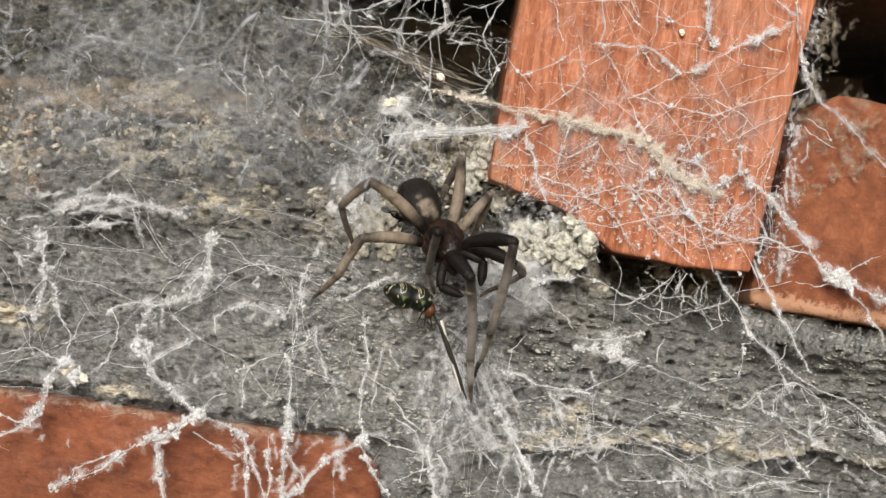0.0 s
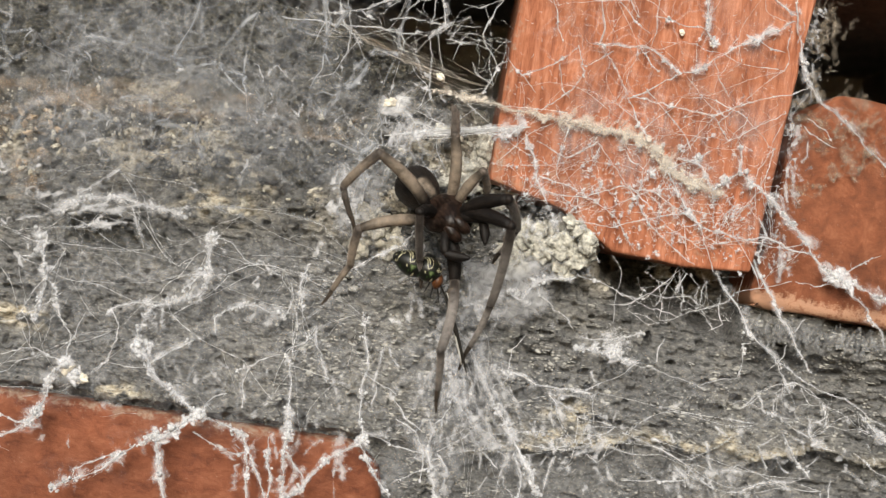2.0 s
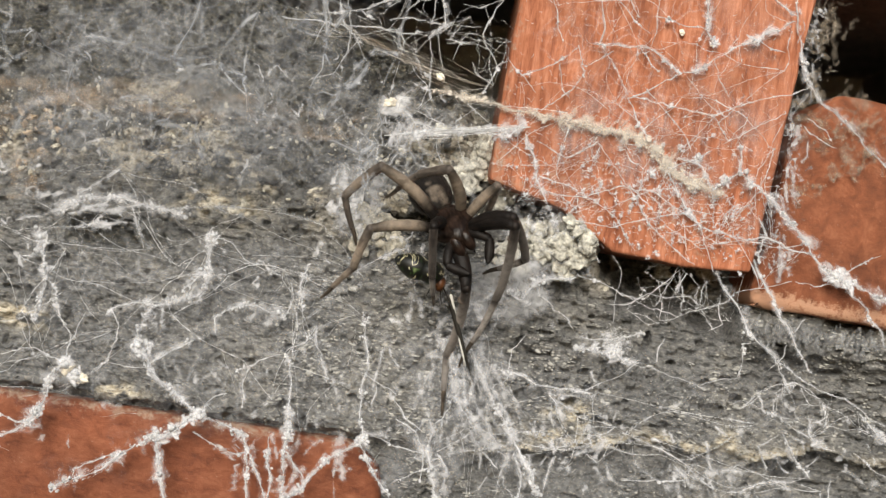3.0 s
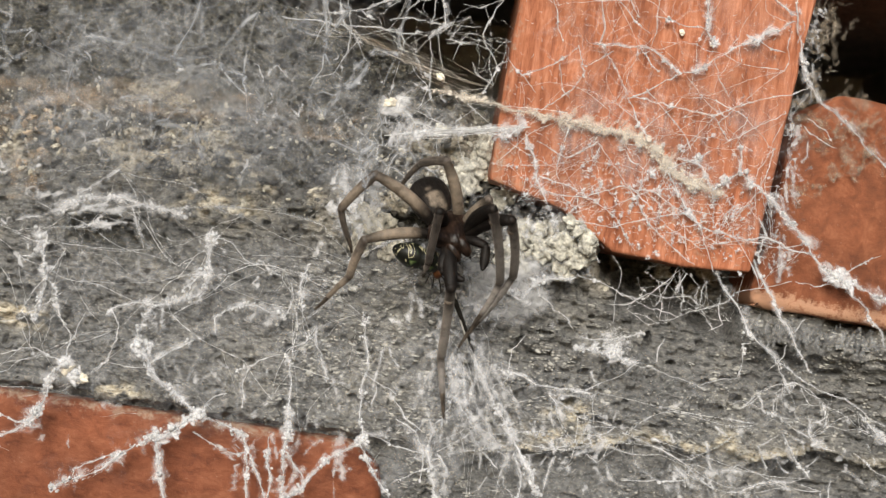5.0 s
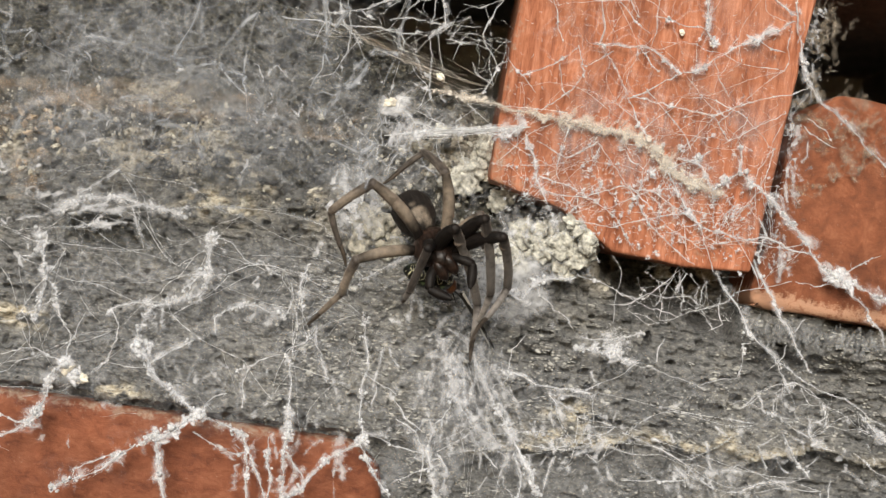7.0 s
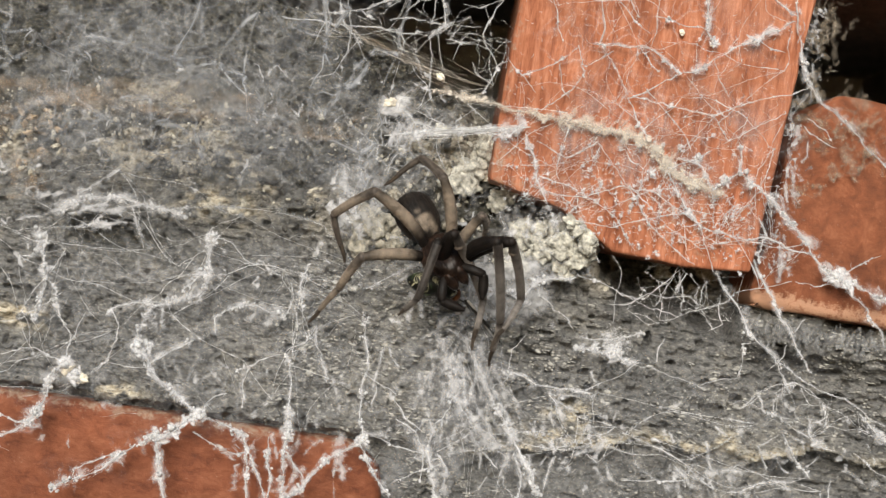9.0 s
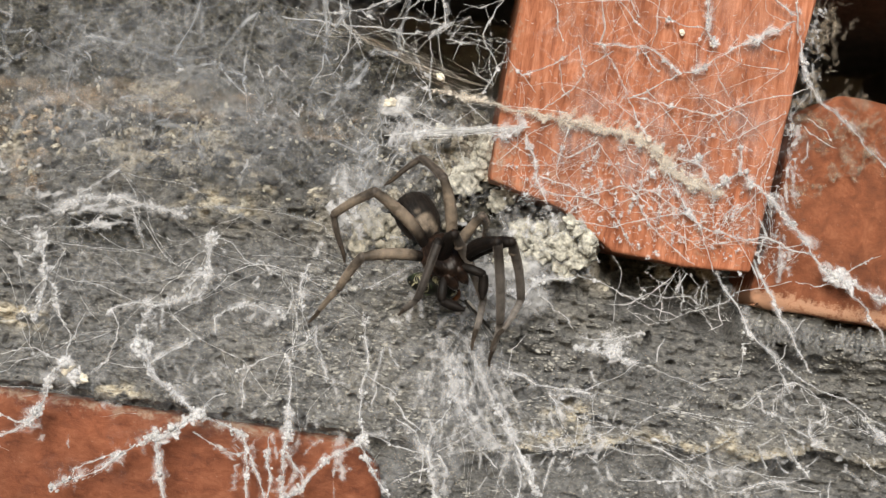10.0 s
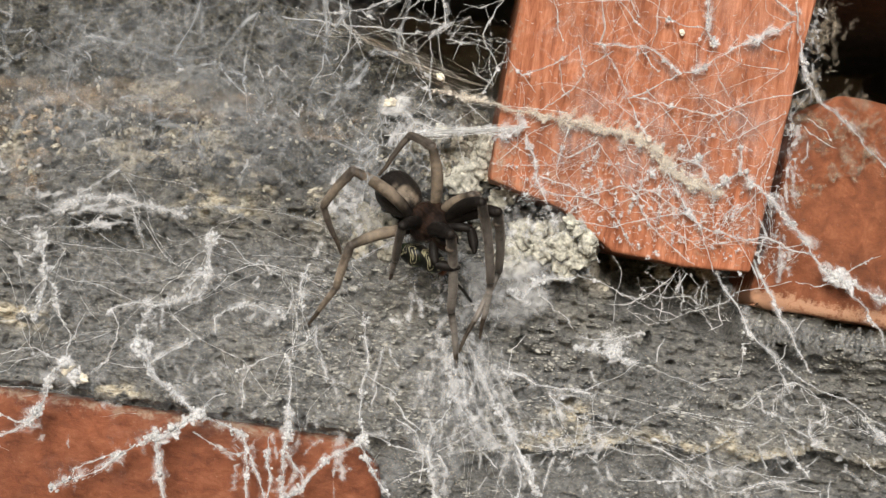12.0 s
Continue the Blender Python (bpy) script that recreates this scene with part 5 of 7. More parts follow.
film("web_sheet", SHEET_PALE, [(-8.4, -6.0, -12.0), (14.2, -6.0, -10.8), (30.5, -3.0, -45.8), (-8.1, -4.0, -51.3)], 2, "thin pale web film below the spider", 17, 0.24)
film("web_sheet", HAZE, [(-82.5, -60.0, 33.2), (-24.9, -34.0, 47.6), (-29.0, -30.0, 20.3), (-81.0, -52.0, 3.1)], 6, "soft grey haze of cobweb before the crust", 23, 0.08)
film("web_sheet", FLUFF, [(-25.0, -5.0, 15.4), (-12.6, -5.0, 16.2), (-8.8, -4.0, -2.3), (-22.3, -4.0, -3.2)], 1, "thin white patch of fresh silk on the crust", 31, 0.3)
film("web_sheet", FLUFF, [(5.3, -5.0, 12.9), (30.3, -6.0, 12.2), (34.0, -4.0, -3.6), (8.0, -3.0, -5.3)], 1, "white silk film over the lime lumps", 37, 0.2)
film("web_sheet", FLUFF, [(-17.2, -4.0, 28.1), (-9.6, -4.0, 28.7), (-8.9, -4.0, 23.7), (-16.4, -4.0, 22.8)], 1, "small white patch of silk on the crust", 41, 0.55)
film("web_sheet", FLUFF, [(0.6, -4.0, 0.2), (22.0, -4.0, 3.4), (25.4, -3.0, -11.4), (2.0, -4.0, -16.0)], 1, "hazy white silk under the spider's feet", 43, 0.42)
film("web_net", NET_WIDE, [(-92, -4.5, -2), (2, -4.5, 2), (12, -4.5, -40), (-88, -5.0, -42)], 2, "wide-meshed white web over the cement", 61, 0.4)
film("web_net", NET_FINE, [(-92, -5.0, 2), (0, -4.5, 6), (6, -4.5, -42), (-86, -5.0, -44)], 2, "fine grey web net over the cement", 67, 0.15)
film("web_net", NET_FINE, [(-96, -9.0, 40), (-14, -7.0, 47), (2, -5.0, 8), (-90, -7.0, -8)], 4, "fine grey web net over the crust", 71, 0.35)
film("web_net", NET_WIDE, [(-94, -14.0, 44), (-20, -10.0, 50), (-6, -7.0, 10), (-90, -9.0, -4)], 4, "wide-meshed grey web over the crust", 73, 0.3)
film("web_net", NET_FINE, [(0, -4.0, -14), (88, -3.5, -4), (92, -3.5, -48), (0, -4.0, -56)], 1, "fine web net over the rough cement", 79, 0.3)
film("web_net", NET_WIDE, [(-26, -4.0, 30), (8, -5.0, 32), (8, -4.0, 6), (-26, -4.0, 4)], 1.5, "white web net over the lime beside the brick", 89, 0.6)
film("web_net", NET_SOFT, [(-92, -26.0, 46), (-24, -18.0, 46), (-12, -14.0, 6), (-88, -22.0, -6)], 8, "soft loose web hanging before the crust", 97, 0.6)
film("web_net", NET_BRICK, [(8, -8.4, 62), (66, -8.4, 62), (66, -8.4, 2), (8, -8.4, 8)], 0.5, "thin white web net over the orange brick", 83, 0.5)
film("web_sheet", SHEET_PALE, [(10.5, -8.2, 35.0), (62.3, -8.2, 40.6), (63.4, -8.2, 4.2), (8.8, -8.2, 10.0)], 0.4, "thin pale web film over the orange brick", 47, 0.15)


# ---- the spider ----
def spider_material(name, dark, light, rough, sheen, scale, pale=(0.34, 0.275, 0.21)):
    m, n, l, b = material(name, rough, 0.25)
    v = coords(n, l)
    f = noise_tex(n, l, v, scale, 5, 0.7)
    hair = noise_tex(n, l, coords(n, l, (1, 1, 0.12)), scale * 6, 3, 0.6)
    col = ramp(n, l, f, [(0.3, dark), (0.7, light)])
    col = mix(n, l, 0.8, col, ramp(n, l, hair, [(0.35, (0.45, 0.45, 0.45)), (0.65, (1.6, 1.55, 1.5))]), "MULTIPLY")
    at = n.new("ShaderNodeAttribute")
    at.attribute_name = "pale"
    col = mix(n, l, at.outputs["Fac"], col, pale)
    blotch = noise_tex(n, l, v, scale * 2.2, 3, 0.6)
    col = mix(n, l, 0.8, col, ramp(n, l, blotch, [(0.34, (0.5, 0.48, 0.47)), (0.47, (1, 1, 1)), (0.66, (1.45, 1.42, 1.4))]), "MULTIPLY")
    l.new(col, b.inputs["Base Color"])
    b.inputs["Sheen Weight"].default_value = sheen
    b.inputs["Sheen Roughness"].default_value = 0.5
    b.inputs["Sheen Tint"].default_value = (0.55, 0.47, 0.40, 1)
    bump(n, l, b, hair, 0.8, 0.0002)
    return m


LEG_SKIN = spider_material("leg_hair", (0.035, 0.029, 0.025), (0.11, 0.094, 0.08), 0.55, 0.25, 260)
LEG_GREY = spider_material("grey_leg_hair", (0.012, 0.010, 0.009), (0.036, 0.030, 0.026), 0.5, 0.3, 260, (0.42, 0.385, 0.35))
LEG_FOOT = spider_material("foot_hair", (0.032, 0.025, 0.019), (0.09, 0.072, 0.055), 0.6, 0.1, 260)
LEG_DARK = spider_material("dark_leg_hair", (0.004, 0.003, 0.0025), (0.012, 0.0088, 0.007), 0.6, 0.0, 260)
SHELL = spider_material("carapace_skin", (0.005, 0.0034, 0.0027), (0.028, 0.017, 0.0125), 0.3, 0.0, 350)
BELLY = spider_material("abdomen_hair", (0.005, 0.004, 0.0035), (0.017, 0.013, 0.010), 0.62, 0.05, 400)
EYE_BLACK = plain("eye_black", (0.01, 0.01, 0.01), 0.12, 200, 0.1, 0.6)
JOINT = plain("joint_skin", (0.46, 0.41, 0.37), 0.5, 900)
RING = plain("knee_skin", (0.12, 0.095, 0.075), 0.5, 900)


def limb(length, radii, bow=0.0, hairs=110, seed=0, sides=12):
    """A tapered leg segment along +z, in mm, bowed along +y, with short hairs."""
    rnd = random.Random(seed)
    bm = bmesh.new()
    rings = []
    n = 14
    rs = np.interp(np.linspace(0, 1, n + 1), np.linspace(0, 1, len(radii)), radii)

    def mid(t):
        return Vector((0, bow * length * 4 * t * (1 - t), length * t))

    for i in range(n + 1):
        t = i / n
        c = mid(t)
        ring = []
        for s in range(sides):
            a = 2 * math.pi * s / sides
            r = rs[i] * (1 + 0.05 * noise.noise((math.cos(a) * 2 + seed, math.sin(a) * 2, t * 9)))
            ring.append(bm.verts.new((c + Vector((math.cos(a) * r, math.sin(a) * r, 0))) * MM))
        rings.append(ring)
    for p, q in zip(rings, rings[1:]):
        for s in range(sides):
            bm.faces.new((p[s], p[(s + 1) % sides], q[(s + 1) % sides], q[s]))
    for ring, c, sign in ((rings[0], mid(0), -1), (rings[-1], mid(1), 1)):
        r = rs[0] if sign < 0 else rs[-1]
        tip = bm.verts.new((c + Vector((0, 0, sign * r * 0.6))) * MM)
        for s in range(sides):
            f = (ring[s], ring[(s + 1) % sides], tip)
            bm.faces.new(f if sign > 0 else f[::-1])
    for _ in range(hairs):
        t = rnd.uniform(0.03, 0.98)
        a = rnd.uniform(0, 2 * math.pi)
        r = float(np.interp(t, np.linspace(0, 1, n + 1), rs))
        out = Vector((math.cos(a), math.sin(a), 0))
        side = Vector((-math.sin(a), math.cos(a), 0)) * 0.025
        p = mid(t) + out * r * 0.95
        tip = p + out * rnd.uniform(0.15, 0.5) + Vector((0, 0, rnd.uniform(0.2, 0.6)))
        bm.faces.new([bm.verts.new(q * MM) for q in (p - side, p + side, tip)])
    return bm


def egg(rx, ry, rz, shape=None, sub=4):
    bm = bmesh.new()
    bmesh.ops.create_icosphere(bm, subdivisions=sub, radius=1)
    for v in bm.verts:
        p = v.co.copy()
        if shape:
            p = shape(p)
        v.co = Vector((p.x * rx, p.y * ry, p.z * rz)) * MM
    return bm


def carapace_shape(p):
    """Broad behind, narrow raised head in front, a groove in the middle of the back."""
    w = 1.0 - 0.38 * max(0, p.z) ** 1.3
    y = p.y * (0.85 + 0.35 * max(0, p.z)) if p.y > 0 else p.y * 0.6
    y -= 0.28 * math.exp(-((p.x / 0.12) ** 2)) * math.exp(-(((p.z + 0.25) / 0.3) ** 2)) if p.y > 0 else 0
    for k in (-0.55, 0.0, 0.45):
        y -= 0.05 * math.exp(-((abs(p.x) * 0.7 + k * 0.6 - p.z * 0.8) / 0.07) ** 2) if p.y > 0.2 else 0
    return Vector((p.x * w, y, p.z))


SPIDER = new("spider")
tagged(SPIDER, "dark brown hairy house spider clutching a fly in its web", "spider")


def set_pale(ob, fn):
    a = ob.data.attributes.new("pale", "FLOAT", "POINT")
    a.data.foreach_set("value", [fn(v.co / MM) for v in ob.data.vertices])


def build_body():
    part("carapace", egg(4.2, 2.5, 5.0, carapace_shape), SHELL, SPIDER, "dark reddish-brown carapace")
    part("sternum", egg(3.1, 1.3, 3.6), SHELL, SPIDER)
    bm = egg(3.9, 3.5, 5.4, lambda p: Vector((p.x * (1 + 0.18 * max(0, -p.z)), p.y, p.z)))
    bmesh.ops.translate(bm, verts=bm.verts[:], vec=Vector((-0.2, 0.4, -9.6)) * MM)
    rnd = random.Random(4)
    for _ in range(700):
        d = Vector((rnd.gauss(0, 1), rnd.gauss(0, 1), rnd.gauss(0, 1))).normalized()
        p = Vector((d.x * 3.95, d.y * 3.55 + 0.4, d.z * 5.45 - 9.6))
        s = d.cross(Vector((0, 0, 1))).normalized() * 0.03
        bm.faces.new([bm.verts.new(q * MM) for q in (p - s, p + s, p + d * rnd.uniform(0.2, 0.5) + Vector((0, 0, -0.5)))])
    ob = part("abdomen", bm, BELLY, SPIDER, "velvety dark abdomen with a tan patch in front")
    set_pale(ob, lambda c: float(step(0.35, 0.6, math.exp(-((c.x - 0.8) / 1.5) ** 2 - ((c.z + 6.6) / 2.0) ** 2) * (1 if c.y > 0 else 0)
             + 0.45 * noise.noise(c * 0.9))) * (0.5 + 0.3 * noise.noise(c * 1.7)))
    part("pedicel", limb(2.6, (0.7, 0.6, 0.8), 0, 0), JOINT, SPIDER, "pale narrow waist").matrix_basis = pose(0, 0.0002, -0.0058)
    for s in (-1, 1):
        ob = part("chelicera", egg(1.15, 1.25, 2.2, lambda p: Vector((p.x, p.y, p.z))), SHELL, SPIDER, "dark brown jaw")
        ob.matrix_basis = pose(s * 1.05 * MM, -0.6 * MM, 4.6 * MM, 50, 0, 0)
        fang = part("fang", limb(1.5, (0.3, 0.2, 0.05), 0.15, 0), EYE_BLACK, ob)
        fang.matrix_basis = pose(0, -0.2 * MM, 1.6 * MM, 30, 0, 0)
        palp = part("palp", limb(4.6, (0.75, 0.9, 0.8), 0.12, 60, 31), LEG_DARK, SPIDER, "dark hairy feeler")
        palp.matrix_basis = pose(s * 1.7 * MM, -0.3 * MM, 3.4 * MM, 8, s * 38, 0)
        tip = part("palp_tip", limb(4.4, (0.8, 0.95, 0.9, 0.35), -0.1, 60, 33), LEG_DARK, palp)
        tip.matrix_basis = pose(0, 0, 4.5 * MM, 25, -s * 75, 0)
        for x, z, r in ((0.25, 3.15, 0.2), (0.62, 3.25, 0.17), (0.5, 2.85, 0.15), (0.85, 2.95, 0.14)):
            e = part("eye", egg(r, r, r, None, 2), EYE_BLACK, SPIDER, "glossy black eye")
            e.matrix_basis = pose(s * x * MM, (1.75 - abs(x) * 0.25) * MM, z * MM)


def build_leg(lengths, hip_at, seed, skin, thick=1.0, shaded=0.3, shin=0.5, foot=0.5):
    """Femur, tibia, metatarsus with its tarsus: each its own part, along +z from its joint.
    The femur's given share is painted dark as body shadow; shin, foot: how pale the tibia and the metatarsus are."""
    hair = LEG_SKIN if skin is LEG_SKIN else LEG_GREY
    a, b, c = lengths
    thick *= 0.92
    hip = part("coxa", egg(1.0 * thick, 0.9 * thick, 1.0 * thick, None, 3), JOINT, SPIDER, "pale hip joint")
    hip.matrix_basis = Matrix.Translation(hip_at * MM)
    stout = 1.22 if skin is LEG_DARK else 1.05
    femur = part("femur", limb(a, [r * thick * stout for r in (0.95, 1.15, 1.22, 1.12, 0.86)], 0.075, 150, seed), LEG_DARK, SPIDER)
    # pale femur whose base stays dark: the body's shadow put into its colour
    if skin is LEG_SKIN:
        set_pale(femur, lambda q: float(step(shaded - 0.12, shaded + 0.12, q.z / a + 0.08 * noise.noise(q))) * (0.62 - 0.45 * float(step(0.75, 0.95, q.z / a))))
    tibia = part("tibia", limb(b, [r * thick for r in (0.98, 0.98, 0.92, 0.9, 0.84)], 0.03, 150, seed + 1), hair, SPIDER)
    set_pale(tibia, lambda q: shin * float(step(0.1, 0.45, q.z / b + 0.1 * noise.noise(q * 0.6))) * (1 - 0.6 * float(step(0.8, 1.0, q.z / b))))
    knee = part("patella", egg(1.02 * thick, 1.02 * thick, 1.12 * thick, None, 3), skin, tibia)
    knee.matrix_basis = pose(0, 0, 0.15 * MM)
    ring = part("knee_joint", limb(0.5, (0.9 * thick, 0.99 * thick, 0.9 * thick), 0, 0, seed + 2), RING, tibia, "pale joint skin")
    ring.matrix_basis = pose(0, 0, 0.16 * b * MM)
    m = c * 0.62
    meta = part("metatarsus", limb(m, [r * thick for r in (0.72, 0.68, 0.6, 0.55)], 0.02, 110, seed + 3), hair, SPIDER)
    set_pale(meta, lambda q: foot * float(step(0.0, 0.3, q.z / m + 0.1 * noise.noise(q * 0.6))) * (1 - 0.5 * float(step(0.75, 1.0, q.z / m))))
    tarsus = part("tarsus", limb(c - m, [r * thick for r in (0.5, 0.44, 0.36, 0.2)], -0.04, 80, seed + 4), LEG_FOOT, meta, "thin dark brown foot")
    tarsus.matrix_basis = pose(0, 0, m * MM)
    return femur, tibia, meta


build_body()
LEGS = {}
HIPS = {}
HIPS["hind_left"] = Vector((-1.71, -0.80, -2.91))
LEGS["hind_left"] = (build_leg((15.6, 9.5, 10.9), HIPS["hind_left"], 1, LEG_SKIN, 1.00, 0.36, 0.5, 0.03), (15.6, 9.5, 10.9))
HIPS["third_left"] = Vector((-2.50, -0.80, -1.82))
LEGS["third_left"] = (build_leg((13.4, 8.7, 9.7), HIPS["third_left"], 11, LEG_SKIN, 0.95, 0.3, 0.6, 0.5), (13.4, 8.7, 9.7))
HIPS["hind_right"] = Vector((2.29, -0.80, -2.21))
LEGS["hind_right"] = (build_leg((13.0, 8.0, 9.5), HIPS["hind_right"], 21, LEG_SKIN, 0.95, 0.1, 0.02, 0.02), (13.0, 8.0, 9.5))
HIPS["third_right"] = Vector((2.88, -0.80, -0.38))
LEGS["third_right"] = (build_leg((9.4, 8.0, 7.0), HIPS["third_right"], 31, LEG_SKIN, 0.85, 0.1, 0.4, 0.4), (9.4, 8.0, 7.0))
HIPS["second_right"] = Vector((2.17, -0.80, 2.39))
LEGS["second_right"] = (build_leg((13.0, 17.6, 16.6), HIPS["second_right"], 41, LEG_DARK, 1.00, 1, 0.3, 0.55), (13.0, 17.6, 16.6))
HIPS["front_right"] = Vector((2.33, -0.80, 2.14))
LEGS["front_right"] = (build_leg((12.0, 15.5, 12.0), HIPS["front_right"], 51, LEG_DARK, 1.00, 1, 0.18, 0.55), (12.0, 15.5, 12.0))
HIPS["front_left"] = Vector((-1.30, -0.80, 0.99))
LEGS["front_left"] = (build_leg((10.5, 20.5, 14.5), HIPS["front_left"], 61, LEG_DARK, 1.05, 1, 0.5, 0.4), (10.5, 20.5, 14.5))
HIPS["second_left"] = Vector((-1.34, -0.80, -1.76))
LEGS["second_left"] = (build_leg((9.0, 10.4, 7.0), HIPS["second_left"], 71, LEG_DARK, 0.90, 1, 0.05, 0.25), (9.0, 10.4, 7.0))


# ---- the prey ----
def fly_material():
    m, n, l, b = material("green_metal", 0.4, 0.4)
    v = coords(n, l)
    f = noise_tex(n, l, coords(n, l, (1.2, 1, 1.0)), 300, 2, 0.45, 1.0)
    l.new(ramp(n, l, f, [(0.38, (0.006, 0.006, 0.005)), (0.415, (0.46, 0.43, 0.27)), (0.44, (0.008, 0.008, 0.006)), (0.56, (0.006, 0.007, 0.005)), (0.61, (0.03, 0.05, 0.016)), (0.68, (0.13, 0.17, 0.07)), (0.74, (0.56, 0.53, 0.40))]), b.inputs["Base Color"])
    bump(n, l, b, f, 0.3, 0.0002)
    return m


def build_fly():
    fly = new("fly")
    tagged(fly, "dead striped green fly held in the spider's jaws", "fly")
    green = fly_material()
    amber = plain("amber_eye", (0.075, 0.028, 0.010), 0.45, 600, 0.95)
    wing_m = plain("wing_film", (0.55, 0.53, 0.48), 0.35, 500)
    black = plain("fly_black", (0.02, 0.018, 0.015), 0.35, 500)
    part("abdomen", egg(3.6, 2.2, 2.4, lambda p: Vector((p.x, p.y * (1 - 0.25 * max(0, -p.x)), p.z * (1 - 0.3 * max(0, -p.x))))), green, fly, "black abdomen with gold-green markings").matrix_basis = pose(-1.2 * MM, 0, 0, 0, 4, 0)
    part("thorax", egg(2.5, 2.1, 2.3), green, fly, "metallic green thorax").matrix_basis = pose(2.3 * MM, -0.2 * MM, 0.1 * MM)
    part("head", egg(1.0, 1.3, 1.5), amber, fly, "amber-brown head").matrix_basis = pose(4.6 * MM, 0, -1.4 * MM)
    for dx, tilt, ln, w in ((0, 0, 15.5, 0.5), (0.5, 4, 13.5, 0.35)):
        bm = limb(ln, (0.35, w, w * 0.9, w * 0.7, 0.08), 0.03, 0, 5 + dx, 8)
        for v in bm.verts:
            v.co.y *= 0.35
        ob = part("wing", bm, wing_m if dx else black, fly, "folded thin wing hanging down")
        ob.matrix_basis = pose((6.6 + dx) * MM, 0, -2.6 * MM, 0, 144 + tilt, 0)
    for k in range(4):
        ob = part("leg", limb(2.6 + 0.5 * k, (0.16, 0.14, 0.06), 0.12, 12, 50 + k, 6), black, fly)
        ob.matrix_basis = pose((3.4 + k * 0.6) * MM, -0.8 * MM, -1.6 * MM, 0, 190 - 18 * k, 0)
    return fly


FLY = build_fly()


def prey_strand():
    """The silk line that holds the fly and is dragged along with it."""
    w = Threads(31)
    w.path([(-10.5, 1.0, -4.6), (-4.0, 0.5, 0.0), (-1.0, 0.0, 1.4)], width=0.28, fuzz=4, reach=0.25)
    return tagged(w.web("web_strand", SILK, "white silk line tied to the fly"), kind="thing")


STRAND = prey_strand()


# ---- what moves: the spider's body, each leg segment, the fly it holds ----
def flow(rows, t):
    """The values of rows (seconds, values) at t, gliding without overshoot."""
    a = np.array(rows, float)
    k = int(np.clip(np.searchsorted(a[:, 0], t, side="right") - 1, 0, len(a) - 2))
    s = np.diff(a[:, 1:], axis=0) / np.diff(a[:, 0])[:, None]

    def slope(i):
        if i == 0 or i == len(a) - 1:
            return np.zeros(a.shape[1] - 1)
        p, q = s[i - 1], s[i]
        return np.where(p * q > 0, 2 * p * q / (p + q + 1e-12 * np.sign(p + q) + 1e-15), 0)

    h = a[k + 1, 0] - a[k, 0]
    u = min(max((t - a[k, 0]) / h, 0), 1)
    return (a[k, 1:] * (2 * u ** 3 - 3 * u ** 2 + 1) + a[k + 1, 1:] * (3 * u ** 2 - 2 * u ** 3)
            + slope(k) * h * (u ** 3 - 2 * u ** 2 + u) + slope(k + 1) * h * (u ** 3 - u ** 2))


TICKS = [k / 10 for k in range(121)]


def body_pose(v):
    """Place in mm, the body's heading in the wall's plane and how far the head leans out, in degrees."""
    x, y, z, heading, lean = v
    a, b = radians(heading), radians(lean)
    f = Vector((math.sin(a) * math.cos(b), -math.sin(b), -math.cos(a) * math.cos(b)))
    d = Vector((0, -1, 0)) - f * -f.y
    d.normalize()
    r = d.cross(f)
    return Matrix.Translation(Vector((x, y, z)) * MM) @ Matrix((r, d, f)).transposed().to_4x4()


def key_leg(name, *spans):
    """Knee, ankle and tip in mm, time by time; the segments keep their length and stay joined."""
    rows = [r for span in spans for r in span]
    segments, lengths = LEGS[name]
    keys = [[], [], []]
    turns = [None, None, None]
    for t in TICKS:
        m = BODY_AT[t]
        inv = m.inverted()
        v = flow(rows, t)
        p = HIPS[name] * MM
        chain = [p]
        for i in range(3):
            q = inv @ (Vector(v[3 * i:3 * i + 3]) * MM)
            chain.append(chain[-1] + (q - chain[-1]).normalized() * lengths[i] * MM)
        heart = (chain[0] + chain[3]) / 2
        for i in range(3):
            # the segment points along its z; its back arches away from the leg's inside
            way = (chain[i + 1] - chain[i]).normalized()
            back = (chain[i] + chain[i + 1]) / 2 - heart
            back = (back - way * back.dot(way)).normalized()
            if turns[i] is not None:
                old = turns[i] - way * turns[i].dot(way)
                back = (old.normalized() * 0.75 + back * 0.25)
                back = (back - way * back.dot(way)).normalized()
            turns[i] = back
            m3 = Matrix((back.cross(way), back, way)).transposed()
            keys[i].append((t, Matrix.Translation(chain[i]) @ m3.to_4x4()))
    for ob, k in zip(segments, keys):
        walk(ob, k)


BODY_AT = {}


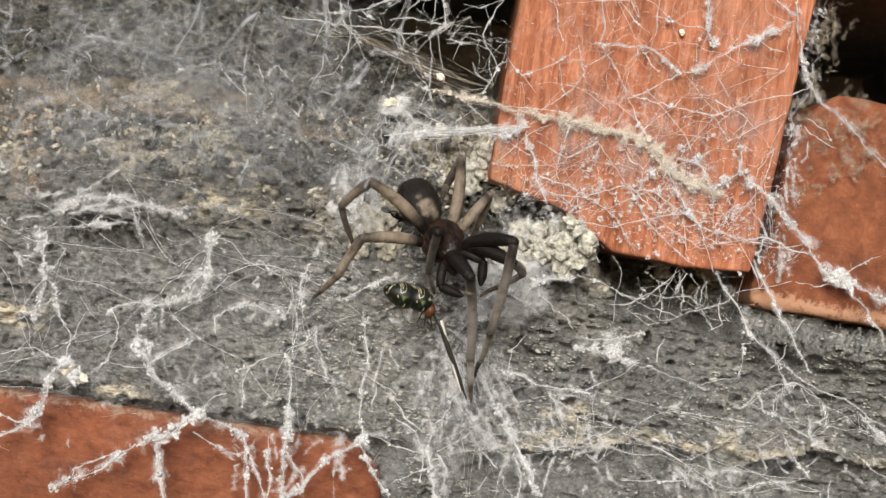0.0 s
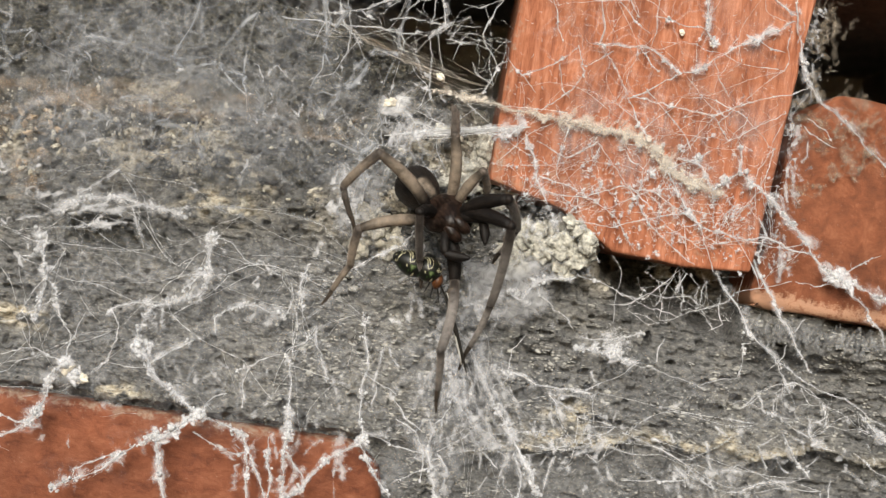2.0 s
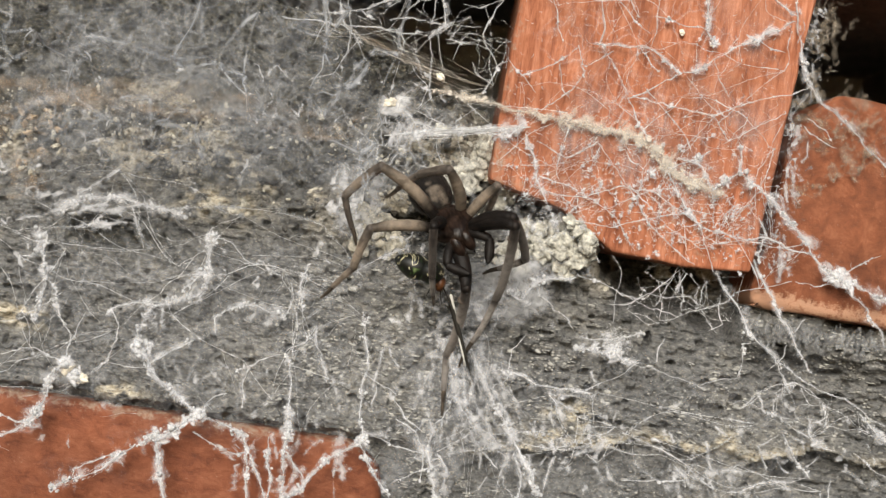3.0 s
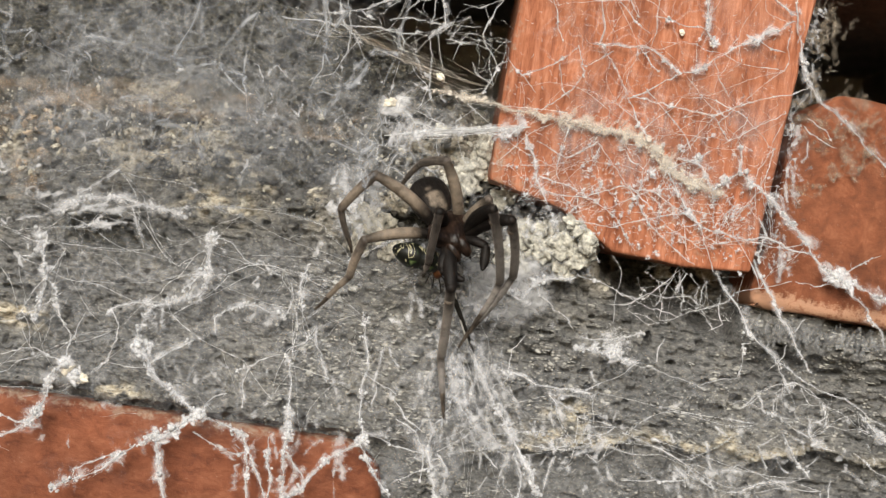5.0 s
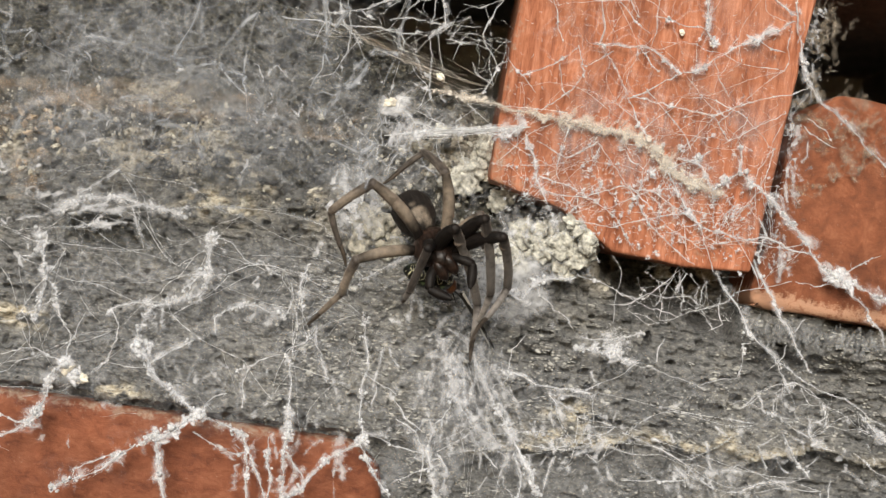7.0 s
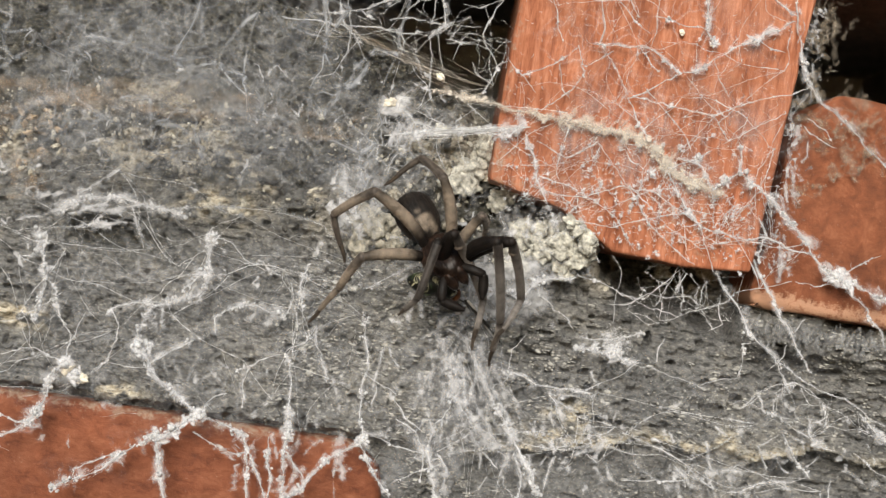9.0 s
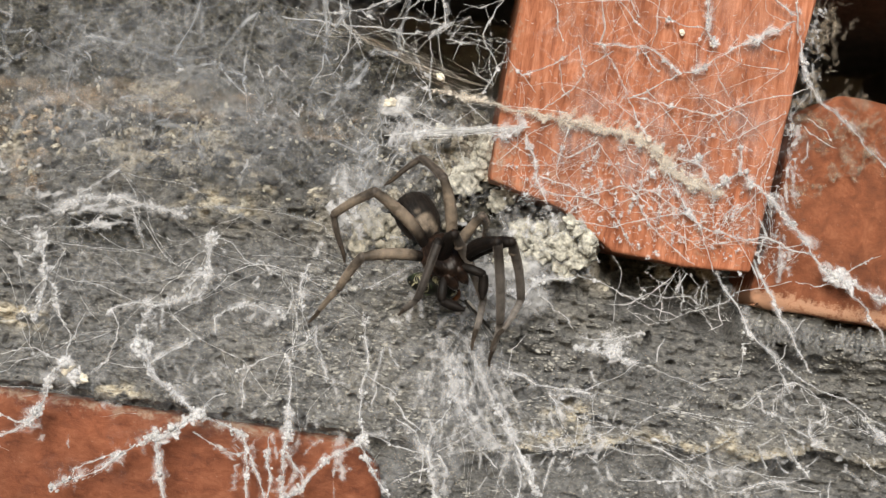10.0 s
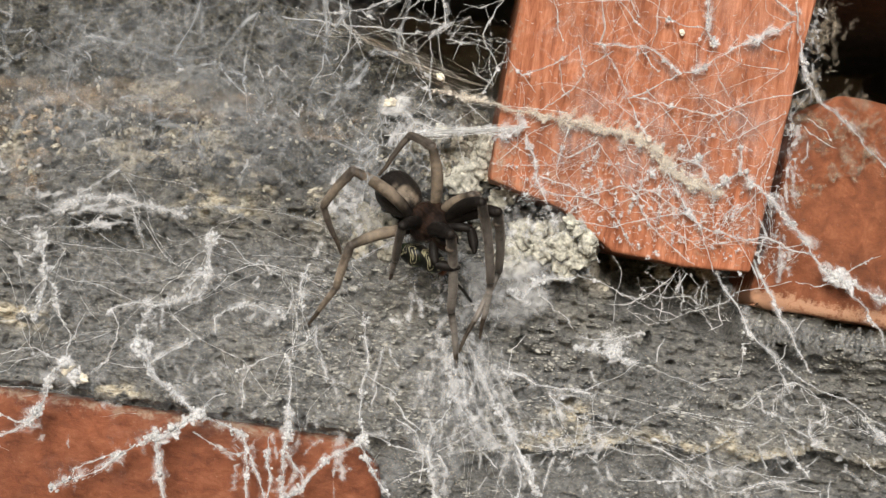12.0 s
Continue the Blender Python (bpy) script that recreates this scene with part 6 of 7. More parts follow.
def motions():
    body_a = [(0, -0.06538, -17, 1.132, 38.93, 30.02),
              (0.5, -0.06538, -17, 1.132, 38.93, 30.02),
              (1, -0.573, -17, 1.056, 37.75, 36.66),
              (1.5, -1.915, -17, 6.564, 58.69, 43.21),
              (2, -0.824, -17, 6.208, 50.77, 46.08),
              (2.5, 0.4947, -17, 4.329, 44.53, 50.61)]
    body_b = [(3, 1.002, -17, 4.405, 40.11, 44.58),
              (4.8, 0.6464, -17, 3.314, 36.8, 46.46),
              (5, 0.6464, -17, 3.314, 36.8, 46.46),
              (5.2, 0.6464, -17, 3.314, 36.8, 46.46),
              (5.5, -2.65, -17, 8.011, 73.72, 48.08),
              (6, -3.718, -17, 4.738, 46.07, 40.07)]
    body_c = [(6.5, -2.248, -17, 1.844, 41.24, 39.05),
              (7, -1.436, -17, -0.1109, 38.24, 41.21),
              (7.2, -1.436, -17, -0.1109, 38.24, 41.21),
              (8.8, 0.3139, -17, -1.406, 40.51, 28.32),
              (10.5, 0.3139, -17, -1.406, 40.51, 28.32),
              (11, -0.1937, -17, -1.482, 45.11, 35.54)]
    body_d = [(11.2, -0.1937, -17, -1.482, 45.11, 35.54),
              (11.35, -6.173, -17, 7.277, 59.07, 55),
              (11.5, -6.173, -17, 7.277, 59.07, 55),
              (12, -3.134, -17, 4.306, 53.5, 37.64)]
    for t in TICKS:
        BODY_AT[t] = body_pose(flow(body_a + body_b + body_c + body_d, t))
    walk(SPIDER, [(t, BODY_AT[t]) for t in TICKS])
    key_leg("hind_left",
            [(0, -14.47, -20.79, 9.999, -19.62, -14.48, 5.035, -16.81, -7.038, -2.404),
             (0.5, -13.69, -21.54, 10.49, -19.39, -16.19, 5.016, -17.56, -7.227, -0.898),
             (1, -12.91, -22.16, 10.88, -19.35, -17.64, 5.493, -17.44, -9.017, -0.8918),
             (1.5, -15.3, -19.95, 15.25, -20.18, -17.43, 7.449, -17.65, -9.276, 0.6794),
             (2, -13.74, -20.52, 15.24, -19.65, -17.1, 8.58, -16.72, -10.29, 0.5928),
             (2.5, -12.34, -20.41, 13.41, -18.8, -17.24, 7.145, -16.11, -10.17, -0.7007)],
            [(3, -13.14, -19.68, 13.03, -19.2, -15.54, 6.944, -16.19, -9.749, -1.778),
             (4.8, -13.93, -19.47, 11.38, -19.53, -16.01, 4.48, -16.88, -8.827, -3.273),
             (5, -13.93, -19.47, 11.38, -19.53, -16.01, 4.48, -16.88, -8.827, -3.273),
             (5.2, -13.93, -19.47, 11.38, -19.53, -16.01, 4.48, -16.88, -8.827, -3.273),
             (5.5, -18.1, -15.91, 13.99, -21.9, -10.73, 6.944, -16.41, -10.48, -2.468),
             (6, -17.2, -21.22, 13.35, -22.66, -18.54, 5.999, -19.34, -12.26, -2.255)],
            [(6.5, -15.45, -20.43, 11.61, -21.88, -17.7, 5.114, -18.85, -10.75, -2.711),
             (7, -14.11, -21.1, 9.731, -21.06, -18.7, 3.656, -17.2, -14.47, -5.611),
             (7.2, -14.11, -21.1, 9.731, -21.06, -18.7, 3.656, -17.2, -14.47, -5.611),
             (8.8, -13.61, -20.62, 8.295, -20.65, -16.62, 3.254, -17.76, -10.4, -5.212),
             (10.5, -13.61, -20.62, 8.295, -20.65, -16.62, 3.254, -17.76, -10.4, -5.212),
             (11, -13.76, -21.27, 7.43, -19.91, -16.64, 1.805, -17.66, -9.687, -6.272)],
            [(11.2, -13.76, -21.27, 7.43, -19.91, -16.64, 1.805, -17.66, -9.687, -6.272),
             (11.35, -19.9, -20.44, 14.02, -23.08, -20.59, 5.026, -17.48, -20.39, -4.316),
             (11.5, -19.9, -20.44, 14.02, -23.08, -20.59, 5.026, -17.48, -20.39, -4.316),
             (12, -17.99, -20.4, 11.44, -22.78, -15.91, 4.519, -18.75, -10.09, -3.762)])
    key_leg("third_left",
            [(0, -14.63, -21.63, -0.2511, -18.11, -18.83, -7.754, -22.61, -11.67, -12.6),
             (0.5, -13.49, -23.43, -0.3982, -17.65, -20.9, -7.644, -21.3, -13, -12.04),
             (1, -14, -23.17, -0.4726, -17.72, -19.93, -7.675, -20.98, -12.14, -12.55),
             (1.5, -16.72, -17.64, 1.745, -17.99, -13.34, -5.744, -20.41, -8.234, -13.69),
             (2, -15.6, -18.17, 1.387, -16.48, -12.9, -5.522, -20.99, -10.11, -13.7),
             (2.5, -13.96, -20.33, 1.6, -15.8, -15.43, -5.39, -21.18, -11.33, -12.4)],
            [(3, -13.43, -20.86, 1.671, -15.62, -17.03, -5.863, -21.11, -12.26, -12.36),
             (4.8, -14.22, -19.28, -0.4802, -16.27, -14.6, -7.566, -21.94, -11.04, -14.65),
             (5, -14.22, -19.28, -0.4802, -16.27, -14.6, -7.566, -21.94, -11.04, -14.65),
             (5.2, -14.22, -19.28, -0.4802, -16.27, -14.6, -7.566, -21.69, -12.51, -15.39),
             (5.5, -15.94, -21.11, 4.865, -17.19, -18.92, -3.496, -19.38, -19.66, -12.97),
             (6, -17.67, -20.28, -1.002, -18.81, -16.82, -8.94, -22.51, -13.84, -17.45)],
            [(6.5, -15.34, -23.06, -1.685, -17.2, -18.16, -8.665, -22.27, -17.08, -16.92),
             (7, -15.03, -22.05, -4.178, -17, -16.65, -10.75, -22.81, -12.79, -17.55),
             (7.2, -15.03, -22.05, -4.178, -17, -16.65, -10.75, -22.81, -12.79, -17.55),
             (8.8, -14.13, -21.8, -3.536, -17.64, -16.84, -9.803, -22.64, -12.93, -17.2),
             (10.5, -14.13, -21.8, -3.536, -17.64, -16.84, -9.803, -22.64, -12.93, -17.2),
             (11, -12.95, -23.86, -3.852, -17, -18.74, -9.652, -22.16, -16.98, -17.74)],
            [(11.2, -12.95, -23.86, -3.852, -17, -18.74, -9.652, -22.16, -16.98, -17.74),
             (11.35, -17.72, -22.71, 0.4955, -17.84, -23.03, -8.231, -21.49, -20, -16.75),
             (11.5, -17.72, -22.71, 0.4955, -17.84, -23.03, -8.231, -21.49, -20, -16.75),
             (12, -16.45, -21.25, -1.847, -18.06, -18.09, -9.829, -22.51, -13.93, -17.44)])
    key_leg("hind_right",
            [(0, 0.9086, -16.08, 16.71, -1.105, -10.21, 11.67, -1.468, -19.35, 9.136),
             (0.5, 0.7471, -17.94, 16.45, -0.06113, -11.51, 11.77, -0.3346, -20.78, 9.762),
             (1, 2.215, -15.92, 16.32, 3.226, -8.081, 15.11, 2.478, -16.98, 11.89),
             (1.5, -2.978, -24.92, 17.24, -4.214, -17.33, 15.02, -4.795, -8.004, 13.37),
             (2, -0.8062, -20.02, 20.49, -1.443, -13.55, 25.15, -2.375, -4.421, 27.56),
             (2.5, -1.821, -25.59, 12.85, -8.037, -21.37, 10.12, -12.7, -14.04, 6.294)],
            [(3, -0.989, -25.14, 14.01, -6.391, -19.43, 12.51, -11.91, -13.3, 7.806),
             (4.8, -1.722, -22.08, 15.6, -6.287, -15.56, 14.82, -10.06, -8.032, 10.43),
             (5, -1.722, -22.08, 15.6, -6.287, -15.56, 14.82, -10.06, -8.032, 10.43),
             (5.2, -1.722, -22.08, 15.6, -6.287, -15.56, 14.82, -9.966, -8.326, 9.898),
             (5.5, -5.659, -24.75, 18.36, -8.296, -17.93, 21.61, -12.02, -9.304, 20.25),
             (6, -4.484, -23.2, 17.14, -7.971, -16.3, 19.21, -11.8, -11.24, 12.15)],
            [(6.5, -2.512, -20.17, 16.12, -6.36, -13.61, 18.62, -12.29, -13.59, 11.2),
             (7, -1.631, -20.95, 13.65, -6.09, -15.2, 16.97, -12.69, -13.72, 10.3),
             (7.2, -1.631, -20.95, 13.65, -6.09, -15.2, 16.97, -12.69, -13.72, 10.3),
             (8.8, -1.781, -20.95, 12.6, -6.445, -15.32, 15.86, -12.58, -10.87, 10.14),
             (10.5, -1.781, -20.95, 12.6, -6.445, -15.32, 15.86, -12.58, -10.87, 10.14),
             (11, -1.702, -21.65, 12.07, -6.283, -15.69, 14.82, -12.46, -10.93, 9.408)],
            [(11.2, -1.702, -21.65, 12.07, -6.283, -15.69, 14.82, -12.46, -10.93, 9.408),
             (11.35, -6.339, -23.18, 19.39, -10.09, -16.11, 19.43, -11.02, -8.78, 13.47),
             (11.5, -6.339, -23.18, 19.39, -10.09, -16.11, 19.43, -11.02, -8.78, 13.47),
             (12, -4.581, -21.97, 17.72, -9.089, -15.64, 19.62, -13.77, -13.14, 11.75)])
    key_leg("third_right",
            [(0, 6.942, -16.62, 11.05, 5.699, -11.3, 5.205, 4.533, -5.385, 1.655),
             (0.5, 7.313, -16.63, 10.82, 6.227, -10.95, 5.29, 4.355, -4.631, 2.939),
             (1, 6.954, -16.62, 10.59, 6.234, -10.67, 5.296, 4.038, -4.473, 2.893),
             (1.5, 4.184, -20.96, 15.74, 3.683, -14.44, 11.14, 2.142, -8.403, 7.945),
             (2, 5.014, -21.83, 14.79, 6.447, -14.66, 11.55, 6.029, -9.451, 6.89),
             (2.5, 7.001, -20.4, 13.43, 6.715, -14.14, 8.458, 4.859, -9.029, 4.047)],
            [(3, 7.899, -21.1, 12.71, 7.224, -14.31, 8.529, 5.379, -9.196, 4.123),
             (4.8, 6.701, -23.19, 10.01, 6.968, -16.08, 6.354, 5.896, -9.509, 4.196),
             (5, 6.701, -23.19, 10.01, 6.968, -16.08, 6.354, 5.896, -9.509, 4.196),
             (5.2, 7.134, -23.6, 9.047, 7.172, -16.05, 6.385, 5.895, -9.528, 4.196),
             (5.5, 4.822, -22.95, 12.47, 5.132, -16.22, 8.159, 4.161, -10.05, 4.997),
             (6, 2.987, -23.08, 11.18, 4.259, -15.2, 10.67, 5.956, -9.236, 7.42)],
            [(6.5, 5.303, -21.23, 9.566, 6.529, -13.4, 8.452, 6.321, -7.122, 5.37),
             (7, 5.654, -22.18, 7.044, 7.369, -14.54, 5.399, 7.427, -8.928, 1.217),
             (7.2, 5.654, -22.18, 7.044, 7.369, -14.54, 5.399, 7.427, -8.928, 1.217),
             (8.8, 5.883, -22.15, 6.875, 7.168, -14.4, 5.371, 7.293, -8.126, 2.273),
             (10.5, 5.883, -22.15, 6.875, 7.168, -14.4, 5.371, 7.293, -8.126, 2.273),
             (11, 5.79, -22.7, 6.037, 7.433, -14.96, 4.878, 7.599, -8.448, 2.317)],
            [(11.2, 5.79, -22.7, 6.037, 7.433, -14.96, 4.878, 7.599, -8.448, 2.317),
             (11.35, 1.395, -23.45, 11.63, 3.249, -16.15, 8.921, 4.437, -16.18, 2.023),
             (11.5, 1.395, -23.45, 11.63, 3.249, -16.15, 8.921, 4.437, -16.18, 2.023),
             (12, 3.627, -23.29, 10.25, 4.843, -15.38, 10.23, 5.96, -9.069, 7.425)])
    key_leg("second_right",
            [(0, 12.11, -26.6, 3.106, 10.6, -21.31, -13.61, 9.473, -7.687, -23.03),
             (0.5, 12.58, -25.99, 3.481, 10.77, -21.92, -13.55, 8.018, -10.35, -25.13),
             (1, 12.02, -26.09, 3.895, 9.65, -25.1, -13.52, 7.749, -13.33, -25.07),
             (1.5, 10.08, -27.48, 6.377, 9.671, -15.81, -6.793, 8.911, -4.317, -18.74),
             (2, 11.16, -27.63, 5.741, 10, -17.71, -8.751, 6.299, -8.47, -22.03),
             (2.5, 12.57, -27.67, 4.957, 10.75, -16.7, -8.681, 6.312, -7.958, -22.08)],
            [(3, 11.8, -28.45, 5.822, 10.89, -17.11, -7.606, 6.202, -9.23, -21.45),
             (4.8, 10.99, -28.24, 6.695, 13.5, -13.86, -3.132, 5.596, -11.89, -17.6),
             (5, 10.99, -28.24, 6.695, 13.5, -13.86, -3.132, 5.596, -11.89, -17.6),
             (5.2, 11.01, -28.3, 6.5, 13.56, -14.14, -3.642, 7.421, -5.161, -16.18),
             (5.5, 5.377, -30.04, 10.73, 7.23, -19.11, -2.933, 8.248, -7.568, -14.82),
             (6, 7.055, -27.73, 8.601, 9.861, -12.35, 0.5221, 4.455, -13.34, -15.14)],
            [(6.5, 9.045, -26.47, 6.942, 13.14, -11.97, -2.167, 7.421, -5.159, -16.18),
             (7, 10.02, -27.05, 3.588, 12.87, -12.18, -5.378, 7.357, -24.61, -14.9),
             (7.2, 10.02, -27.05, 3.588, 12.87, -12.18, -5.378, 7.357, -24.61, -14.9),
             (8.8, 11.63, -26.37, 3.036, 15.64, -12.53, -7.067, 10.86, -25.45, -16.32),
             (10.5, 11.63, -26.37, 3.036, 15.64, -12.53, -7.067, 10.86, -25.45, -16.32),
             (11, 12.31, -26.13, 1.939, 12.73, -13.79, -10.61, 10.78, -27.21, -20.18)],
            [(11.2, 12.14, -26.97, -0.5765, 12.7, -16.4, -14.64, 11.21, -5.426, -27.01),
             (11.35, 6.911, -18.93, 0.08489, 10.94, -13.47, -16.15, 11.28, -26.74, -26.13),
             (11.5, 6.911, -18.93, 0.08489, 10.94, -13.47, -16.15, 11.28, -26.74, -26.13),
             (12, 8.381, -27.3, 7.818, 10.7, -13.24, -2.51, 5.739, -14.29, -18.32)])
    key_leg("front_right",
            [(0, 12.23, -25.11, -0.581, 15.4, -10.04, -2.393, 7.945, -17.94, -7.498),
             (0.5, 12.23, -25.11, -0.581, 15.36, -10, -2.08, 7.342, -3.405, -8.1),
             (1, 11.9, -24.85, -1.638, 15.34, -9.74, -1.873, 7.964, -17.34, -7.516),
             (1.5, 8.29, -26.33, 12.03, 11.14, -15.07, 1.769, 2.966, -9.232, -4.802),
             (2, 10.05, -26.38, 10.29, 13.02, -11.85, 5.76, 9.686, -3.092, -1.731),
             (2.5, 11.47, -26.73, 7.299, 14.05, -12.32, 2.206, 8.725, -21.62, -3.178)],
            [(3, 11.26, -27.13, 7.257, 15.3, -13.88, 0.2899, 8.258, -4.959, -3.554),
             (4.8, 7.501, -28.2, 8.157, 11.02, -19.83, -4.406, 7.201, -14.65, -14.53),
             (5, 7.501, -28.2, 8.157, 11.02, -19.83, -4.406, 7.201, -14.65, -14.53),
             (5.2, 7.501, -28.2, 8.157, 11.02, -19.83, -4.406, 7.201, -14.65, -14.53),
             (5.5, 3.803, -29.27, 11.52, 4.905, -24.52, -3.192, 3.316, -21.47, -14.69),
             (6, 4.775, -27.89, 8.552, 6.763, -17.78, -3.024, 5.126, -15.92, -14.77)],
            [(6.5, 6.951, -26.28, 7.632, 9.11, -17.22, -4.757, 6.994, -12.86, -15.73),
             (7, 6.447, -26.65, 6.25, 9.658, -18.75, -6.698, 7.561, -11.17, -15.76),
             (7.2, 6.447, -26.65, 6.25, 9.658, -18.75, -6.698, 7.561, -11.17, -15.76),
             (8.8, 9.162, -27.02, 2.664, 12.01, -21.1, -11.37, 11.55, -12.89, -20.11),
             (10.5, 9.162, -27.02, 2.664, 12.01, -21.1, -11.37, 11.55, -12.89, -20.11),
             (11, 10.33, -26.61, 1.643, 10.68, -20.56, -12.62, 11.65, -11.5, -20.43)],
            [(11.2, 10.54, -26.81, 0.1796, 10.66, -19.89, -13.69, 10.06, -14.85, -24.56),
             (11.35, 6.373, -18.53, 1.291, 8.637, -8.612, -10.41, 9.91, -6.742, -22.19),
             (11.5, 6.373, -18.53, 1.291, 8.637, -8.612, -10.41, 9.91, -6.742, -22.19),
             (12, 5.404, -27.55, 9.055, 9.256, -21.38, -4.632, 9.16, -15.73, -15.22)])
    key_leg("front_left",
            [(0, 5.437, -24.91, -4.111, 8.05, -12.05, -19.86, 8.883, -25.22, -25.87),
             (0.5, 4.51, -25.92, -2.728, 4.419, -12.53, -18.25, 4.566, -3.785, -29.82),
             (1, 3.377, -26.54, 0.1056, 4.919, -10.84, -12.99, 4.808, -5.222, -26.35),
             (1.5, 1.536, -20.12, -4.792, 1.064, -5.126, -18.77, 2.4, -14.93, -29.36),
             (2, 2.946, -17.43, -5.454, 2.148, -34.38, -16.95, 3.056, -25.65, -28.49),
             (2.5, 4.674, -17.63, -7.075, 2.961, -35.35, -17.24, 3.148, -26.12, -28.42)],
            [(3, 5.131, -20.7, -6.288, 3.638, -5.518, -19.98, 4.275, -15.98, -30),
             (4.8, 2.404, -23.48, -6.615, 2.626, -8.352, -20.45, 4.102, -20.56, -28.13),
             (5, 2.404, -23.48, -6.615, 2.626, -8.352, -20.45, 4.601, -18.99, -30.1),
             (5.2, 2.485, -22.72, -7.132, 1.657, -7.808, -21.17, 4.506, -17.54, -31.53),
             (5.5, -5.934, -25.9, 2.215, -1.921, -27.39, -17.83, 3.987, -24.36, -30.72),
             (6, 0.2294, -24.85, -2.88, 2.138, -7.471, -13.58, 3.557, -18.31, -23.11)],
            [(6.5, 5.772, -23.28, -2.071, 7.135, -5.936, -12.92, 3.298, -18.99, -17.94),
             (7, 1.533, -25.23, 3.841, 7.885, -10.88, -9.351, 7.746, -21.6, -19.11),
             (7.2, 1.533, -25.23, 3.841, 7.885, -10.88, -9.351, 7.746, -21.6, -19.11),
             (8.8, 1.483, -25.26, 2.83, 8.814, -9.604, -8.196, 7.766, -20.99, -17.12),
             (10.5, 1.483, -25.26, 2.83, 8.814, -9.604, -8.196, 7.766, -20.99, -17.12),
             (11, 1.412, -24.91, 3.326, 7.889, -7.418, -5.181, 9.476, -16.78, -16.14)],
            [(11.2, 1.412, -24.91, 3.326, 7.889, -7.418, -5.181, 9.476, -16.78, -16.14),
             (11.35, -2.447, -27.14, 3.715, 0.2921, -10.8, -8.361, 6.512, -9.403, -21.38),
             (11.5, -2.447, -27.14, 3.715, 0.2921, -10.8, -8.361, 6.512, -9.403, -21.38),
             (12, 0.8888, -26.77, 2.725, 3.14, -11.79, -11.08, 6.601, -5.85, -23.85)])
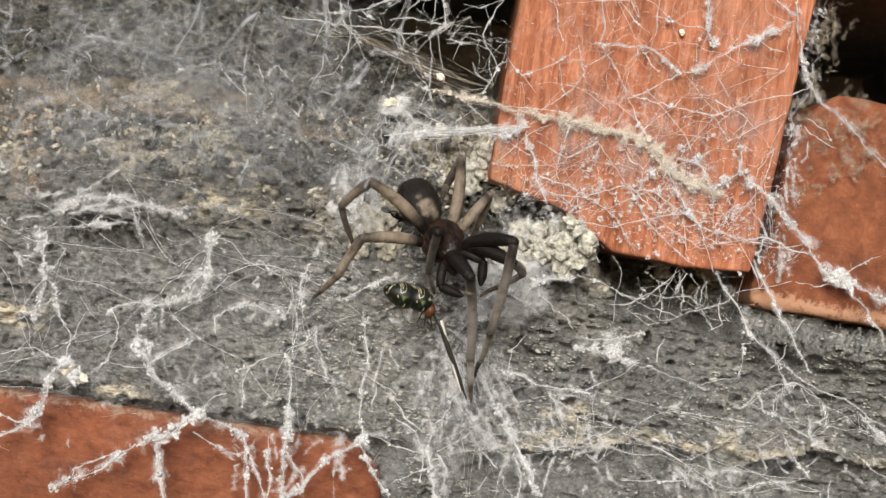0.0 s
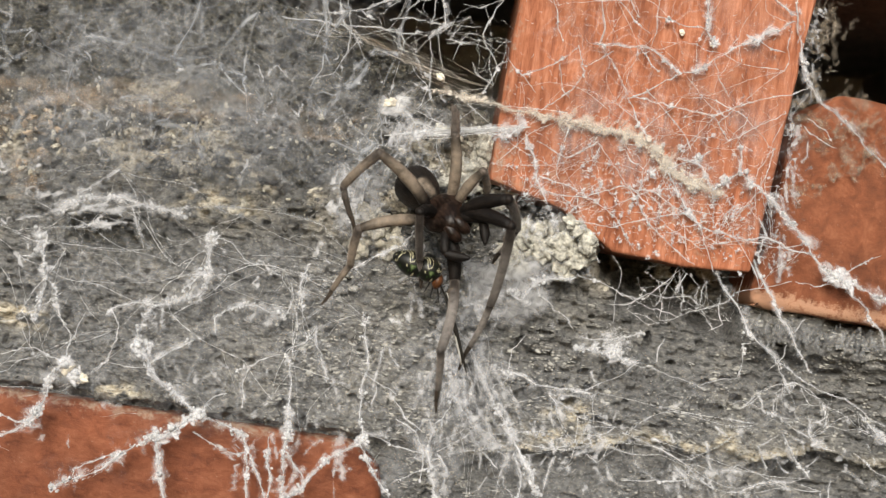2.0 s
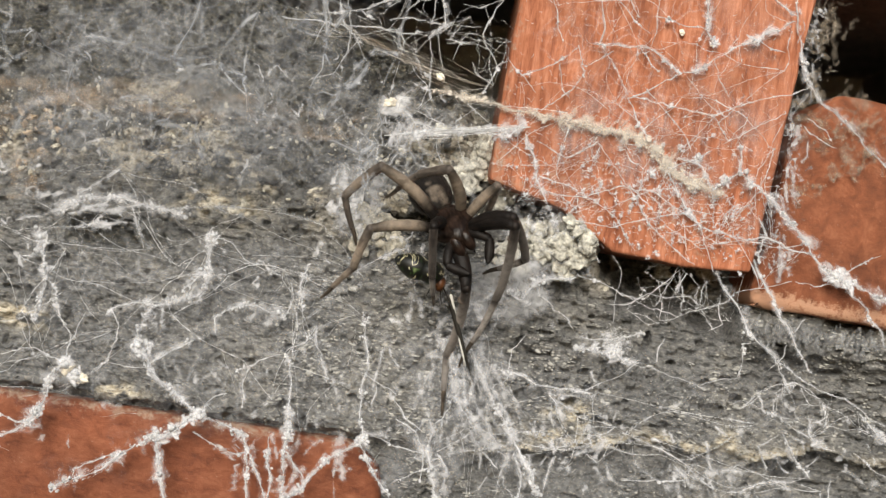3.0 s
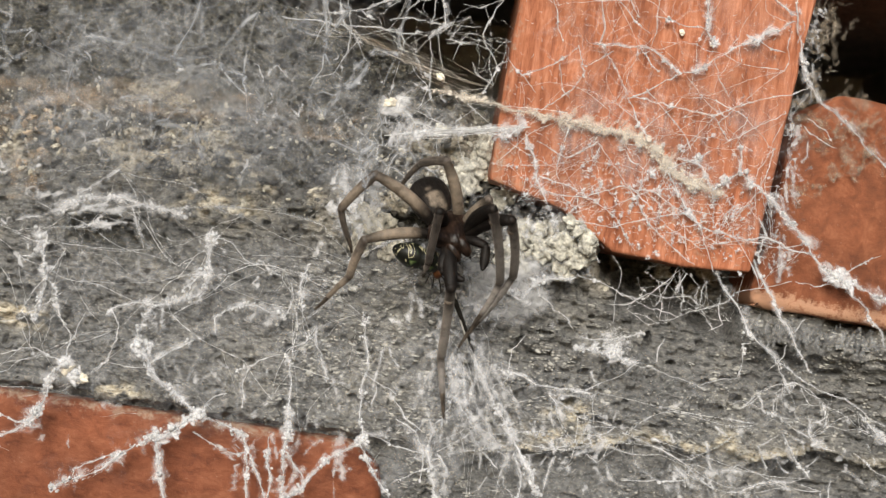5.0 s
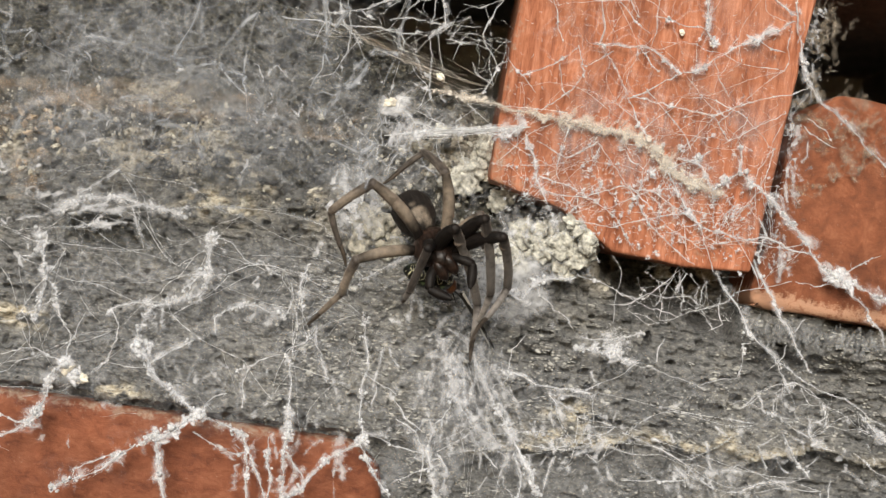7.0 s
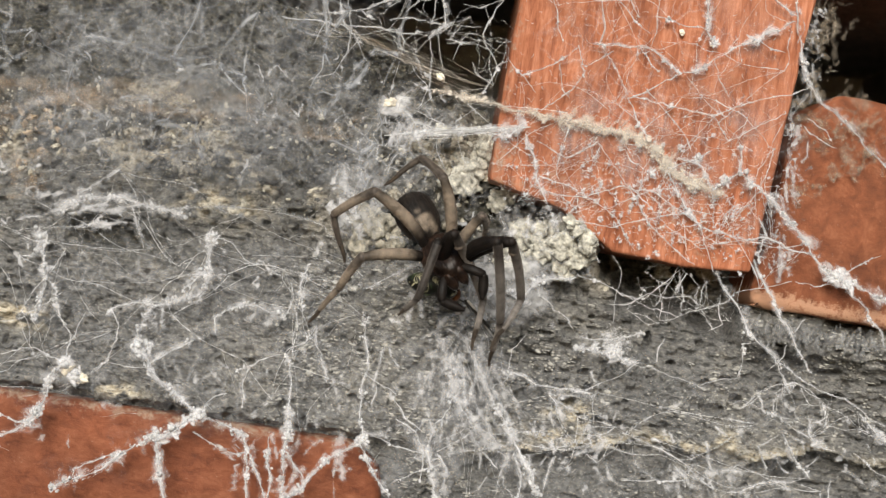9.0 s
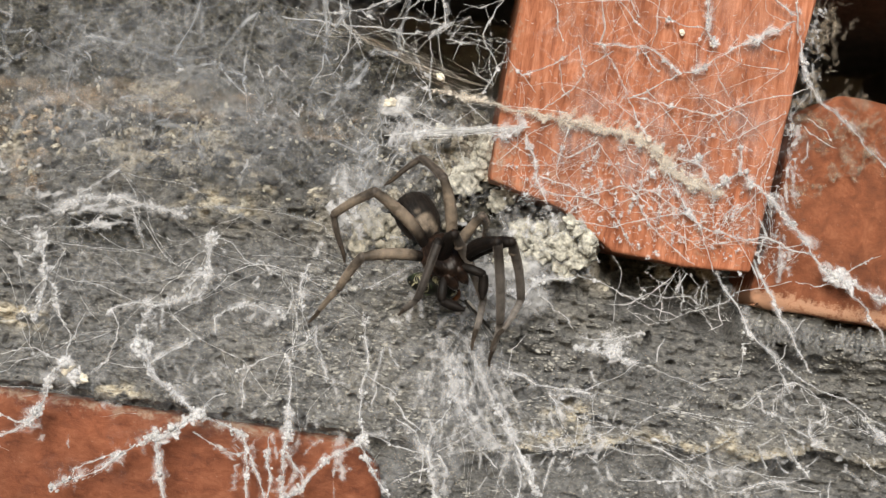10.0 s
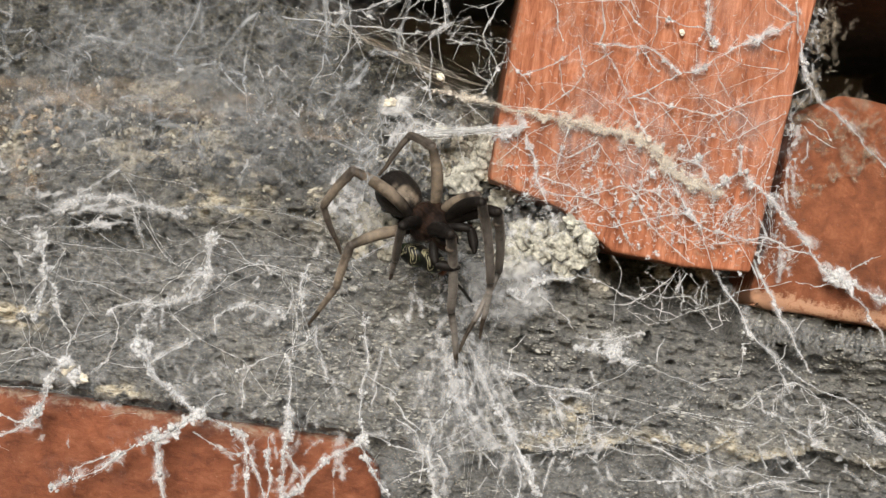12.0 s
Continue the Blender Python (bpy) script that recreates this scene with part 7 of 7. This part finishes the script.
    key_leg("second_left",
            [(0, -1.314, -24.27, 2.725, -2.05, -16.68, -4.359, -0.4356, -11.24, -8.455),
             (0.5, -1.314, -24.27, 2.725, -2.05, -16.68, -4.359, -0.7474, -11.19, -8.503),
             (1, -2.256, -24.21, 2.283, -2.156, -16.22, -4.383, -1.061, -10.71, -8.566),
             (1.5, -5.599, -22.2, 10.95, -4.749, -22.17, 0.5752, -3.924, -15.4, -1.004),
             (2, -5.024, -23.71, 5.914, -3.862, -17.75, -2.543, -2.958, -13.12, -7.716),
             (2.5, -2.479, -23.97, 3.765, -1.639, -17.43, -4.286, -0.5098, -13.5, -9.97)],
            [(3, -2.183, -24.02, 3.808, -1.176, -18.95, -5.221, -0.2262, -14.35, -10.42),
             (4.8, -1.568, -23.46, 6.437, -2.259, -18.73, -2.811, -2.966, -12.36, -5.624),
             (5, -1.568, -23.46, 6.437, -2.259, -18.73, -2.811, -2.966, -12.36, -5.624),
             (5.2, -1.568, -23.46, 6.437, -2.259, -18.73, -2.811, -2.966, -12.36, -5.624),
             (5.5, -6.237, -23.59, 5.23, -4.859, -15.92, -1.664, -3.466, -9.758, -4.684),
             (6, -8.286, -23.67, 3.407, -8.328, -14.31, -1.14, -8.378, -8.1, -4.37)],
            [(6.5, -5.76, -24.02, 0.7527, -6.455, -15.39, -5.039, -7.095, -8.726, -7.067),
             (7, -2.577, -24.23, -0.2844, -4.846, -18.08, -8.371, -6.011, -11.64, -10.87),
             (7.2, -2.577, -24.23, -0.2844, -4.846, -18.08, -8.371, -6.011, -11.64, -10.87),
             (8.8, -1.049, -24.14, 0.9519, -3.117, -24.61, -9.239, -6.181, -19.53, -12.94),
             (10.5, -1.049, -24.14, 0.9519, -3.117, -24.61, -9.239, -6.181, -19.53, -12.94),
             (11, -3.219, -24.21, -1.388, -4.614, -18.35, -9.877, -6.409, -12.35, -13.01)],
            [(11.2, -3.219, -24.21, -1.388, -4.614, -18.35, -9.877, -6.409, -12.35, -13.01),
             (11.35, -10.85, -23.28, 5.561, -11.33, -14.86, -0.5417, -10.96, -9.271, -4.741),
             (11.5, -10.85, -23.28, 5.561, -11.33, -14.86, -0.5417, -10.96, -9.271, -4.741),
             (12, -7.716, -23.72, 2.987, -8.293, -15.39, -3.224, -8.984, -9.608, -7.115)])
    fly_a = [(0, -5.06, -15, -9.545, 0, 8),
             (1, -5.03, -15, -9.75, 0, 8),
             (1.5, -4.264, -15, -3.671, 0, 13),
             (2, -4.264, -15, -3.671, 5, 13),
             (2.5, -3.778, -15, -4.122, 5, 12),
             (3, -3.778, -15, -4.122, 5, 12),
             (4.8, -4.494, -15, -2.136, 25, 10),
             (5, -4.494, -15, -2.136, 25, 10),
             (5.2, -4.494, -15, -2.136, 25, 10)]
    fly_b = [(5.5, -3.777, -15, -2.029, 30, 10),
             (6, -3.254, -14, -3.533, 25, 8),
             (6.5, -2.421, -13, -4.264, 30, 8),
             (7, -1.958, -13, -5.249, 40, 4),
             (7.2, -1.958, -13, -5.249, 40, 4),
             (8.8, -0.9733, -13, -6.895, 55, 4),
             (10.5, -0.9733, -13, -6.895, 55, 4),
             (11, -0.8962, -13, -7.411, 55, 4),
             (11.2, -0.8962, -13, -7.411, 55, 4),
             (11.35, -5.302, -13, 0.8951, 55, 8),
             (11.5, -5.302, -13, 0.8951, 55, 8),
             (12, -3.807, -13, -2.046, 60, 12)]
    prey = []
    for t in TICKS:
        x, y, z, lean, turn = flow(fly_a + fly_b, t)
        prey.append((t, pose(x * MM, y * MM, z * MM, lean, turn, 0)))
    walk(FLY, prey)
    walk(STRAND, [(t, pose(*(m.translation + Vector((-1.5, 1, 2)) * MM))) for t, m in prey])


motions()
